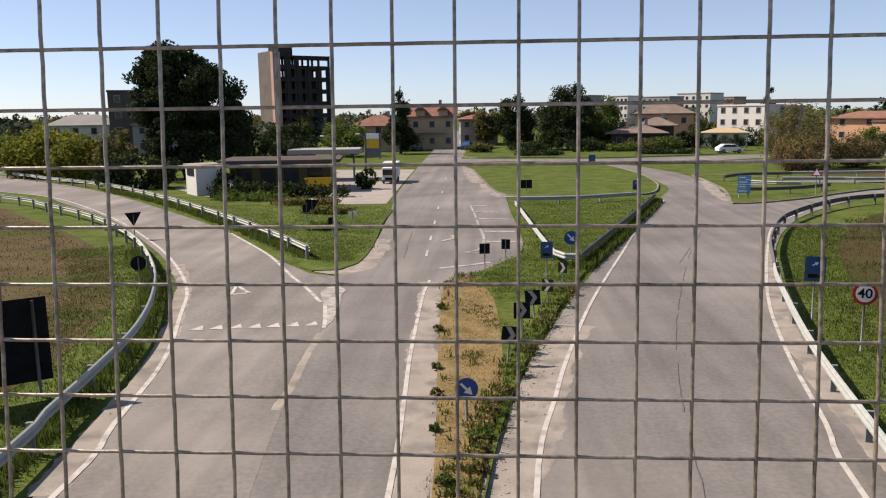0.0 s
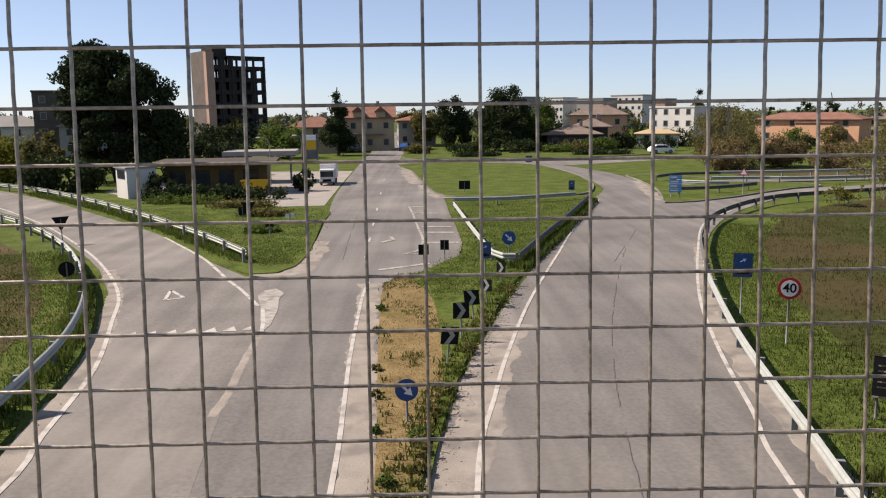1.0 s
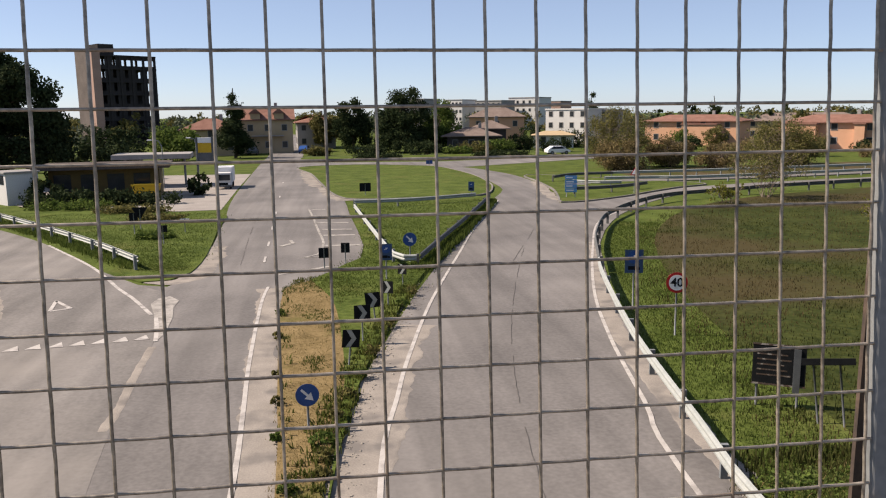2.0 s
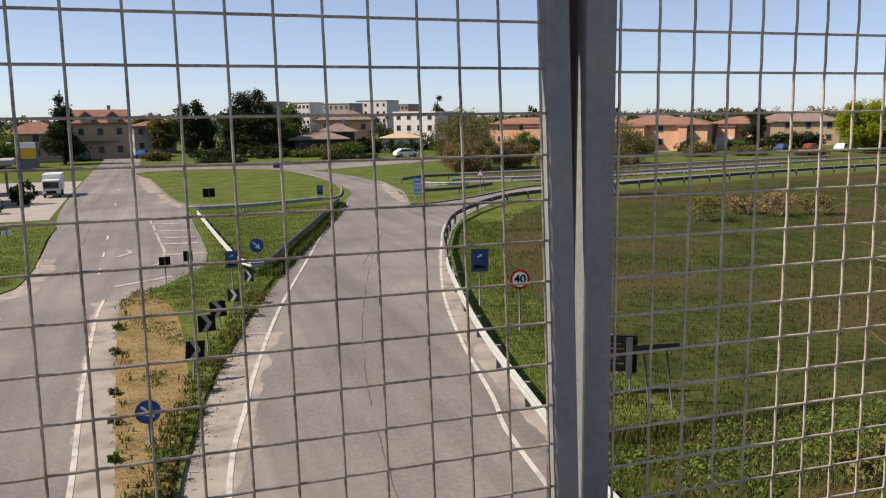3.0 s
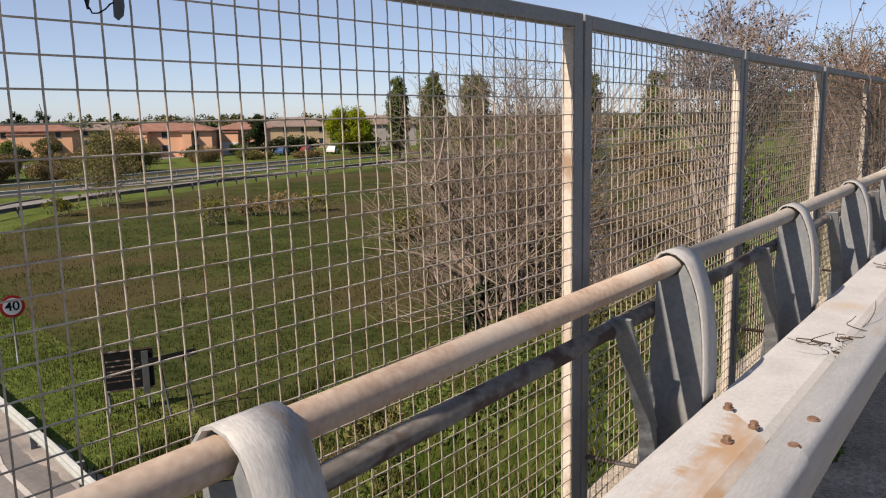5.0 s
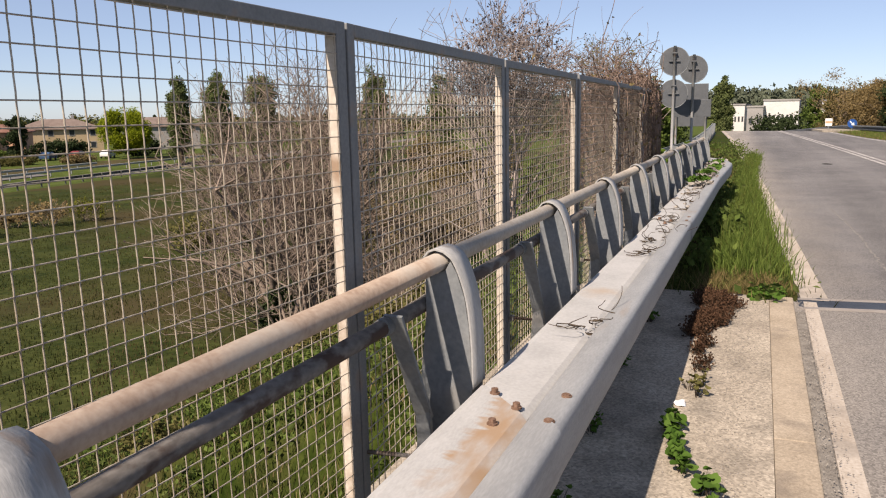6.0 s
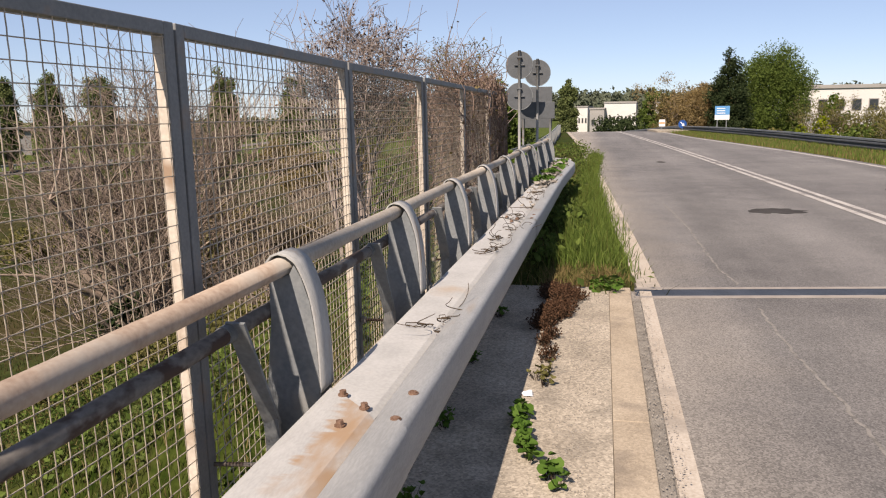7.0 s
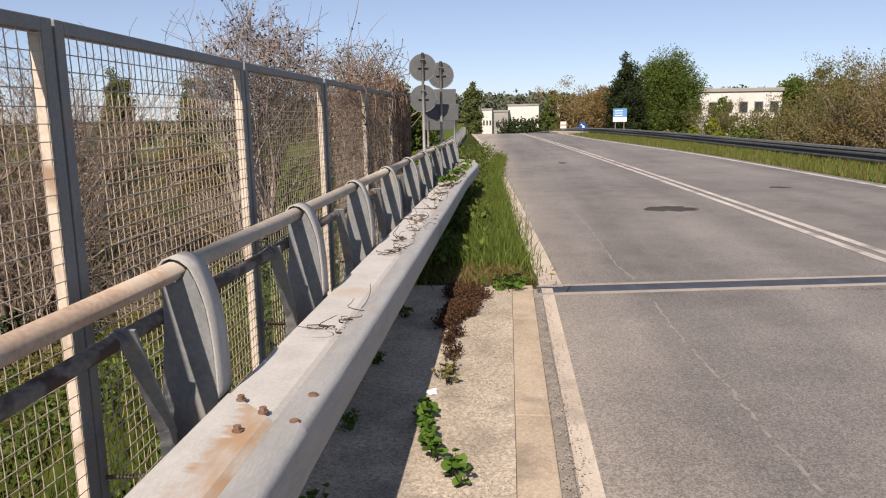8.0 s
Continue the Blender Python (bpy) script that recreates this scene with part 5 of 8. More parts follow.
# poplars, willow and conifers round the orange houses
for i, (x, y, h, w) in enumerate([(99.5, 82.2, 14.6, 4.2), (103, 77.8, 14.9, 4.6), (102.9, 69.5, 15.4, 5.2), (107, 52.6, 15.0, 5.0), (106.6, 41.3, 13.8, 5.4)]):
    tree("poplar_tree", "upright poplar with dense green crown", x, y, h, w * 1.15, LEAF_POPLAR, 60 + i, trunk_h=0.06, count=5200, size=0.5, blobs=70, shape="column", group="poplars", depth=w * 1.1)
tree("willow_tree", "bright yellow-green willow beside the houses", 109.2, 102.0, 9.0, 10.6, LEAF_FRESH, 66, trunk_h=0.08, count=4200, size=0.5, blobs=30)
tree("cypress_tree", "dark pointed conifer among houses", 85.2, 168.5, 11.5, 5.5, LEAF_DARK, 67, trunk_h=0.1, count=1500, size=0.6, shape="cone")
tree("cypress_tree", "dark upright conifer beside a house", 97.7, 115.1, 8.6, 4.6, LEAF_DARK, 68, trunk_h=0.03, count=1800, size=0.5, shape="column")
tree("cypress_tree", "dark pointed conifer among houses", 66, 196, 13.5, 6.5, LEAF_DARK, 69, trunk_h=0.1, count=1500, size=0.7, shape="cone")
bush("hedge", "dark hedge in front of the houses", 111, 120, 3.0, 16, LEAF_DARK, 70, count=2000, size=0.5, depth=4)
bush("hedge", "dark hedge beside the car park", 118, 108, 3.4, 14, LEAF_DARK, 71, count=1600, size=0.5, depth=5)
for i, (x, y, h, w, mat_) in enumerate([(83, 143, 3.4, 5, LEAF_GREEN), (76, 150, 4.2, 6, LEAF_OLIVE), (89, 122.5, 1.8, 5, LEAF_DARK), (98.5, 121, 2.2, 5, LEAF_GREEN), (70, 152, 3.4, 6, LEAF_GREEN), (93.5, 124, 2.6, 3, LEAF_OLIVE), (66, 140, 2.2, 6, LEAF_DARK)]):
    bush("garden_shrub", "green garden shrub before the orange houses", x, y, h, w, mat_, 490 + i, count=1500, size=0.32)
# far woods and garden trees along the skyline
rng = random.Random(80)
# the first band has haze mixed into its leaf colour
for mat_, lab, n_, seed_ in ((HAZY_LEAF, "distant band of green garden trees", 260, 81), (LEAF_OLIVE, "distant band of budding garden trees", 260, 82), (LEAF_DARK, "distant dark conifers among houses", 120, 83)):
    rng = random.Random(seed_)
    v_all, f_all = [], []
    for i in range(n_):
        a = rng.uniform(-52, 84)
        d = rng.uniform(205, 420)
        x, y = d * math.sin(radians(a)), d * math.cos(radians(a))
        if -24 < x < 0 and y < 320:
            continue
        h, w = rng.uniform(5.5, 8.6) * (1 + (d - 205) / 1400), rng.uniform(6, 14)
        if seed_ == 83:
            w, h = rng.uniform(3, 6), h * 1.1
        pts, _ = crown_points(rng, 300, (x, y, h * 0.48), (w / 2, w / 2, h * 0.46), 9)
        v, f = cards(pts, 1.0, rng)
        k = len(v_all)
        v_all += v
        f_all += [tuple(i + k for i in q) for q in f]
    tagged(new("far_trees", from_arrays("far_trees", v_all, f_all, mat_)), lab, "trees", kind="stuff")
v_all, f_all = [], []
for i in range(330):
    d = rng.uniform(700, 900)
    a = rng.uniform(74, 118)
    x, y = d * math.sin(radians(a)), d * math.cos(radians(a))
    h = rng.uniform(22, 26)
    pts, _ = crown_points(rng, 260, (x, y, h * 0.5), (24, 24, h * 0.5), 9)
    v, f = cards(pts, 4.5, rng)
    k = len(v_all)
    v_all += v
    f_all += [tuple(i + k for i in q) for q in f]
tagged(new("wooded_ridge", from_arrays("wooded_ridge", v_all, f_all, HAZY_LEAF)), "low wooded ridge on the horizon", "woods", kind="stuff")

# bare trees close behind the fence
bare_tree("bare_shrub", "large leafless shrub with many brown twigs", 20.4, 12.0, 10.6, 3.0, 90, stems=10, levels=6, within=(5.6, 4.4), first=0.13, tips=0.05, tip_size=0.07, thin=0.0065)
bare_tree("bare_shrub", "leafless shrub with many brown twigs", 18.0, 10.4, 7.6, 2.2, 91, base=0.1, stems=7, levels=5, first=0.07, tips=0.06, tip_size=0.06, thin=0.0065)
bare_tree("bare_shrub", "tall leafless shrub with fine brown twigs", 21.2, 11.2, 10.4, 3.4, 93, stems=8, levels=5, first=0.09, tips=0.05, tip_size=0.06, thin=0.0065)
bare_tree("bare_shrub", "tangled leafless thicket of brown twigs", 24.5, 17, 4.4, 6.5, 92, stems=10, levels=4, first=0.035, thin=0.009)
bare_tree("seeded_tree", "leafless tree hung with dark seed heads", 17.4, 4.3, 8.6, 0.9, 94, base=3.1, stems=9, levels=7, within=(5.0, 2.05), mat=PALE_TWIG, first=0.055, tips=0.18, tip_size=0.07, thin=0.0065)
bare_tree("seeded_tree", "leafless tree hung with pale seed heads", 20.6, 2.6, 6.6, 1.2, 95, base=4.0, stems=10, levels=6, within=(3.8, 1.6), mat=PALE_TWIG, first=0.045, tips=0.4, tip_size=0.06, thin=0.006, tip_mat=LEAF_OLIVE)
bare_tree("budding_tree", "slender olive tree coming into leaf by the slip road", 35.2, 60.3, 5.6, 3.4, 97, stems=10, levels=4, first=0.03, tips=0.35, tip_size=0.3, tip_mat=LEAF_OLIVE, thin=0.008)
for i, (x, y, h, w) in enumerate([(19.2, 10.6, 2.6, 5.0), (22.6, 13.6, 3.0, 5.5), (16.6, 9.2, 1.9, 4.0), (26.5, 14.5, 2.6, 5.5)]):
    bare_tree("dry_thicket", "dry tan undergrowth of leafless stems", x, y, h, w, 540 + i, stems=26, levels=3, first=0.014, thin=0.006)
for i, (x, y, z, h, w) in enumerate([(19.5, 7.6, 0.8, 4.2, 4.0), (24.0, 9.2, 0.4, 5.0, 4.5), (15.6, 5.6, 1.7, 3.0, 3.2), (29, 8.5, 0.8, 5.2, 5.0), (13.4, 4.6, 2.2, 2.0, 2.6)]):
    bare_tree("dry_thicket", "tall tan thicket of leafless stems on the slope", x, y, h, w, 580 + i, base=z, stems=22, levels=4, first=0.022, thin=0.007)
bush("ivy_clump", "dark ivy round the shrub's foot", 18.9, 11.6, 2.6, 1.6, LEAF_DARK, 96, count=900, size=0.16)
for i, (x, y, z, h, w, mat_) in enumerate([(15.4, 4.6, 2.0, 1.4, 3.6, LEAF_GREEN), (10.6, 3.0, 3.4, 0.8, 2.6, LEAF_FRESH_DARK), (18.0, 5.4, 1.8, 2.2, 4.4, LEAF_DARK), (24, 4.4, 3.0, 3.2, 5.0, LEAF_GREEN), (30, 4.6, 3.2, 3.4, 6.0, LEAF_FRESH_DARK), (12.8, 8.0, 0.2, 0.8, 3.6, LEAF_OLIVE), (16.2, 3.4, 3.3, 1.7, 2.8, LEAF_DARK), (21.5, 7.5, 0.6, 2.6, 5.0, LEAF_OLIVE), (13.0, 3.2, 3.3, 1.3, 2.4, LEAF_DARK), (27, 9.5, 0.1, 3.2, 6.0, LEAF_BROWN)]):
    bush("slope_bush", "green shrub on the embankment slope", x, y, h, w, mat_, 100 + i, base=z, count=2400, size=0.13 if x < 20 else 0.24, depth=w * 0.6)
bush("leafy_weeds", "tall green leafy weeds at the barrier's end", 15.0, 0.25, 0.85, 1.4, LEAF_FRESH_DARK, 118, base=5.68, count=1800, size=0.10, category="weed")
bush("leafy_weeds", "green leafy weeds between fence and barrier", 12.6, -0.1, 0.6, 2.6, LEAF_GREEN, 119, base=5.68, count=900, size=0.07, depth=0.5, category="weed")
# vine that has overgrown the last fence panels
rng = random.Random(120)
vine = thing("overgrown_vine", "brown leafless vine overgrowing the fence", "vine", pose(7.5, 0.1, 5.6))
bm = bmesh.new()
ends = []
for k in range(2300):
    x0 = rng.uniform(-0.3, 3.9) if k % 5 == 0 else min(3.9, rng.gauss(3.05, 0.55))
    top = 1.8 - 0.55 * max(0.0, x0 - 3.3) + rng.gauss(0, 0.12)
    p = Vector((x0, rng.uniform(-0.08, 0.6), rng.uniform(0.1, 2.0) if k % 2 else top))
    d = Vector((rng.gauss(0.15, 0.6), rng.gauss(0, 0.35), rng.gauss(-0.1, 0.6))).normalized()
    pts = [p]
    for i in range(7):
        d = (d + Vector((rng.gauss(0, 0.25), rng.gauss(0, 0.25), rng.gauss(-0.26, 0.25)))).normalized()
        q = pts[-1] + d * 0.15
        q.y = min(max(q.y, 0.12 if q.x > 3.2 else -0.12), 0.9)
        q.z = max(0.05, q.z)
        pts.append(q)
    tube(bm, pts, [(0.0075 if k % 6 == 0 else 0.0052) * (1 - 0.09 * i) for i in range(8)], 3, caps=False)
    ends += pts[3:]
tagged(part("stemwork", bm, VINE_TWIG, vine), kind="stuff")
v, f = cards([e for e in ends if rng.random() < 0.2], 0.05, rng)
o = tagged(new("dry_foliage", from_arrays("dry_foliage", v, f, LEAF_BROWN)), kind="stuff")
o.parent = vine

# trees beyond the carriageway
tree("conifer_tree", "dark green conifer by the road", 103.6, -16.3, 15.0, 6.5, LEAF_DARK, 130, base=0, trunk_h=0.08, count=6000, size=0.4, blobs=70, shape="column")
tree("broadleaf_tree", "large dense green tree beside the road", 108.5, -22.0, 15.6, 12.4, LEAF_GREEN, 131, trunk_h=0.05, count=14000, size=0.34, blobs=90)
bush("bush", "fresh green shrub before the pale building", 100, -27.6, 9.0, 4.6, LEAF_FRESH_DARK, 132, count=1800, size=0.4)
bare_tree("budding_tree", "golden brown tree coming into leaf", 109, -12.4, 11.8, 9.0, 133, stems=20, levels=4, first=0.09, tips=1.0, tip_size=0.4, tip_mat=LEAF_GOLD)
tree("broadleaf_tree", "golden brown tree in young leaf beside the road", 107, -13.4, 11.6, 7.6, LEAF_GOLD, 138, trunk_h=0.05, count=6500, size=0.32, blobs=60)
tree("broadleaf_tree", "olive green tree beside the road", 112, -10.2, 10.4, 5.5, LEAF_OLIVE, 134, trunk_h=0.05, count=1900, size=0.5)
bush("bush", "pale green rounded shrub beside the road", 92, -17.6, 5.4, 9, LEAF_OLIVE, 151, count=1500, size=0.4)
tree("poplar_tree", "single upright poplar far down the road", 149.6, 5.2, 14.0, 4.4, LEAF_POPLAR, 136, trunk_h=0.08, count=4200, size=0.6, blobs=60, shape="column")
tree("poplar_tree", "upright poplar beyond the road bend", 118, -8.0, 11.6, 4, LEAF_GREEN, 137, trunk_h=0.1, count=1200, size=0.5, shape="column")
for i, (x, y, h, w) in enumerate([(69, -28.5, 13.2, 10), (74, -35, 14.5, 12), (64, -29.5, 12.0, 8), (58, -30, 13, 10), (60, -35, 14, 10)]):
    bare_tree("budding_tree", "brown-green tree coming into leaf", x, y, h, w, 140 + i, stems=13, levels=4, first=0.08, tips=0.8, tip_size=0.32, tip_mat=(LEAF_OLIVE, LEAF_BROWN)[i % 2])
for i, (x, y, h, w) in enumerate([(66, -27.0, 6.6, 8), (72, -31, 8.2, 9), (61, -29, 7.8, 8), (79, -31.5, 6.2, 7)]):
    bush("budding_thicket", "brown thicket in bud behind the guardrail", x, y, h, w, (LEAF_BROWN, LEAF_OLIVE)[i % 2], 620 + i, count=7000, size=0.19, category="thicket")
bare_tree("budding_tree", "greyish tree coming into leaf before the pale building", 93, -25.0, 9.2, 5.0, 148, stems=12, levels=4, first=0.07, tips=0.5, tip_size=0.3, tip_mat=LEAF_OLIVE)
bare_tree("budding_tree", "brown-green tree coming into leaf", 88, -30.6, 9.6, 5.0, 149, stems=12, levels=4, first=0.08, tips=1.0, tip_size=0.4, tip_mat=LEAF_OLIVE)
tree("broadleaf_tree", "green tree behind the pale building", 128, -50, 14.5, 11, LEAF_GREEN, 145, trunk_h=0.1, count=2600, size=0.6)
tree("broadleaf_tree", "green tree behind the pale building", 118, -41, 13.5, 8, LEAF_GREEN, 146, trunk_h=0.1, count=2200, size=0.6)
for i, (x, y) in enumerate([(92, -24), (88, -27.5), (96, -31), (84, -31)]):
    bush("bush", "green shrub before the pale building", x, y, 6.8 - 0.4 * i, 6, LEAF_GREEN if i % 2 else LEAF_FRESH, 150 + i, count=1100, size=0.4)
for i, (x, y) in enumerate([(190, -2), (198, -5), (206, -9)]):
    bush("bush", "dark green shrub before the factories", x, y, 6.2, 9, LEAF_DARK, 160 + i, count=900, size=0.6)
tree("hedge_tree", "tall dark green hedge beyond the signs", 35, 3.4, 6.6, 3.6, LEAF_GREEN, 165, base=2.5, trunk_h=0.03, count=3000, size=0.28, blobs=30)
bush("hedge", "fresh green hedge behind the sign poles", 33, 3.3, 4.9, 2.8, LEAF_GREEN, 167, base=4.0, count=4200, size=0.16)
tree("hedge_tree", "tall dark green hedge beyond the signs", 44, 4.4, 7.0, 5, LEAF_DARK, 166, base=2.0, trunk_h=0.03, count=2200, size=0.32, blobs=30)


# ---- grass and weeds ----
def blades(name, label, spots, h, w, mat, seed, per=5, spread=0.1, lean=0.35):
    """Tufts of curved grass blades, each a strip of two quads that ends in a point."""
    rng = random.Random(seed)
    vs, fs = [], []
    for x, y, z in spots:
        for _ in range(per):
            a = rng.uniform(0, 2 * math.pi)
            hh, ww = h * rng.uniform(0.5, 1.25), w * rng.uniform(0.7, 1.3)
            ux, uy = math.cos(a), math.sin(a)
            b = rng.uniform(0, 2 * math.pi)
            lx, ly = math.cos(b) * lean * hh * rng.random(), math.sin(b) * lean * hh * rng.random()
            px, py = x + rng.gauss(0, spread), y + rng.gauss(0, spread)
            k = len(vs)
            vs += [(px - ux * ww, py - uy * ww, z - 0.02), (px + ux * ww, py + uy * ww, z - 0.02), (px + lx * 0.35 + ux * ww * 0.8, py + ly * 0.35 + uy * ww * 0.8, z + hh * 0.55), (px + lx * 0.35 - ux * ww * 0.8, py + ly * 0.35 - uy * ww * 0.8, z + hh * 0.55), (px + lx, py + ly, z + hh)]
            fs += [(k, k + 1, k + 2, k + 3), (k + 3, k + 2, k + 4)]
    return tagged(new(name, from_arrays(name, vs, fs, mat)), label, "grass", kind="stuff")


rng = random.Random(200)
# tall verge between barrier and carriageway
spots = []
for i in range(2300):
    x = 6.55 + 20 * rng.random() ** 1.4
    lo, hi = -0.82 - 0.01 * x, axis_y(x) + half_l(x) + 0.02
    spots.append((x, rng.uniform(hi + 0.06, lo) if hi < lo else lo, DECK - 0.02))
tall = [q for q in spots if q[0] > 6.9 + 0.5 * rng.random()]
blades("verge_grass", "tall fresh grass on the verge by the barrier", tall[:1450], 0.25, 0.0045, VERGE_BLADE, 201, 6, 0.09, 0.9)
blades("verge_grass", "pale seeding stalks among the verge grass", tall[::7], 0.34, 0.003, WEED_BLADE, 210, 4, 0.08, 0.7)
front = [(rng.uniform(6.42, 7.15), rng.uniform(-1.45, -0.88), DECK - 0.01) for i in range(190)]
blades("verge_grass", "dry yellowed grass at the end of the verge", front, 0.10, 0.004, BLADE_DRY_PALE, 211, 7, 0.06, 0.9)
low = [(x, y + 0.05, z) for x, y, z in spots[::2]]
blades("verge_grass", "short grass at the edge of the verge", low, 0.10, 0.005, SLOPE_BLADE, 208, 6, 0.12, 0.9)
spots = []
for i in range(5000):
    x = rng.uniform(9, 60)
    spots.append((x, axis_y(x) + half_r(x) - rng.uniform(0.12, 2.7), DECK - 0.08))
blades("verge_grass", "dry and green grass on the far verge", spots, 0.22, 0.012, VERGE_BLADE, 202, 4, 0.1)
blades("verge_grass", "dry grass stalks on the far verge", spots, 0.19, 0.01, BLADE_DRY_PALE, 203, 4, 0.1)
# meadow and field tufts
def inside_meadow(x, y):
    """Between the bridge and the bend of the slip road."""
    edge = np.interp(y, [8, 14, 24, 33, 43, 53, 60, 66], [8.2, 9.0, 10.8, 13.4, 17.3, 23.3, 32, 50])
    return x > edge and y < 58 + 0.2 * (x - 30)


spots = []
while len(spots) < 15000:
    y = 8 + 56 * rng.random() ** 1.6
    x = 8 + 62 * rng.random() ** 1.3
    if inside_meadow(x, y):
        spots.append((x, y, 0.02))
blades("meadow_grass", "rough green grass of the meadow", [s for s in spots if noise.noise(Vector((s[0] * 0.12, s[1] * 0.12, 0))) > 0.0][:8500], 0.11, 0.014, MEADOW_BLADE, 204, 8, 0.3)
blades("meadow_grass", "dry brown stalks of the meadow", [s for s in spots if noise.noise(Vector((s[0] * 0.12, s[1] * 0.12, 0))) < 0.03][:6500], 0.11, 0.013, BLADE_DRY, 205, 7, 0.3)
# dry tufts on the brown field
spots = []
for i in range(4200):
    y = 14 + 46 * rng.random() ** 1.5
    x = -np.interp(y, [10, 17, 26, 33, 42, 53, 66], [13.2, 14.0, 15.0, 18, 23.5, 33.5, 48.5]) - 30 * rng.random() ** 1.3
    spots.append((float(x), y, 0.02))
blades("field_grass", "dry brown tufts on the field", [q for q in spots if noise.noise(Vector((q[0] * 0.15, q[1] * 0.15, 3))) < 0.15], 0.07, 0.016, BLADE_DRY, 212, 6, 0.3)
blades("field_grass", "green tufts on the brown field", [q for q in spots if noise.noise(Vector((q[0] * 0.15, q[1] * 0.15, 3))) > 0.05], 0.07, 0.016, MEADOW_BLADE, 213, 6, 0.3)
# verges beside the lower roads
def strip_spots(path, off, width, n):
    pts = spline(path, 0.5)
    out = []
    for _ in range(n):
        i = rng.randrange(len(pts) - 1)
        (ax, ay), (bx, by) = pts[i][:2], pts[i + 1][:2]
        L = math.hypot(bx - ax, by - ay) or 1
        s = off + rng.random() * width
        out.append((ax + (by - ay) / L * s, ay - (bx - ax) / L * s, 0.02))
    return out


blades("verge_grass", "green grass along the ramp guardrail", strip_spots([(-9.8, 10), (-10.3, 16.5), (-11.2, 21.4), (-12.7, 26.6), (-14.3, 31.3), (-16.8, 36.3), (-21, 43)], -4.0, 3.9, 4200), 0.06, 0.012, BLADE, 206, 6, 0.2, 1.2)
blades("verge_grass", "green grass along the slip road guardrail", strip_spots([(7.3, 11), (8.2, 17), (9.6, 24), (11.5, 31), (14.6, 41), (18.4, 49.2)], 0.0, 2.6, 4200), 0.06, 0.010, BLADE, 207, 6, 0.2, 1.2)
blades("verge_grass", "long grass round the feet of the ramp guardrails", strip_spots([(-9.9, 38.2), (-13.2, 43.3), (-18.6, 51.1), (-27.7, 63.1), (-38.2, 74.8)], -0.45, 0.7, 1500) + strip_spots([(-10.2, 10), (-10.7, 15.65), (-11.9, 22.95), (-13.4, 27.7), (-15.8, 33.3), (-19.8, 40.5)], -0.5, 0.7, 900), 0.30, 0.02, BLADE, 218, 5, 0.15, 0.8)
# rough grass on the islands
spots = []
for i in range(2600):
    y = 12 + 22 * rng.random()
    a, b = np.interp(y, [12, 18.7, 23.9, 32, 34.4], [-1.75, -1.95, -2.2, -2.6, -2.0]), np.interp(y, [12, 15.9, 22, 28, 33, 35], [-1.0, -0.72, 0.05, 0.7, 0.2, -0.6])
    spots.append((float(a + (b - a) * rng.random()), y, 0.09))
blades("island_grass", "dry yellowed tufts on the traffic island", spots[:1900], 0.045, 0.008, BLADE_DRY_PALE, 214, 5, 0.1, 0.9)
blades("island_grass", "green tufts in the dry island grass", [q for q in spots if noise.noise(Vector((q[0] * 0.8, q[1] * 0.35, 1))) > 0.25 or q[1] > 31], 0.08, 0.012, WEED_BLADE, 215, 5, 0.08, 0.9)
spots = []
for i in range(3600):
    y = 30 + 34 * rng.random()
    a, b = np.interp(y, [30, 33.6, 35, 37, 38.4, 42.7, 64], [-0.5, -1.3, -0.6, 0.25, 1.05, 1.35, 1.7]), np.interp(y, [30, 35, 51, 65], [2.4, 3.7, 8.6, 12.9])
    spots.append((float(a + (b - a) * rng.random()), y, 0.11))
blades("island_grass", "rough green grass on the traffic island", spots, 0.08, 0.013, BLADE, 216, 8, 0.28, 1.4)
spots = []
for i in range(2600):
    y = 37 + 24 * rng.random()
    a, b = np.interp(y, [36, 39.6, 48.4, 61], [-8.6, -11.2, -16.4, -25]), np.interp(y, [36, 41, 58.6, 61], [-7.5, -7.3, -8.4, -12])
    spots.append((float(a + (b - a) * rng.random()), y, 0.07))
blades("wedge_grass", "rough green grass on the wedge between roads", spots, 0.08, 0.014, BLADE, 217, 8, 0.28, 1.4)
# weeds along both edges of the dry island
weeds = strip_spots([(-1.75, 12), (-2.0, 18.7), (-2.25, 23.9), (-2.7, 32)], 0.05, 0.25, 26) + strip_spots([(-1.1, 12), (-0.55, 15.9), (0.28, 20.6), (1.7, 26.8), (3.0, 31.5)], -0.75, 0.75, 420)
blades("island_weeds", "low green weeds along the kerbs", [(x, y, 0.1) for x, y, z in weeds], 0.17, 0.02, WEED_BLADE, 209, 5, 0.1, 0.9)
for i, (x, y, s) in enumerate([(-1.95, 16.2, 0.3), (-2.05, 18.4, 0.34), (-2.2, 20.6, 0.26), (-0.95, 15.7, 0.5), (-0.85, 14.9, 0.4), (-0.9, 14.2, 0.35), (-1.55, 13.6, 0.35), (-0.6, 17.2, 0.35), (-0.3, 18.6, 0.4), (0.1, 20.2, 0.4), (0.5, 22.2, 0.45), (1.2, 25.2, 0.5), (2.0, 28.0, 0.5), (2.5, 30, 0.5), (-2.4, 24.5, 0.3), (-2.5, 27.5, 0.35)]):
    bush("weed_clump", "low green weed clump at the kerb", x, y, s * 0.7, s * 1.3, LEAF_OLIVE if i % 3 else LEAF_GREEN, 220 + i, base=0.08, count=130, size=0.09, category="weed", group="kerb weeds")
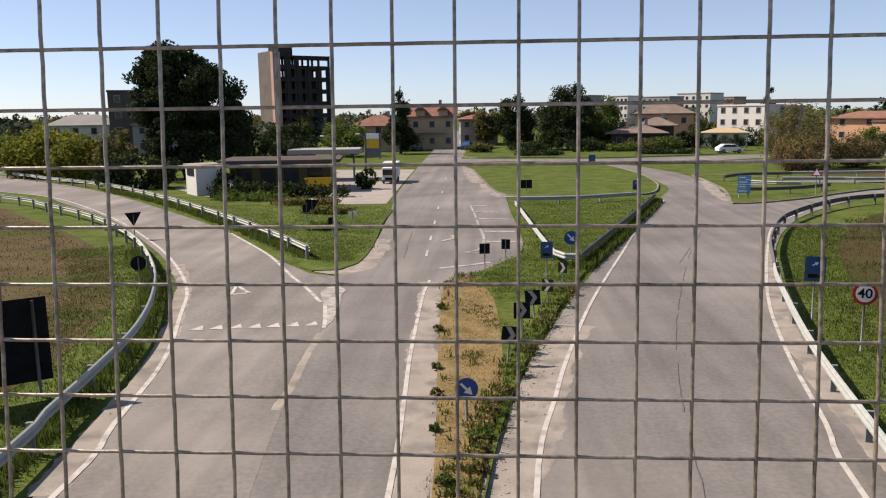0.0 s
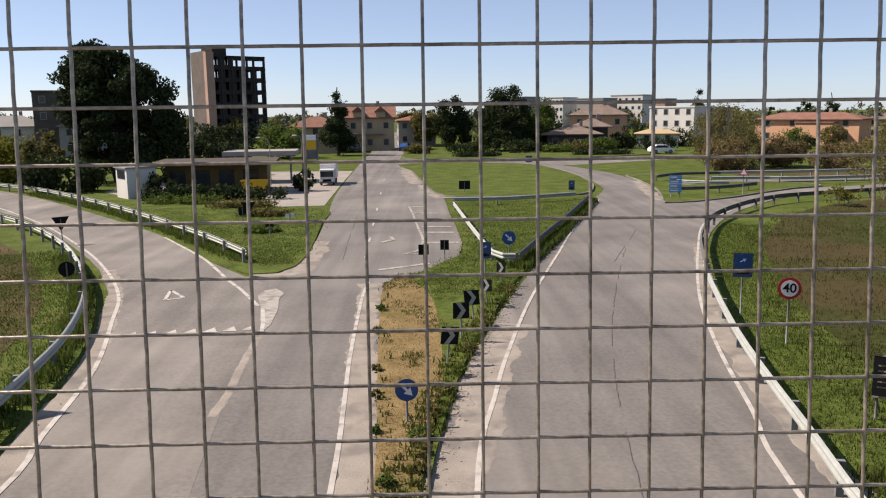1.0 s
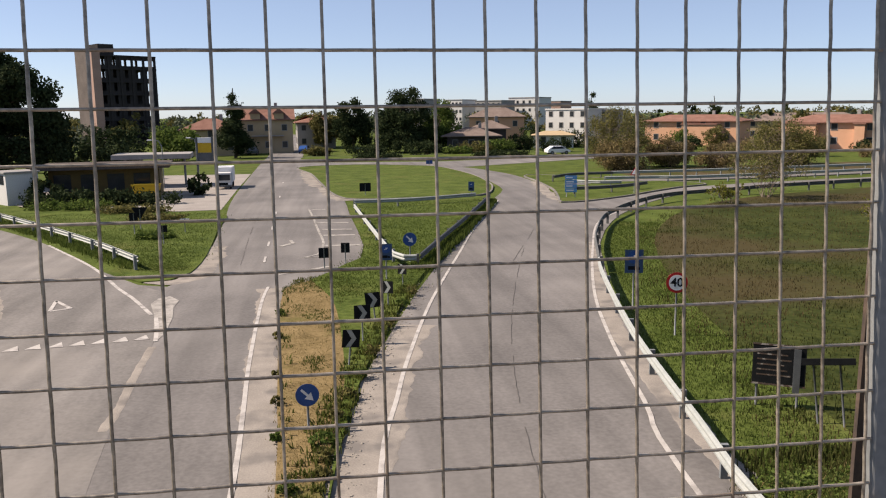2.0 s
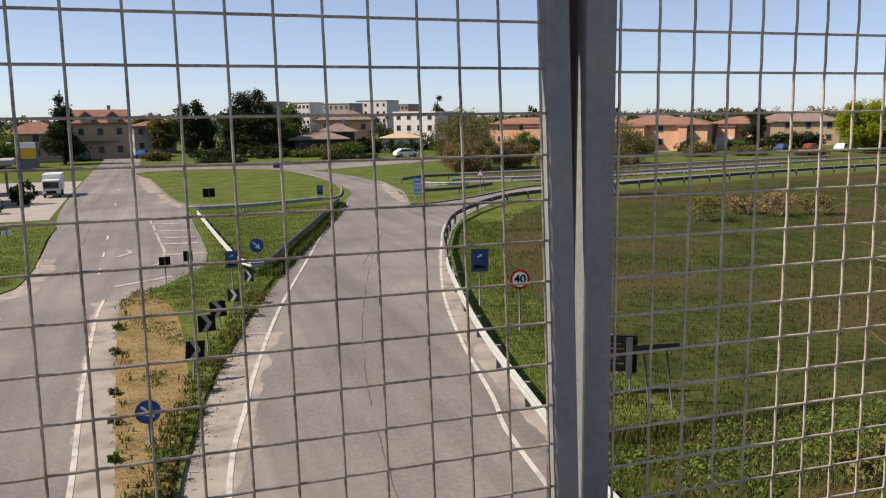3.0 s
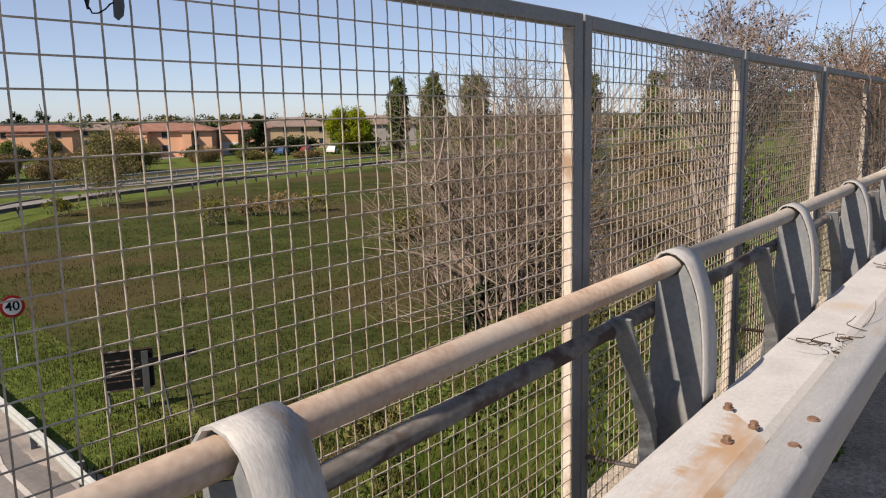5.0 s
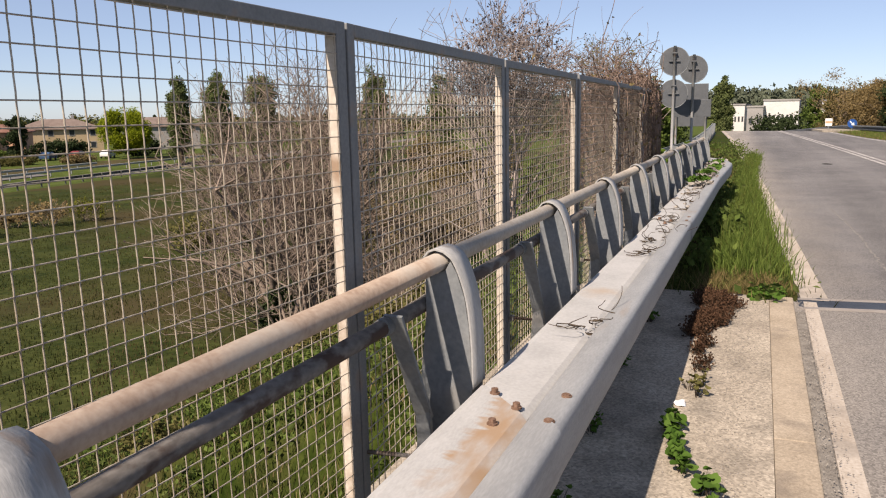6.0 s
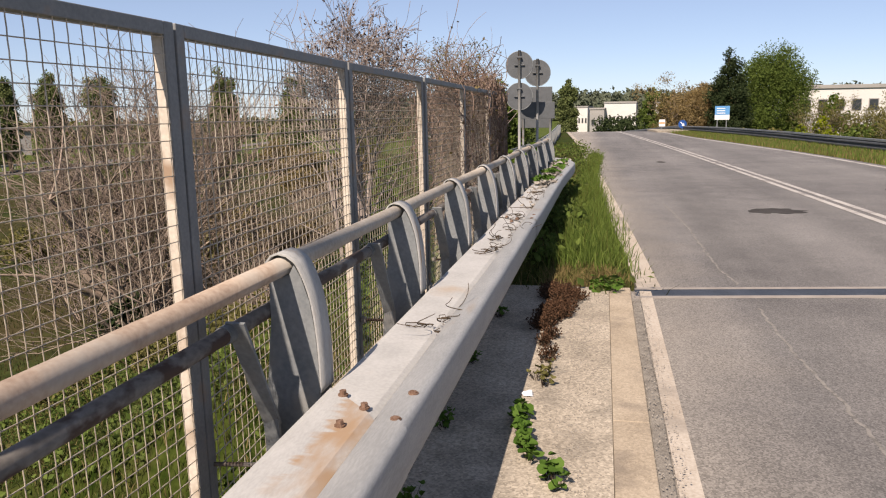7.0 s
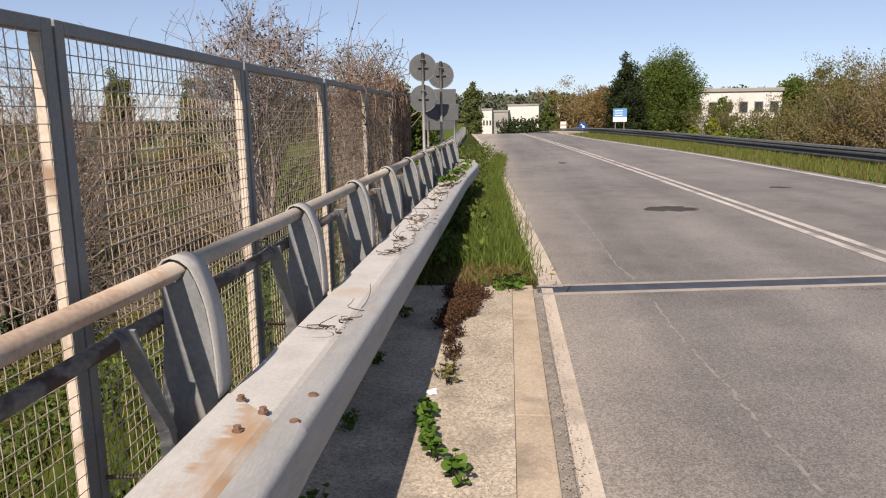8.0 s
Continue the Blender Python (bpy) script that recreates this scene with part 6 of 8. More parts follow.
# weeds and litter on the walkway
def leafy_weed(x, y, z, n, reach, size, mat, seed, label):
    """A creeping plant: short stems with rounded, slightly cupped leaves."""
    rng = random.Random(seed)
    ob = thing("weed", label, "weed", pose(x, y, z))
    stem, leaf = bmesh.new(), bmesh.new()
    for i in range(n):
        a = rng.uniform(0, 2 * math.pi)
        r = reach * rng.random()
        p = Vector((math.cos(a) * r, math.sin(a) * r * 0.6, 0.02 + rng.random() * 0.05))
        tube(stem, [(p.x * 0.4, p.y * 0.4, 0), p], [0.002, 0.001], 3, caps=False)
        s = size * rng.uniform(0.6, 1.3)
        m = Matrix.Translation(p) @ Euler((rng.gauss(0, 0.4), rng.gauss(0, 0.4), rng.uniform(0, 6.3))).to_matrix().to_4x4()
        rim = [leaf.verts.new(m @ Vector((math.cos(t) * s * (1 - 0.12 * math.cos(2 * t)), math.sin(t) * s * 0.8, 0.012 * math.cos(t) ** 2))) for t in [2 * math.pi * k / 8 for k in range(8)]]
        c = leaf.verts.new(m @ Vector((0, 0, -0.003)))
        for k in range(8):
            leaf.faces.new((c, rim[k], rim[(k + 1) % 8])).smooth = True
    part("stemwork", stem, BARK, ob)
    part("foliage", leaf, mat, ob)
    return ob


WY = DECK + 0.02
for i, (x, y, n) in enumerate([(3.42, -0.945, 16), (3.3, -0.95, 22), (3.15, -0.97, 26), (3.02, -1.0, 28), (2.9, -1.03, 18), (2.74, -1.12, 16), (2.66, -1.16, 14)]):
    leafy_weed(x, y, WY, n, 0.085, 0.026, LEAF_WEED, 240 + i, "small fresh green leafy weed on concrete")
for i, (x, y) in enumerate([(3.95, -0.98), (4.05, -1.04), (3.85, -1.02)]):
    leafy_weed(x, y, WY, 12, 0.09, 0.016, LEAF_OLIVE, 255 + i, "straggling olive weed on concrete")
rng = random.Random(270)
for i in range(34):
    x = rng.uniform(5.0, 6.3) if i > 5 else rng.uniform(4.2, 4.9)
    y = -0.90 - rng.random() * (0.06 + 0.22 * max(0, x - 5.0)) if i > 5 else rng.gauss(-0.98, 0.04)
    leafy_weed(x, y, WY - 0.01, 170 if i > 5 else 60, 0.17 if i > 5 else 0.10, 0.008, RED_WEED, 260 + i, "low red-brown creeping weed on concrete")
for i in range(6):
    leafy_weed(6.3 + 0.15 * (i % 3), -1.42 + 0.1 * (i // 3), DECK, 34, 0.14, 0.024, LEAF_WEED, 280 + i, "small fresh green leafy weed at the joint")
for i in range(16):
    leafy_weed(8.5 + 0.42 * i, -0.52 - 0.03 * (i % 4), 6.30, 40, 0.22, 0.035, LEAF_WEED if i % 3 else STONE, 300 + i, "weeds and pale litter lying on the barrier beam") if i > 2 else None
for i, (x, y) in enumerate([(3.2, -0.6), (4.2, -0.55), (5.3, -0.6), (2.4, -0.62)]):
    leafy_weed(x, y, WY, 26, 0.13, 0.018, LEAF_WEED, 330 + i, "small green weed in the barrier's shade")
# dead twigs on the barrier shelf
for i, (x, y) in enumerate([(2.95, -0.6), (3.05, -0.66), (4.9, -0.62), (5.4, -0.58), (5.9, -0.64), (6.6, -0.58), (7.3, -0.62), (8.1, -0.6), (8.8, -0.56)]):
    rng = random.Random(350 + i)
    ob = thing("dead_twigs", "dry dead twigs lying on the barrier beam", "twigs", pose(x, y, 6.312))
    for k in range(5 if i < 2 else 9):
        p = Vector((rng.gauss(0, 0.08), rng.gauss(0, 0.04), 0.008))
        d = Vector((rng.gauss(0, 1), rng.gauss(0, 0.6), 0)).normalized()
        pts = [p]
        turn = rng.gauss(0, 0.5)
        for j in range(9):
            turn += rng.gauss(0, 0.25)
            d = (Matrix.Rotation(turn, 3, "Z") @ d + Vector((0, 0, rng.gauss(0, 0.25)))).normalized()
            q = pts[-1] + d * 0.026
            q.z = max(0.005, q.z)
            pts.append(q)
        part("twig", tube(bmesh.new(), pts, [0.0032 - 0.0002 * j for j in range(10)], 4, caps=False), BARK, ob)
bm = bmesh.new()
bmesh.ops.create_icosphere(bm, subdivisions=2, radius=0.036)
for v in bm.verts:
    v.co = Vector((v.co.x * 1.0, v.co.y * 0.8, max(0, v.co.z * 0.45))) + 0.012 * noise.noise_vector(v.co * 30)
solid("crumpled_litter", bm, SIGN_WHITE, "crumpled pale plastic litter on the walkway", "litter", m=pose(3.69, -0.955, WY + 0.006))


# weeds and brambles on the slope under the fence
def bisect_pick(sums, value):
    return int(np.searchsorted(sums, value))


def slope_z(x, y):
    z = rise(x) - 0.03
    yl = axis_y(x) + half_l(x)
    return float(np.interp(y, [yl + 0.9, yl + 1.8, yl + 2.2 + z, yl + 2.4 + z * 2.1], [z, z - 0.25, z * 0.45, 0.0]))


rng = random.Random(400)
bank = bpy.data.objects["embankment"].data
bank.calc_loop_triangles()
tris = [[bank.vertices[i].co for i in t.vertices] for t in bank.loop_triangles]
tris = [t for t in tris if -1.2 < t[0].y < 16 and t[0].x < 34]
area = np.cumsum([(b - a).cross(c - a).length * (3.0 if a.x < 14 else 1.0) for a, b, c in tris])
spots = []
for i in range(11000):
    a, b, c = tris[min(len(tris) - 1, bisect_pick(area, rng.random() * area[-1]))]
    u, v = sorted((rng.random(), rng.random()))
    q = a * u + b * (v - u) + c * (1 - v)
    spots.append((q.x, q.y, q.z))
blades("slope_grass", "rank green grass on the embankment slope", spots[:7000], 0.11, 0.006, SLOPE_BLADE, 401, 9, 0.16, 1.2)
blades("slope_grass", "dark rank grass on the embankment slope", spots[7000:], 0.13, 0.007, MEADOW_BLADE, 406, 9, 0.16, 1.2)
blades("slope_grass", "dead brown stalks on the embankment slope", spots[::3], 0.15, 0.005, BLADE_DRY_PALE, 402, 5, 0.16, 1.2)
# leafy weeds in clumps over the slope
for mat_, lab, seed_, z0 in ((SLOPE_LEAF, "fresh leafy weeds on the embankment slope", 405, 0.0), (LEAF_GREEN, "dark leafy weeds on the embankment slope", 407, 9.0)):
    r2 = random.Random(seed_)
    pts = []
    for x, y, z in spots:
        n = noise.noise(Vector((x * 0.9, y * 0.9, z0)))
        if n > 0.02:
            pts += [(x + r2.gauss(0, 0.1), y + r2.gauss(0, 0.1), z + 0.04 + r2.random() * (0.12 + 0.5 * n)) for _ in range(5)]
    v, f = cards(pts, 0.085, r2)
    tagged(new("slope_weeds", from_arrays("slope_weeds", v, f, mat_)), lab, "weeds", kind="stuff")
for i in range(18):
    x, y = 7.5 + 13 * rng.random(), rng.uniform(1.0, 9)
    bush("bramble", "low green and brown bramble on the slope", x, y, rng.uniform(0.35, 0.8), rng.uniform(1.2, 2.4), (LEAF_OLIVE, LEAF_GREEN, LEAF_OLIVE)[i % 3], 410 + i, base=slope_z(x, y) - 0.05, count=620, size=0.09, category="bramble", group="brambles on the slope")
spots = [(rng.uniform(6.5, 15), rng.uniform(1, 14), 0.02) for i in range(5000)]
spots = [q for q in spots if q[0] > 6.9 + 0.12 * max(0, q[1] - 8)]
blades("meadow_grass", "rank green grass near the flyover", spots, 0.2, 0.014, MEADOW_BLADE, 403, 6, 0.12)
# overgrown foot of the guarded island
spots = [(x, y, 0.1) for x, y, z in strip_spots([(3.6, 34.8), (5.4, 39.8), (9.0, 50.8), (12.6, 62)], -0.6, 0.75, 1500)]
blades("island_grass", "long grass along the island guardrail", spots, 0.32, 0.03, BLADE, 404, 5, 0.12)

# ---- guardrails of the lower roads ----
W_PROFILE = [(0, 0.44), (0.05, 0.46), (0.08, 0.50), (0.08, 0.54), (0.02, 0.58), (0.02, 0.61), (0.08, 0.65), (0.08, 0.69), (0.05, 0.73), (0, 0.75), (-0.008, 0.742), (0.04, 0.72), (0.068, 0.69), (0.068, 0.655), (0.008, 0.615), (0.008, 0.575), (0.068, 0.535), (0.068, 0.505), (0.04, 0.47), (-0.008, 0.448)]


def guardrail(label, path, flip=False, gap=3.0, base=0.0, mat=RAIL_FAR, rear=None):
    """A W-beam on posts along a path; its waves face right of the way, or left with flip."""
    ob = thing("guardrail", label, "guardrail")
    pts = [(p[0], p[1], p[2] if len(p) > 2 else base) for p in spline(path, 1.0)]
    prof = [(-s, u) for s, u in W_PROFILE][::-1] if flip else W_PROFILE
    bm = bmesh.new()
    profile_along(bm, pts, prof)
    part("beam", bm, mat, ob)
    run, last = 0.0, None
    side = 1 if flip else -1
    for a, b in zip(pts, pts[1:]):
        va, vb = Vector(a), Vector(b)
        d = (vb - va)
        if last is None or run >= gap:
            s = Vector((d.y, -d.x, 0)).normalized() * side
            c = va + s * 0.09
            m = Matrix.Translation(c) @ Matrix.Rotation(math.atan2(d.y, d.x), 4, "Z")
            bm = boxed(-0.05, -0.07, -0.3, 0.05, 0.07, 0.74, m=m)
            part("post", bm, RAIL_SHADE if mat == RAIL_SHADE else GALV, ob)
            run, last = 0.0, c
        run += d.length
    return ob


guardrail("pale steel guardrail on the inside of a ramp bend", [(-9.9, 4), (-10.3, 13.4), (-10.7, 15.65), (-11.15, 18.8), (-11.9, 22.95), (-13.4, 27.7), (-15.8, 33.3), (-19.8, 40.5), (-24.5, 47.2), (-29.6, 53.1), (-35.5, 58.6), (-42.6, 64.5), (-70, 81)])
guardrail("pale steel guardrail along the upper edge of a ramp", [(-9.7, 37.6), (-13.2, 43.3), (-18.6, 51.1), (-27.7, 63.1), (-38.2, 74.8), (-49.4, 83.9), (-60.3, 92.4), (-100, 118)])
guardrail("pale steel guardrail round the outside of a slip road", [(5.9, 3), (6.5, 10.7), (7.1, 14.3), (8.4, 21.4), (10.4, 29.7), (11.35, 33)], True)
# same rail continued; the shade on its back is in the colour
guardrail("steel guardrail round a slip road bend, coloured dark for shade", [(11.4, 33.15), (14.1, 41.3), (18.2, 50.0), (25.3, 58.4), (32.6, 61.7), (42, 65.0), (67, 70.5), (110, 77)], True, mat=RAIL_SHADE)
guardrail("pale steel guardrail on one side of a traffic island", [(1.15, 57), (1.9, 43), (2.35, 36.3), (2.75, 35.3), (3.3, 35.25)])
# this side of the island rail is coloured dark for its shade
guardrail("steel guardrail beside an overgrown island edge, coloured dark for shade", [(3.45, 35.4), (4.9, 39.8), (8.6, 50.8), (12.2, 62)], mat=RAIL_SHADE)
guardrail("dark steel guardrail along the roundabout grass", [(1.2, 60), (5.8, 60.4), (11.2, 62.9)])
guardrail("pale steel guardrail beside the far road", [(26.9, 76), (31.6, 75.5), (39.2, 75.2), (75, 81.5), (120, 88)])
guardrail("dull dark steel guardrail on the grass wedge", [(22.3, 78.6), (24, 80.4), (26.1, 81.8), (30, 82.1)], mat=RAIL_SHADE)
guardrail("short pale steel guardrail on the grass wedge", [(22.6, 73), (24.7, 71.3), (26.7, 70.9)])
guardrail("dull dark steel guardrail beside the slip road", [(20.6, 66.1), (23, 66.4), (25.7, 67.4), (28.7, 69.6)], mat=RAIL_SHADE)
guardrail("pale steel guardrail beside the far road", [(30, 82.5), (45, 83.5), (90, 90)])
dark_rail = guardrail("dark steel guardrail above the verge, sunlit top edge added as a strip", [(-10, -11.9, 5.3), (10, -11.5, 5.32), (20.6, -11.0, 5.34), (31.5, -10.3, 5.34), (39.5, -9.7, 5.36), (49.8, -8.5, 5.38), (62, -6.7, 5.3), (80, -3.4, 4.5)], True, 2.0, mat=DARK_STEEL)
# added pale strip that stands for sunlight on the beam's top edge
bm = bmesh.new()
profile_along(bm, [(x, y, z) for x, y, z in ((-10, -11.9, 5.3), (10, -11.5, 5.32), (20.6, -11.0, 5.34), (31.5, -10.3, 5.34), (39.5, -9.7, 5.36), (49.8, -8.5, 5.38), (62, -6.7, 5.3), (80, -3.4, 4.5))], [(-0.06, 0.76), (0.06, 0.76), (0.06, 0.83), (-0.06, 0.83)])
part("top_rail", bm, GALV, dark_rail, "added pale strip for the sunlit top edge")
guardrail("steel guardrail curving away on the far verge", [(16.4, 0.35, 5.66), (18.6, 0.9, 5.6), (26, 0.8, 5.58), (40, 1.2, 5.58), (60, 2.0, 5.58), (80, 3.6, 4.7)], True, 2.0)
guardrail("pale teal rail beside the lower road", [(30, -17.5, 4.0), (48, -17.5, 4.0), (66, -17, 3.6)], False, 2.0, mat=TEAL)


# ---- road signs ----
def pole(ob, h, r=0.03, x=0.0, y=0.02):
    part("pole", tube(bmesh.new(), [(x, y, -0.3), (x, y, h)], r, 8), GALV, ob)


def plate(w, h, z, t=0.004, y=0.0, x=0.0):
    return boxed(x - w / 2, y - t, z - h / 2, x + w / 2, y, z + h / 2, 0.0)


def arrow_shape(size, angle, y):
    """A flat white arrow in the xz plane."""
    bm = bmesh.new()
    out = [(-0.11, -0.75), (0.11, -0.75), (0.11, 0.05), (0.42, 0.05), (0, 0.75), (-0.42, 0.05), (-0.11, 0.05)]
    vs = []
    for d in (y, y + 0.004):
        vs.append([bm.verts.new(((px * math.cos(angle) - pz * math.sin(angle)) * size, d, (px * math.sin(angle) + pz * math.cos(angle)) * size)) for px, pz in out])
    bm.faces.new(vs[0])
    bm.faces.new(vs[1][::-1])
    n = len(out)
    for i in range(n):
        bm.faces.new((vs[0][i], vs[0][(i + 1) % n], vs[1][(i + 1) % n], vs[1][i]))
    bmesh.ops.recalc_face_normals(bm, faces=bm.faces[:])
    return bm


def keep_right(x, y, z, r, yaw, label, base=0.1):
    ob = thing("arrow_sign", label, "road sign", pose(x, y, base, 0, 0, yaw), "arrow signs")
    pole(ob, z + r * 0.7)
    part("disc", disc(bmesh.new(), r, 0.006, pose(0, -0.012, z, 90, 0, 0)), SIGN_BLUE, ob, "blue disc")
    bm = arrow_shape(r * 0.95, radians(-135), -0.022)
    bm.transform(pose(0, 0, z))
    part("arrow", bm, SIGN_WHITE, ob, "white diagonal arrow")
    part("bracket", boxed(-0.05, -0.01, z - 0.04, 0.05, 0.03, z + 0.04, 0.004), GALV, ob)
    return ob


keep_right(-1.24, 16.8, 0.78, 0.27, 3, "round blue sign with white diagonal arrow on dry grass")
keep_right(3.15, 36.8, 1.12, 0.33, -5, "round blue sign with white diagonal arrow behind guardrail")

keep_right(60, -6.9, 0.55, 0.30, -82, "small round blue sign with white arrow on the far road", DECK - 0.02)
solid("island_far", slab([(57.5, -5.6), (58.2, -5.0), (63, -4.6), (63.5, -5.6), (62.5, -6.9), (58.2, -7.2)], DECK - 0.1, DECK + 0.12), CONCRETE, "low pale concrete splitter island on the far road", "traffic island", kind="structure")
mk = thing("marker_board", "small orange and white marker board on the island", "road sign", pose(60.5, -5.5, DECK + 0.12, 0, 0, -82))
part("pole", tube(bmesh.new(), [(0, 0.02, -0.05), (0, 0.02, 0.75)], 0.02, 8), GALV, mk)
part("board", boxed(-0.22, -0.02, 0.25, 0.22, 0.0, 0.75, 0.004), SIGN_WHITE, mk)
part("stripe", boxed(-0.2, -0.025, 0.42, 0.2, -0.021, 0.58), ORANGE_WALL, mk, "orange stripe")


def street_lamp(x, y, h, arm, yaw):
    ob = thing("street_lamp", "thin grey street lamp with a curved arm", "street lamp", pose(x, y, 0, 0, 0, yaw), "street lamps by the station")
    part("pole", tube(bmesh.new(), spline([(0, 0, 0), (0, 0, h * 0.6), (0, 0, h * 0.88), (-arm * 0.3, 0, h * 0.98), (-arm, 0, h)], 0.3), 0.05, 8), GALV, ob)
    part("lamp_head", boxed(-arm - 0.45, -0.12, h - 0.06, -arm, 0.12, h + 0.06, 0.03), SIGN_WHITE, ob, "pale lamp head")
    return ob


street_lamp(-16.9, 81, 4.9, 0.9, 0)
street_lamp(-14.1, 84, 5.0, 0.5, 0)


def chevron(x, y, yaw, z, s=0.52, tilt=0, label="black and grey chevron board on a short post"):
    ob = thing("chevron_sign", label, "road sign", pose(x, y, 0.1, 0, tilt, yaw), "chevron signs")
    pole(ob, z + s * 0.4, 0.025)
    part("board", plate(s, s, z, 0.01, -0.005), BLACK, ob, "black square board")
    bm = bmesh.new()
    for sg in (1, -1):
        a = [(-0.30, sg * 0.48), (-0.02, sg * 0.48), (0.30, 0), (0.02, 0)]
        f = [bm.verts.new((p * s, -0.017, z + q * s)) for p, q in a]
        g = [bm.verts.new((p * s, -0.0145, z + q * s)) for p, q in a]
        bm.faces.new(f)
        bm.faces.new(g[::-1])
        for i in range(4):
            bm.faces.new((f[i], f[(i + 1) % 4], g[(i + 1) % 4], g[i]))
    bmesh.ops.recalc_face_normals(bm, faces=bm.faces[:])
    part("chevron", bm, RAIL_FAR, ob, "grey arrow chevron")
    return ob


chevron(-0.20, 21.2, 14, 0.80, tilt=6)
chevron(0.30, 23.6, 6, 0.92)
chevron(0.82, 25.6, -4, 0.86, tilt=-5)
chevron(1.42, 28.0, -30, 0.75, 0.46)
chevron(2.3, 31.6, -35, 0.7, 0.42)


def square_back(x, y, z, w, h, yaw, label, mat=BLACK, name="sign_board"):
    ob = thing(name, label, "road sign", pose(x, y, 0.05, 0, 0, yaw))
    pole(ob, z + h * 0.4, 0.028, y=-0.02)
    part("board", boxed(-w / 2, 0.0, z - h / 2, w / 2, 0.012, z + h / 2, 0.003), mat, ob)
    return ob


square_back(-0.95, 35.1, 0.95, 0.48, 0.48, 10, "dark back of a square sign at the island tip")
square_back(0.05, 36.9, 0.85, 0.42, 0.48, -10, "dark back of a square sign at the island tip")
square_back(2.5, 69.7, 0.75, 1.0, 0.75, 0, "dark back of a board on the roundabout")
square_back(13.1, 108.3, 0.7, 0.9, 0.9, 0, "small dark blue board by the roundabout", SIGN_BLUE)
square_back(-12.6, 49.7, 1.1, 0.5, 0.5, 20, "dark back of a small sign on the grass")
square_back(-10.0, 45.2, 0.9, 0.5, 0.4, 20, "dark back of a small sign on the grass")
square_back(-9.6, 49.8, 0.75, 0.55, 0.25, 10, "small pale board on the grass wedge", SIGN_WHITE)


def blue_panel(x, y, z, w, h, yaw, label):
    """Blue board with a white turning arrow over a dark lorry shape."""
    ob = thing("blue_panel_sign", label, "road sign", pose(x, y, 0.05, 0, 0, yaw))
    pole(ob, z + h * 0.4, 0.03)
    part("board", plate(w, h, z, 0.008, -0.004), PANEL_BLUE, ob)
    bm = disc(bmesh.new(), w * 0.36, 0.004, pose(0, -0.0145, z + h * 0.18, 90, 0, 0))
    part("roundel", bm, SIGN_BLUE, ob, "dark blue roundel")
    bm = arrow_shape(w * 0.24, radians(-60), -0.021)
    bm.transform(pose(0, 0, z + h * 0.2))
    part("arrow", bm, SIGN_WHITE, ob)
    bm = bmesh.new()
    box(bm, -w * 0.32, -0.016, z - h * 0.36, w * 0.12, -0.0125, z - h * 0.20)
    box(bm, w * 0.14, -0.016, z - h * 0.36, w * 0.32, -0.0125, z - h * 0.25)
    part("lorry_symbol", bm, BLACK, ob)
    return ob


blue_panel(1.73, 33.0, 1.25, 0.52, 0.72, 0, "small light blue sign panel on the island")
blue_panel(10.3, 26.3, 1.75, 0.66, 0.86, -12, "blue sign panel on a pole in the grass")
blue_panel(11.3, 65.4, 1.0, 0.5, 0.8, -10, "small blue sign panel at the roundabout")

s40 = thing("speed_limit_sign", "round red-rimmed forty speed limit sign on a pole", "road sign", pose(10.36, 22.8, 0.0, 0, 0, -16))
pole(s40, 1.95, 0.03)
part("disc", disc(bmesh.new(), 0.34, 0.006, pose(0, -0.012, 1.75, 90, 0, 0), 40), SIGN_RED, s40, "red rim disc")
part("face", disc(bmesh.new(), 0.255, 0.004, pose(0, -0.0175, 1.75, 90, 0, 0), 40), SIGN_WHITE, s40, "white sign face")
bm = lettering("40", 0.40)
bm.transform(pose(0, -0.022, 1.75))
part("numerals", bm, BLACK, s40, "black numerals 40")


def direction_board(x, y, yaw):
    ob = thing("direction_sign", "blue direction boards stacked on two poles", "road sign", pose(x, y, 0.1, 0, 0, yaw))
    for px in (-0.36, 0.36):
        pole(ob, 1.85, 0.035, px)
    for i in range(4):
        z = 1.65 - i * 0.36
        b = part("board", boxed(-0.5, -0.02, z - 0.16, 0.5, -0.004, z + 0.16, 0.004), SIGN_LIGHT_BLUE, ob)
        part("text_bar", boxed(-0.4, -0.024, z - 0.05, 0.12 + 0.1 * (i % 2), -0.0205, z + 0.05), SIGN_WHITE, b)
    return ob


direction_board(19.5, 63.6, -12)
wt_sign = thing("triangle_sign", "small red-rimmed triangular warning sign on a pole", "road sign", pose(25.8, 65.4, 0, 0, 0, -20))
pole(wt_sign, 2.1, 0.03)
for r, m, yy in ((0.45, SIGN_RED, -0.01), (0.3, SIGN_WHITE, -0.016)):
    bm = bmesh.new()
    bmesh.ops.create_cone(bm, cap_ends=True, segments=3, radius1=r, radius2=r, depth=0.006, matrix=pose(0, yy, 1.9, 90, 0, 0))
    part("triangle", bm, m, wt_sign)

# backs of the signs on the ramp at the left
gw = thing("give_way_sign", "dark back of a triangular sign on a pole", "road sign", pose(-21.6, 44.2, 0, 0, 0, 40))
pole(gw, 1.5, 0.03, y=-0.02)
bm = bmesh.new()
bmesh.ops.create_cone(bm, cap_ends=True, segments=3, radius1=0.55, radius2=0.55, depth=0.012, matrix=pose(0, 0.01, 1.35, 90, 0, 0) @ pose(0, 0, 0, 0, 0, 180))
part("triangle", bm, BLACK, gw)
copy_thing(gw, pose(-12.4, 50.5, 0, 0, 0, 10))
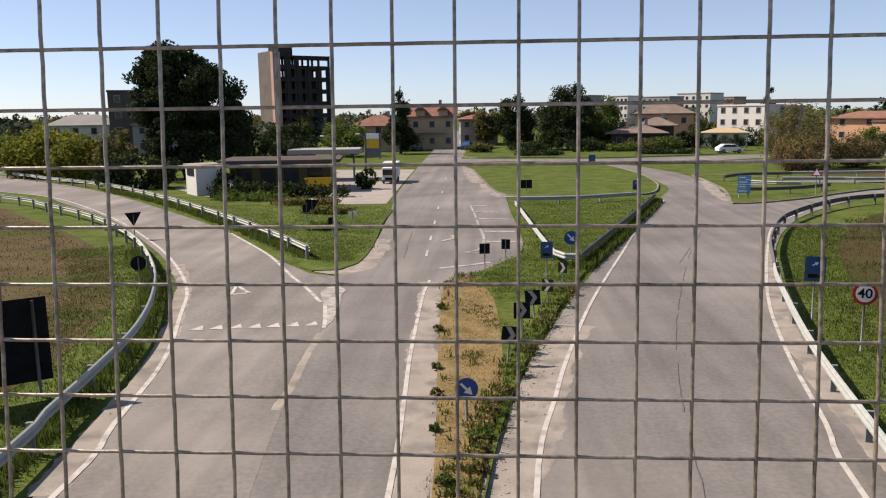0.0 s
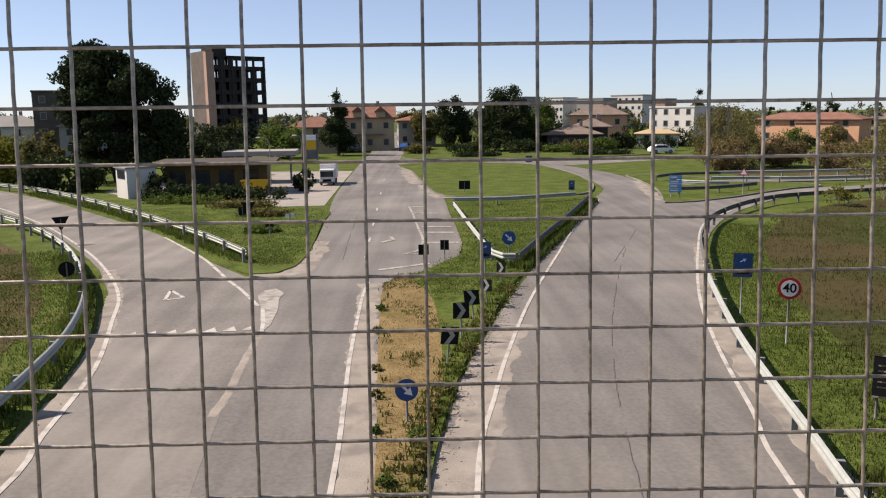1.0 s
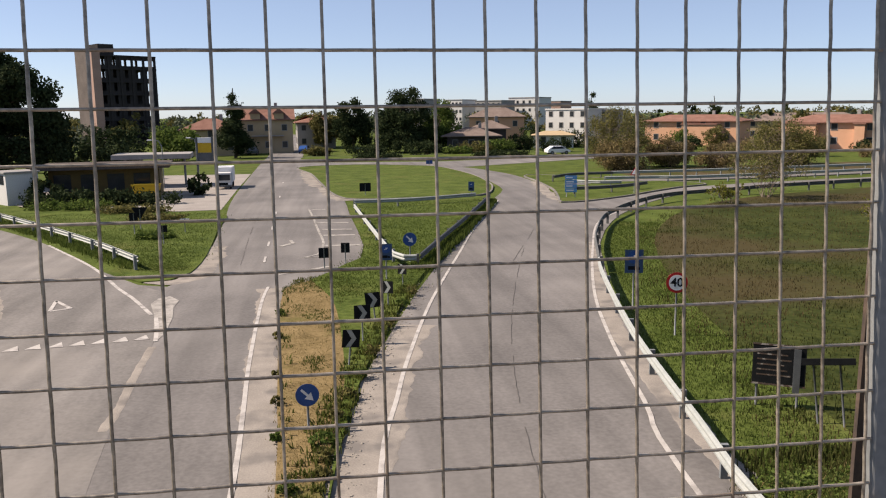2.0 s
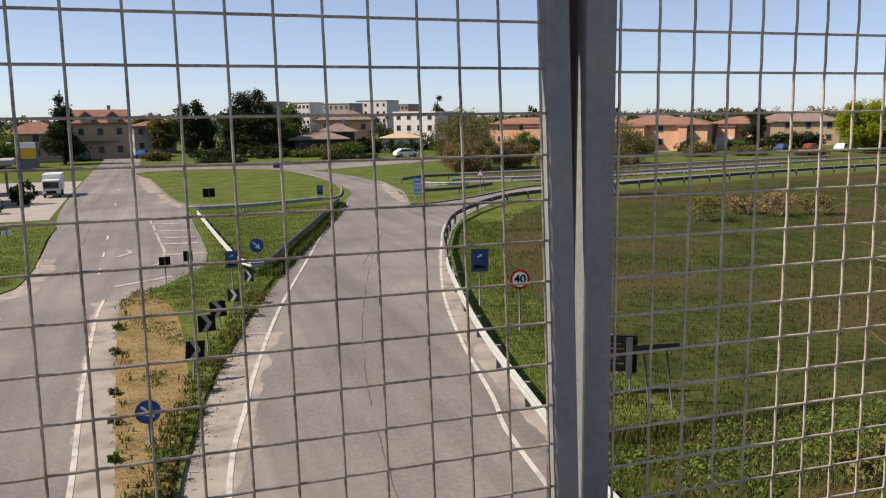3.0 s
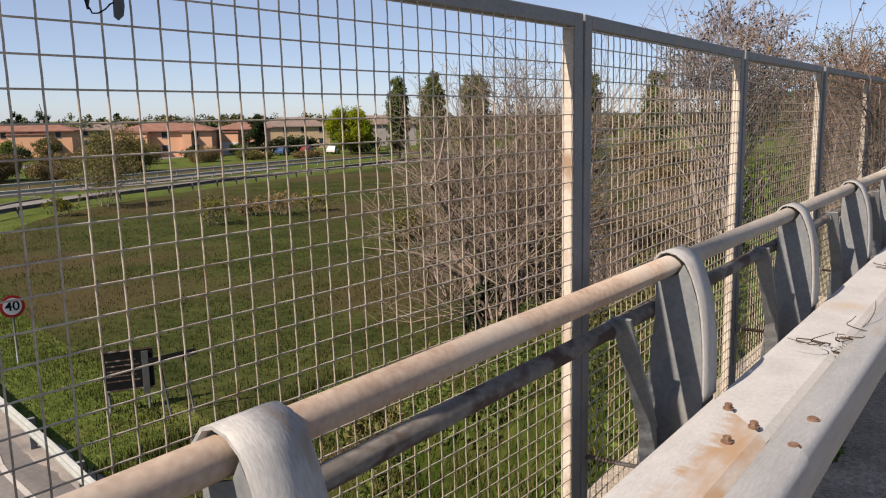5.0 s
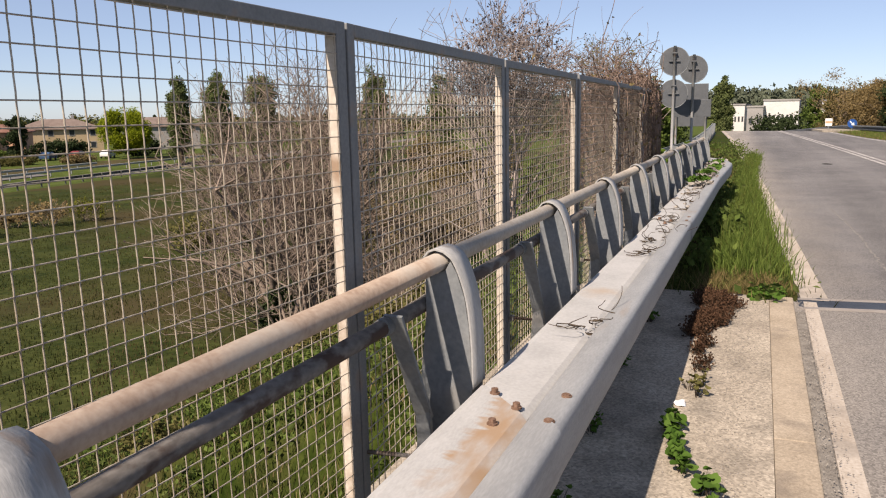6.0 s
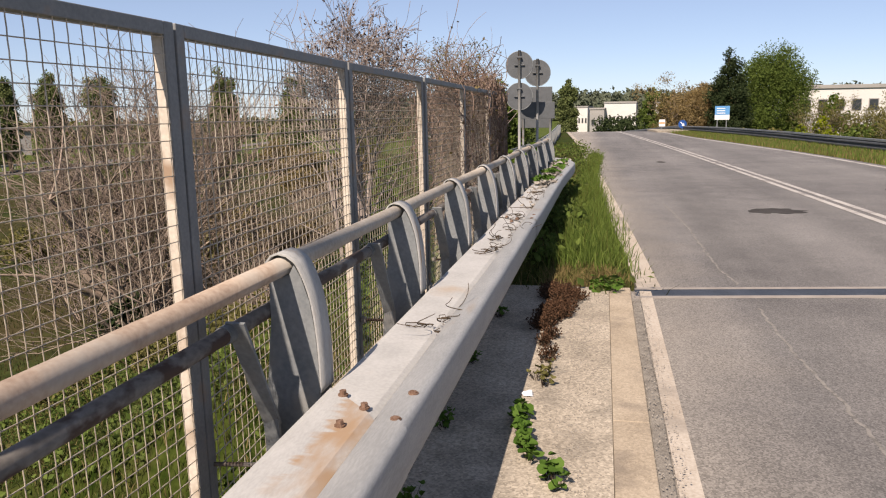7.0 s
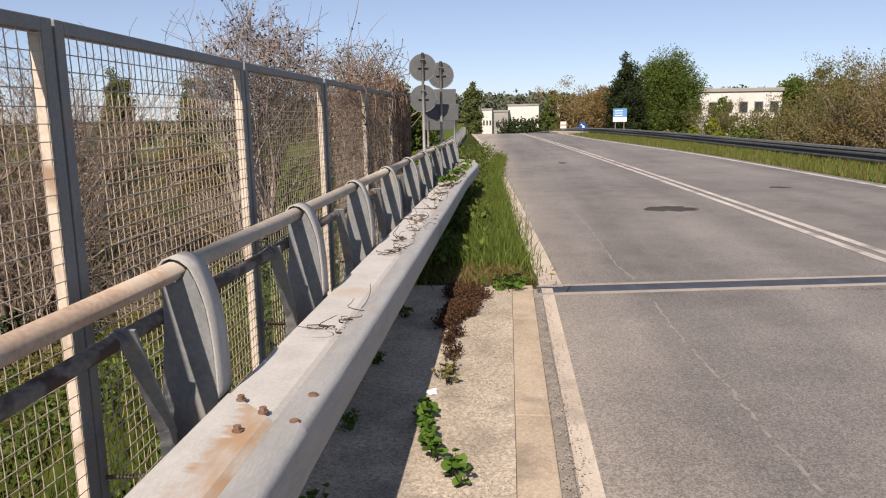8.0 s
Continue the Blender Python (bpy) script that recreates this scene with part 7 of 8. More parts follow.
rb = thing("round_sign", "dark back of a round sign on a pole", "road sign", pose(-15.8, 31.9, 0, 0, 0, 30))
pole(rb, 1.2, 0.03, y=-0.02)
part("disc", disc(bmesh.new(), 0.32, 0.01, pose(0, 0.01, 0.95, 90, 0, 0)), BLACK, rb)

# large board seen from behind at the ramp, and the slanted board in the meadow
bb = thing("large_sign_board", "large dark back of a road sign on three poles", "road sign", pose(-12.9, 18.0, 0, 0, 0, 36))
for px in (-1.35, -0.4, 0.62):
    part("pole", tube(bmesh.new(), [(px, -0.05, -0.3), (px, -0.05, 2.6)], 0.045, 8), GREY_BACK, bb)
part("board", boxed(-1.7, 0.0, 0.45, 0.95, 0.03, 2.66, 0.005), BLACK, bb)
for z in (0.8, 1.55, 2.35):
    part("rail", boxed(-1.65, -0.03, z - 0.03, 0.9, -0.002, z + 0.03, 0.004), BLACK, bb)

md = thing("meadow_sign", "dark framed board on poles in the meadow", "sign", pose(10.1, 16.36, 0, 0, 0, -30))
for px in (-0.5, 0.42):
    part("pole", tube(bmesh.new(), [(px, 0.03, -0.3), (px, 0.03, 1.5)], 0.03, 8), GREY_BACK, md)
part("board", boxed(-0.62, -0.03, 0.56, 0.58, 0.0, 1.60, 0.006), BLACK, md)
for z in (0.56, 1.56):
    part("frame_bar", boxed(-0.63, -0.038, z, 0.59, -0.031, z + 0.04), DARK_RUST, md)
part("side_plank", boxed(0.30, -0.06, 0.42, 0.46, -0.04, 1.52, 0.004), GREY_BACK, md, "grey upright plank across the board")
for i in range(5):
    part("text_bar", boxed(-0.52, -0.034, 0.80 + i * 0.13, 0.25 - 0.08 * (i % 3), -0.031, 0.835 + i * 0.13), DARK_RUST, md, "faded brown line of writing")
md2 = thing("plank_sign", "low dark plank on two thin posts", "sign", pose(10.65, 15.1, 0, 0, -7, -32))
for px in (-0.25, 0.3):
    part("pole", tube(bmesh.new(), [(px, 0.03, -0.3), (px, 0.03, 1.58)], 0.025, 8), GREY_BACK, md2)
part("board", boxed(-0.5, -0.02, 1.44, 0.62, 0.0, 1.60, 0.004), BLACK, md2)

# round signs on tall poles by the approach road, seen from behind
def sign_cluster(x, y, z, discs, panel, label):
    ob = thing("pole_signs", label, "road sign", pose(x, y, z, 0, 0, -83), "round signs on poles")
    part("pole", tube(bmesh.new(), [(0, 0, -0.6), (0, 0, discs[0] + 0.33)], 0.034, 10), STRAP_STEEL, ob)
    for h in discs:
        d = part("disc", disc(bmesh.new(), 0.31, 0.012, pose(0, 0.05, h, 90, 0, 0), 36), GREY_BACK, ob, "grey back of a round sign")
        part("rim", tube(bmesh.new(), [(0.31 * math.cos(a), 0.05, h + 0.31 * math.sin(a)) for a in [2 * math.pi * k / 32 for k in range(33)]], 0.01, 6, False), GALV, d)
        part("clamp", boxed(-0.12, 0.0, h - 0.012, 0.12, 0.044, h + 0.012, 0.004), GREY_BACK, ob)
        part("clamp", boxed(-0.055, -0.045, h + 0.16, 0.055, 0.044, h + 0.19, 0.004), GREY_BACK, ob)
    if panel:
        part("panel", boxed(-0.42, 0.03, panel - 0.2, 0.42, 0.045, panel + 0.2, 0.004), GREY_BACK, ob)
    return ob


sign_cluster(18.32, 0.61, DECK - 0.1, [2.68, 1.97], 0, "grey backs of two round signs on a pole")
sign_cluster(19.25, 0.27, DECK - 0.1, [2.54], 1.65, "grey back of a round sign and panel on a pole")
lp = thing("low_panel_sign", "grey back of a wide panel on two poles", "road sign", pose(23.6, 0.66, DECK - 0.2, 0, 0, -86))
for px in (-0.38, 0.42):
    part("pole", tube(bmesh.new(), [(px, 0, -0.5), (px, 0, 1.95)], 0.032, 8), STRAP_STEEL, lp)
part("panel", boxed(-0.47, 0.05, 1.25, 0.47, 0.07, 2.45, 0.005), GREY_BACK, lp)

bs = thing("roadside_billboard", "blue and white roadside board on poles", "road sign", pose(65, -10.3, DECK - 0.2, 0, 0, -82))
for px in (-0.35, 0.35):
    pole(bs, 1.7, 0.04, px)
part("board", boxed(-0.56, -0.03, 0.95, 0.56, 0, 1.32, 0.004), SIGN_WHITE, bs)
part("board", boxed(-0.56, -0.034, 1.33, 0.56, 0, 2.0, 0.004), SIGN_LIGHT_BLUE, bs)
for i in range(3):
    part("text_bar", boxed(-0.42, -0.038, 1.43 + 0.18 * i, 0.22, -0.0345, 1.49 + 0.18 * i), SIGN_WHITE, bs)


# ---- buildings ----
def window(house, x, y, z, w, h, along_x, n_out):
    """A window with frame and dark pane set in a wall; n_out: which way it looks."""
    ob = None
    t = 0.06
    if along_x:
        b = boxed(x - w / 2, y - t if n_out < 0 else y, z, x + w / 2, y if n_out < 0 else y + t, z + h)
        p = boxed(x - w / 2 + 0.1, y - t - 0.01 if n_out < 0 else y + t - 0.02, z + 0.1, x + w / 2 - 0.1, y - t + 0.02 if n_out < 0 else y + t + 0.01, z + h - 0.1)
    else:
        b = boxed(x - t if n_out < 0 else x, y - w / 2, z, x if n_out < 0 else x + t, y + w / 2, z + h)
        p = boxed(x - t - 0.01 if n_out < 0 else x + t - 0.02, y - w / 2 + 0.1, z + 0.1, x - t + 0.02 if n_out < 0 else x + t + 0.01, y + w / 2 - 0.1, z + h - 0.1)
    ob = part("window", b, GREY_WALL, house)
    part("pane", p, GLASS, ob)
    return ob


def house(name, label, x, y, yaw, w, d, h, wall, roof, roof_h=1.6, over=0.5, floors=2, bays=3, hip=True, chimney=True, flat=False, side_bays=2):
    ob = thing(name, label, "house", pose(x, y, 0, 0, 0, yaw))
    part("wall", boxed(-w / 2, -d / 2, -0.2, w / 2, d / 2, h), wall, ob)
    if flat:
        part("roof", boxed(-w / 2 - 0.15, -d / 2 - 0.15, h, w / 2 + 0.15, d / 2 + 0.15, h + 0.35, 0.03), roof, ob)
    else:
        bm = bmesh.new()
        a, b = w / 2 + over, d / 2 + over
        inset = b * 0.9 if hip else 0.0
        low = [bm.verts.new(p) for p in ((-a, -b, h), (a, -b, h), (a, b, h), (-a, b, h))]
        low2 = [bm.verts.new(p) for p in ((-a, -b, h - 0.18), (a, -b, h - 0.18), (a, b, h - 0.18), (-a, b, h - 0.18))]
        r0, r1 = bm.verts.new((-a + inset, 0, h + roof_h)), bm.verts.new((a - inset, 0, h + roof_h))
        bm.faces.new((low[0], low[1], r1, r0))
        bm.faces.new((low[2], low[3], r0, r1))
        bm.faces.new((low[1], low[2], r1))
        bm.faces.new((low[3], low[0], r0))
        for i in range(4):
            bm.faces.new((low2[i], low2[(i + 1) % 4], low[(i + 1) % 4], low[i]))
        bm.faces.new(low2[::-1])
        bmesh.ops.recalc_face_normals(bm, faces=bm.faces[:])
        rf = part("roof", bm, roof, ob)
        if chimney:
            part("chimney", boxed(w * 0.15, 0.3, h + roof_h * 0.4, w * 0.15 + 0.6, 0.9, h + roof_h + 0.8, 0.03), GREY_WALL, rf)
    for fl in range(floors):
        z = 1.0 + fl * (h / floors)
        for i in range(bays):
            window(ob, -w / 2 + w * (i + 0.5) / bays, -d / 2, z, 1.1, 1.3, True, -1)
        for i in range(side_bays):
            window(ob, -w / 2, -d / 2 + d * (i + 0.5) / side_bays, z, 1.1, 1.3, False, -1)
    return ob


def villa(x, y, yaw, w, h, wings, label, roof=TILE_ROOF, wall=ORANGE_WALL, bays=3):
    """A long two-storey house with blocks that stand forward of it."""
    ob = house("house", label, x, y, yaw, w, 9, h, wall, roof, 1.3, 0.6, floors=2, bays=bays, side_bays=1)
    for px, ww, hh, out in wings:
        wg = part("wing", boxed(px - ww / 2, -4.5 - out, 0, px + ww / 2, -4.49, hh), wall, ob)
        part("wing_roof", boxed(px - ww / 2 - 0.2, -4.7 - out, hh, px + ww / 2 + 0.2, -4.3, hh + 0.25, 0.03), roof, wg)
    return ob


villa(90.5, 131.5, -46, 17, 4.9, [(-5.6, 6.2, 4.5, 2.5), (4.2, 1.6, 4.5, 1.2)], "orange plastered house with red roof and projecting block")
villa(104.8, 127.5, -50, 9.5, 4.9, [(-1.5, 3.2, 4.2, 1.5)], "orange house with pale ground floor and red roof", bays=2)
villa(78.5, 163, -42, 20, 5.0, [(2.5, 7, 4.2, 3.0)], "orange house with wide red roof", bays=4)
part("garage_wall", boxed(-3.2, -6.6, 0, 0.2, -6.2, 2.4), WHITE_WALL, bpy.data.objects["house.001"])
house("house", "brown roofed house among trees", 128, 138, -40, 16, 11, 5.0, CREAM_WALL, DARK_ROOF, 2.0, bays=4)
house("house", "brown roofed house among trees", 146, 128, -45, 18, 11, 5.2, GREY_WALL, DARK_ROOF, 2.0, bays=4)
house("house", "long brown roofed houses behind the gardens", 112, 176, -32, 26, 11, 4.6, CREAM_WALL, DARK_ROOF, 1.8, bays=8)
house("office_block", "white three-storey block with flat roof", 57, 181, -46, 11, 9, 7.6, WHITE_WALL, WHITE_WALL, flat=True, floors=3, bays=4)
house("office_block", "grey wing beside the white block", 65.3, 181.5, -18, 6, 7, 7.3, GREY_WALL, GREY_WALL, flat=True, floors=3, bays=2)
house("pavilion", "low dark building with stepped brown roofs", 26.5, 150, -10, 9, 8, 3.0, BRICK_DARK, DARK_ROOF, 1.5, over=1.2, floors=1, bays=3)
house("pavilion", "low dark building with stepped brown roofs", 31.0, 154, -10, 6, 6, 4.2, BRICK_DARK, DARK_ROOF, 1.5, over=1.0, floors=1, bays=3)
house("house", "brown roofed house behind the pavilion", 37, 176, -12, 12, 9, 6.3, ORANGE_WALL, DARK_ROOF, 2.0, bays=3)
house("kiosk", "low pale hut behind hedges", 45, 158, -15, 8, 5, 2.6, WHITE_WALL, CREAM_WALL, 0.8, floors=1, bays=2, chimney=False)
for i, (x, y, w, h) in enumerate([(55, 335, 9, 12.4), (68, 325, 12, 11.8), (84, 330, 14, 13.0), (100, 345, 9, 11.6), (38, 320, 7, 12.6)]):
    house("apartment_block", "pale far apartment block with rows of windows", x, y, -40, w, 12, h, (WHITE_WALL, GREY_WALL, WHITE_WALL, PINK_WALL, GREY_WALL)[i], GREY_WALL, flat=True, floors=4, bays=5, side_bays=3)
dh = house("dormer_house", "cream house with red roof and dormers", -12.4, 160, 4, 9.5, 10, 6.4, CREAM_WALL, TILE_ROOF, 2.4, hip=False, bays=3)
for px in (-2.2, 2.2):
    bm = boxed(px - 0.9, -5.3, 6.4, px + 0.9, -2.5, 7.6)
    dm = part("dormer", bm, CREAM_WALL, dh)
    bm = bmesh.new()
    v = [bm.verts.new(p) for p in ((px - 1.2, -5.6, 7.5), (px + 1.2, -5.6, 7.5), (px, -5.6, 8.5), (px - 1.2, -2.3, 7.5), (px + 1.2, -2.3, 7.5), (px, -2.3, 8.5))]
    for q in ((0, 1, 2), (5, 4, 3), (0, 2, 5, 3), (1, 4, 5, 2), (0, 3, 4, 1)):
        bm.faces.new([v[i] for i in q])
    part("dormer_roof", bm, TILE_ROOF, dm)
part("balcony", boxed(-3, -6.0, 3.2, 3, -5.0, 3.4, 0.02), GREY_WALL, dh)
house("house", "row of grey houses by the town road", -3.5, 178, 4, 8, 12, 5.6, GREY_WALL, TILE_ROOF, 1.6, bays=3)
house("house", "house with red tiled roof behind the station", -22, 152, 6, 10, 9, 4.8, CREAM_WALL, TILE_ROOF, 1.9, bays=3)
house("house", "pale house with grey roof among trees", -80, 152, 25, 13, 9, 5.6, WHITE_WALL, GREY_WALL, 2.0, bays=4)
house("house", "pale house with grey roof among trees", -64, 150, 22, 10, 8, 5.6, GREY_WALL, DARK_ROOF, 2.0, bays=3)
house("brown_block", "dark brown block with flat overhanging roof", -69.5, 148.5, 22, 6.5, 8, 11.6, BRICK_DARK, BRICK_DARK, flat=True, floors=4, bays=2)

# unfinished tower: open concrete frame with brick end wall
tw = thing("unfinished_tower", "unfinished dark concrete tower with bare frame floors and brick end wall", "building", pose(-52.5, 212, 0, 0, 0, 37))
FL = 3.1
for f in range(8):
    z = f * FL
    part("floor_slab", boxed(-7.65, -5.5, z, 7.65, 5.5, z + 0.35), TOWER_DARK, tw)
    if f == 7:
        break
    for i in range(6):
        for y in (-5.2, 5.2):
            part("column", boxed(-7.5 + i * 2.92, y - 0.25, z + 0.35, -7.0 + i * 2.92, y + 0.25, z + FL), TOWER_DARK, tw)
    # block walls with small raw openings, one to a bay; the top floors stand open behind
    for i in range(5):
        x0, x1 = -7.0 + i * 2.92, -4.58 + i * 2.92
        if f == 6 and i > 1:
            part("lintel", boxed(x0, -5.2, z + 2.3, x1, -4.95, z + FL), TOWER_DARK, tw)
            part("parapet", boxed(x0, -5.2, z + 0.35, x1, -4.95, z + 0.9), TOWER_DARK, tw)
            continue
        mid, half = (x0 + x1) / 2, 0.42 if i in (1, 2) else 0.6
        part("block_wall", boxed(x0, -5.2, z + 0.35, mid - half, -4.95, z + FL), TOWER_DARK, tw)
        part("block_wall", boxed(mid + half, -5.2, z + 0.35, x1, -4.95, z + FL), TOWER_DARK, tw)
        part("parapet", boxed(mid - half, -5.2, z + 0.35, mid + half, -4.95, z + 1.1), TOWER_DARK, tw)
    if f < 5:
        part("infill_wall", boxed(-7.3, 1.0, z + 0.35, 7.3, 1.3, z + FL), TOWER_DARK, tw)
    elif f < 6:
        part("infill_wall", boxed(-7.3, 4.9, z + 0.35, -3.6, 5.1, z + FL), TOWER_DARK, tw)
        part("infill_wall", boxed(0.6, 4.9, z + 0.35, 7.3, 5.1, z + FL), TOWER_DARK, tw)
part("end_wall", boxed(-8.0, -4.2, 0, -7.66, 5.6, 23.2), TOWER_GREY, tw, "grey-brown brick end wall")
part("stair_shaft", boxed(-8.5, -5.95, 0, -6.5, -4.25, 22.8), PINK_WALL, tw, "pinkish brick stair shaft")
part("lift_head", boxed(-6.4, -4.8, 22.05, -2.6, 2.0, 24.6), TOWER_DARK, tw)

# filling station: white hut, yellow kiosk, canopy, totem
st = thing("station_hut", "small white hut beside the filling station", "building", pose(-27.0, 71.0, 0, 0, 0, -50))
part("wall", boxed(-1.35, -1.3, 0, 1.35, 1.3, 2.65), WHITE_WALL, st)
part("roof", boxed(-1.5, -1.45, 2.65, 1.5, 1.45, 2.8, 0.02), GREY_WALL, st)
part("window", boxed(-0.9, -1.34, 1.75, 0.9, -1.3, 2.5), GLASS, st)
part("window", boxed(-1.39, -1.0, 1.75, -1.35, 0.9, 2.5), GLASS, st)
# yellow darkened so the colour holds the shade under the roof
KIOSK_YELLOW = material("shaded_yellow_panel", (0.075, 0.052, 0.012), (0.12, 0.082, 0.018), 0.7, scale=3, fine=30, bump=0.02)
ki = thing("station_kiosk", "filling station kiosk with yellow panels", "building", pose(-20.8, 76, 0, 0, 0, 8))
part("wall", boxed(-4.6, -2.5, 0, 4.6, 2.5, 2.7), KIOSK_YELLOW, ki, "yellow wall panels darkened for the shade under the roof")
part("roof", boxed(-5.6, -4.4, 2.7, 5.6, 3.2, 3.0, 0.03), BRICK_DARK, ki, "dark overhanging flat roof")
for i in range(4):
    w_ = part("window", boxed(-4.2 + i * 2.2, -2.56, 0.7, -2.8 + i * 2.2, -2.5, 2.2), GLASS, ki)
cn = thing("station_canopy", "grey flat canopy on thin columns", "canopy", pose(-18.1, 86, 0, 0, 0, 6))
part("canopy_roof", boxed(-4.5, -2.5, 2.9, 3.2, 2.5, 3.4, 0.05), GREY_WALL, cn)
for px in (-3.5, 2.4):
    part("column", tube(bmesh.new(), [(px, 0, 0), (px, 0, 2.95)], 0.12, 10), GALV, cn)
to = thing("station_totem", "tall price totem with yellow panel", "sign", pose(-13, 82.4, 0, 0, 0, 0))
part("frame", boxed(-0.85, -0.1, 0, -0.68, 0.1, 5.1, 0.02), GREY_BACK, to)
part("frame", boxed(0.68, -0.1, 2.4, 0.85, 0.1, 5.1, 0.02), GREY_BACK, to)
part("panel", boxed(-0.66, -0.08, 3.55, 0.66, 0.08, 4.5, 0.02), YELLOW, to, "yellow panel")
part("panel", boxed(-0.66, -0.08, 4.52, 0.66, 0.08, 5.05, 0.02), SIGN_WHITE, to, "white top panel")
part("panel", boxed(-0.66, -0.08, 2.6, 0.66, 0.08, 3.5, 0.02), GREY_BACK, to)
yc = thing("yellow_container", "bright yellow skip with sloped sides", "container", pose(-16.5, 71.6, 0, 0, 0, 5))
bm = bmesh.new()
lo = [bm.verts.new(p) for p in ((-0.8, -0.7, 0.05), (0.8, -0.7, 0.05), (0.8, 0.7, 0.05), (-0.8, 0.7, 0.05))]
hi = [bm.verts.new(p) for p in ((-1.15, -0.85, 1.35), (1.15, -0.85, 1.35), (1.15, 0.85, 1.35), (-1.15, 0.85, 1.35))]
bm.faces.new(lo[::-1])
bm.faces.new(hi)
for i in range(4):
    bm.faces.new((lo[i], lo[(i + 1) % 4], hi[(i + 1) % 4], hi[i]))
part("body", bm, YELLOW, yc)
part("rim", boxed(-1.2, -0.9, 1.3, 1.2, -0.82, 1.42, 0.01), YELLOW, yc)

# small van on the road beside the station
lo_ = thing("small_van", "small white box van facing the flyover", "van", pose(-11.0, 80.2, ROAD_Z, 0, 0, 2) @ Matrix.Scale(0.76, 4))
part("cargo_box", boxed(-1.05, 0.9, 0.8, 1.05, 4.6, 2.75, 0.04), SIGN_WHITE, lo_)
cab = part("cab", boxed(-0.98, -0.9, 0.45, 0.98, 0.85, 2.15, 0.12), WHITE_WALL, lo_)
part("windscreen", boxed(-0.85, -0.93, 1.15, 0.85, -0.86, 1.9, 0.02), GLASS, cab)
part("grille", boxed(-0.6, -0.93, 0.55, 0.6, -0.88, 0.85, 0.01), BLACK, cab)
part("bumper", boxed(-1.0, -1.0, 0.32, 1.0, -0.85, 0.5, 0.03), GREY_BACK, cab)
for px in (-0.72, 0.72):
    part("headlight", boxed(px - 0.16, -0.94, 0.6, px + 0.16, -0.88, 0.8, 0.02), SIGN_WHITE, cab)
    for py in (-0.1, 3.6):
        w_ = part("wheel", disc(bmesh.new(), 0.38, 0.24, pose(px * 1.15, py, 0.38, 0, 90, 0), 20), RUBBER, lo_)
        part("rim", disc(bmesh.new(), 0.2, 0.02, pose(px * 1.15 + (0.125 if px > 0 else -0.125), py, 0.38, 0, 90, 0), 16), GALV, w_)


CAR_RED = material("dull_red_car_paint", (0.14, 0.022, 0.02), (0.18, 0.03, 0.028), 0.4, scale=3, fine=30, bump=0)


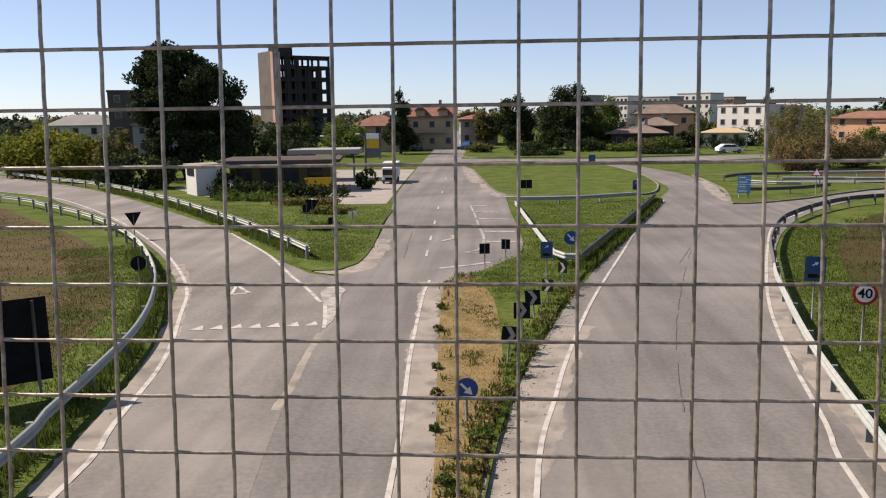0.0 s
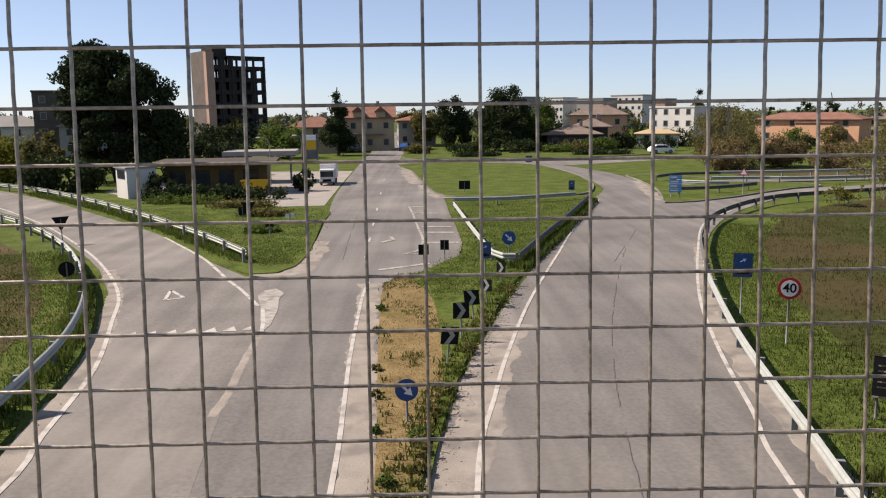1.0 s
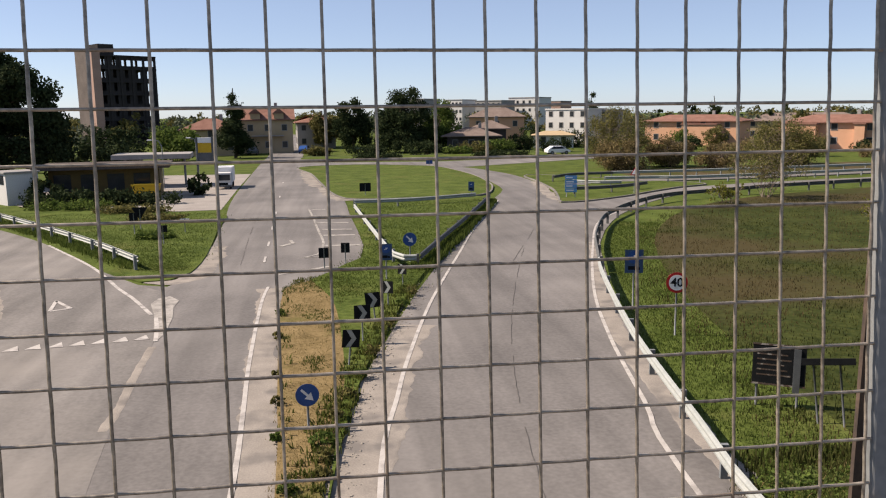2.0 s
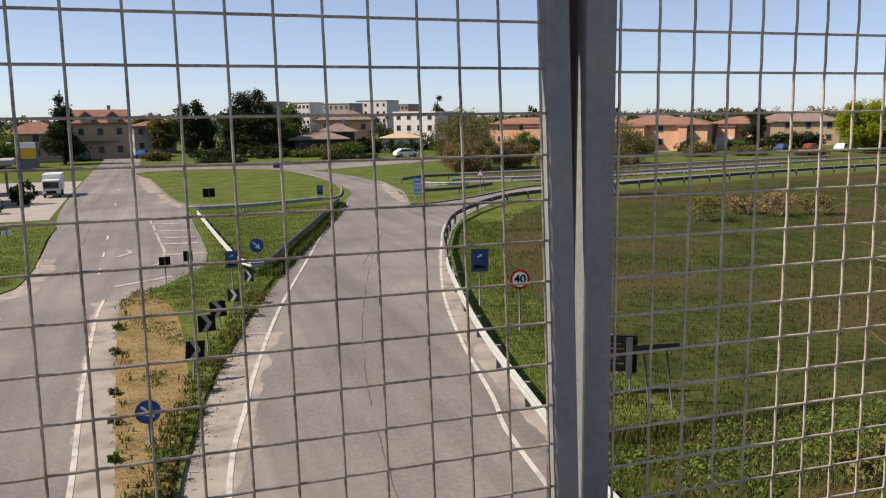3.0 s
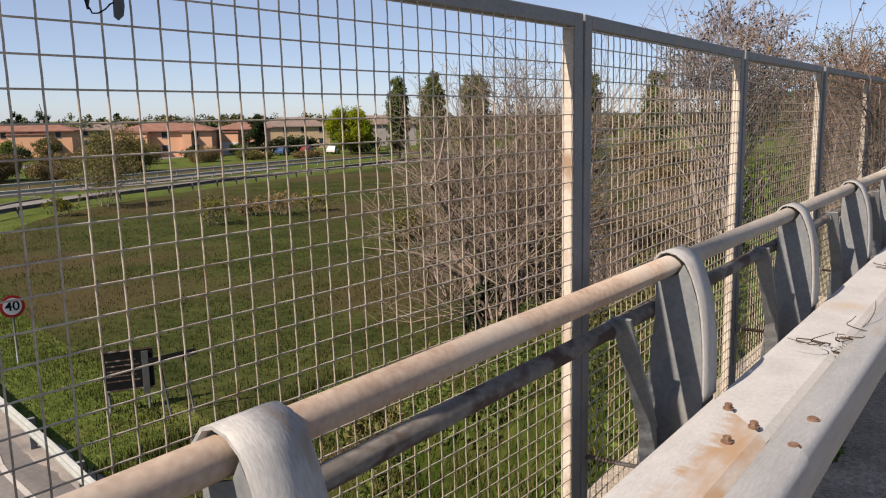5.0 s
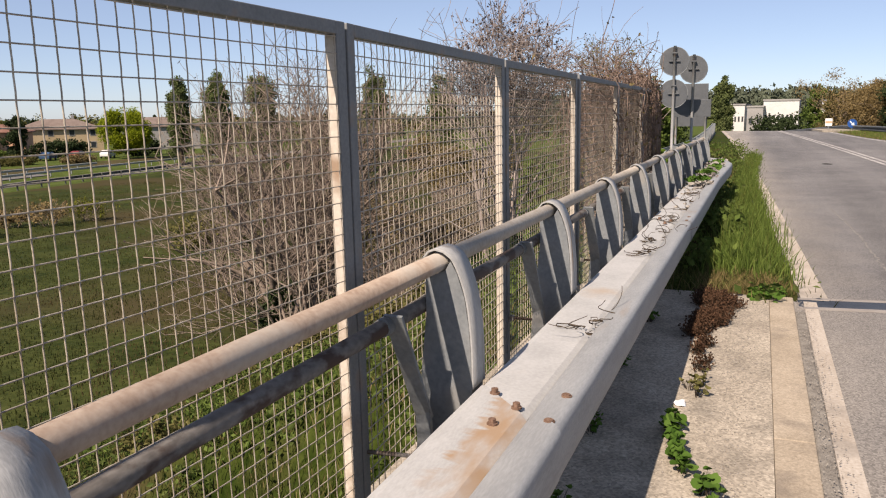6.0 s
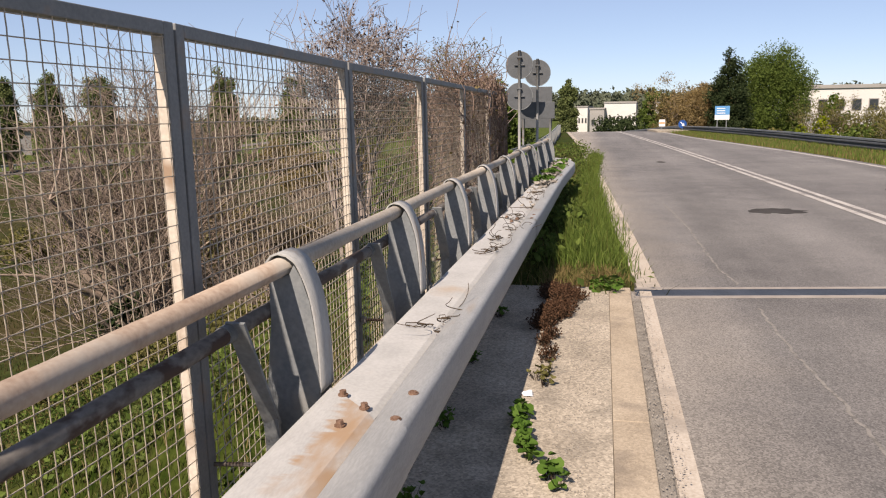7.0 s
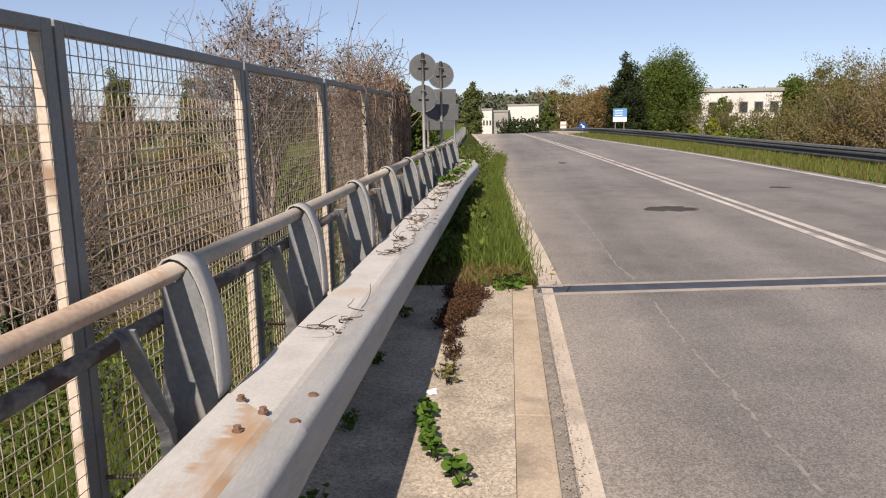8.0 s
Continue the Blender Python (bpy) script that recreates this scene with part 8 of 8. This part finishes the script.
def car(x, y, yaw, paint, label):
    ob = thing("parked_car", label, "car", pose(x, y, ROAD_Z, 0, 0, yaw), "parked cars")
    bm = bmesh.new()
    side = [(-2.05, 0.35), (2.05, 0.35), (2.1, 0.75), (1.35, 0.92), (0.7, 1.42), (-1.1, 1.45), (-1.9, 0.98), (-2.1, 0.8)]
    a = [bm.verts.new((px, -0.85 if pz < 1.1 else -0.66, pz)) for px, pz in side]
    b = [bm.verts.new((px, 0.85 if pz < 1.1 else 0.66, pz)) for px, pz in side]
    bm.faces.new(a)
    bm.faces.new(b[::-1])
    for i in range(8):
        bm.faces.new((a[i], a[(i + 1) % 8], b[(i + 1) % 8], b[i]))
    bmesh.ops.recalc_face_normals(bm, faces=bm.faces[:])
    bmesh.ops.bevel(bm, geom=bm.edges[:], offset=0.05, segments=2, affect="EDGES")
    body = part("body", bm, paint, ob)
    for s in (-1, 1):
        bm = bmesh.new()
        q = [bm.verts.new((px, s * (0.86 if pz < 1.1 else 0.72), pz)) for px, pz in ((-1.5, 1.0), (1.1, 1.0), (0.6, 1.36), (-1.0, 1.38))]
        bm.faces.new(q)
        bmesh.ops.solidify(bm, geom=bm.faces[:], thickness=0.02)
        part("window", bm, GLASS, body)
        for px in (-1.3, 1.3):
            w_ = part("wheel", disc(bmesh.new(), 0.32, 0.2, pose(px, s * 0.78, 0.32, 90, 0, 0), 20), RUBBER, ob)
            part("rim", disc(bmesh.new(), 0.19, 0.02, pose(px, s * 0.885, 0.32, 90, 0, 0), 14), GALV, w_)
    return ob


car(38, 131, 8, SIGN_WHITE, "small white parked car by the far road")
car(-5.2, 152, 84, SIGN_BLUE, "dark blue parked car by the town road")
car(-14.5, 150, 90, GREY_BACK, "grey parked car before the cream house")
car(106.5, 111, 30, CAR_RED, "dark red parked car beside the houses")
car(110.5, 108, 30, SIGN_WHITE, "white parked car beside the houses")
car(102, 113, 30, PANEL_BLUE, "dull blue parked car beside the houses")

# factories and pale block beyond the carriageway
def shed(x, y, yaw, w, d, h, mat, label, bays=8, sill=0.45):
    ob = thing("factory", label, "building", pose(x, y, 0, 0, 0, yaw))
    part("wall", boxed(-w / 2, -d / 2, -0.2, w / 2, d / 2, h), mat, ob)
    part("roof", boxed(-w / 2 - 0.2, -d / 2 - 0.2, h, w / 2 + 0.2, d / 2 + 0.2, h + 0.5, 0.05), GREY_WALL, ob)
    for i in range(bays):
        window(ob, -w / 2, -d / 2 + d * (i + 0.5) / bays, h * sill, d / bays * 0.6, 1.6, False, -1)
    return ob


shed(250, -6.5, -3, 25, 9, 9.6, WHITE_WALL, "white factory with flat roof")
shed(262, 7, -3, 25, 8, 8.6, WHITE_WALL, "pale factory with flat roof")
shed(240, 30, 0, 20, 14, 8.0, GREY_WALL, "grey warehouse with flat roof")
shed(256, 46, 0, 20, 16, 9.0, WHITE_WALL, "pale warehouse with flat roof")
shed(124, -32.8, 0, 20, 12.4, 9.8, WHITE_WALL, "pale industrial block with flat roof and windows", 6, 0.70)
shed(140, -54, 0, 22, 15, 10.0, GREY_WALL, "pale industrial block with flat roof", 6, 0.68)
shed(244, -16.5, -3, 18, 7, 9.2, WHITE_WALL, "low pale factory with flat roof", 4)
shed(236, 0.4, -3, 10, 4, 7.9, GREY_WALL, "low grey factory wing with flat roof", 2)
shed(262, -24, -3, 18, 8, 9.4, GREY_WALL, "low pale factory with flat roof", 4)
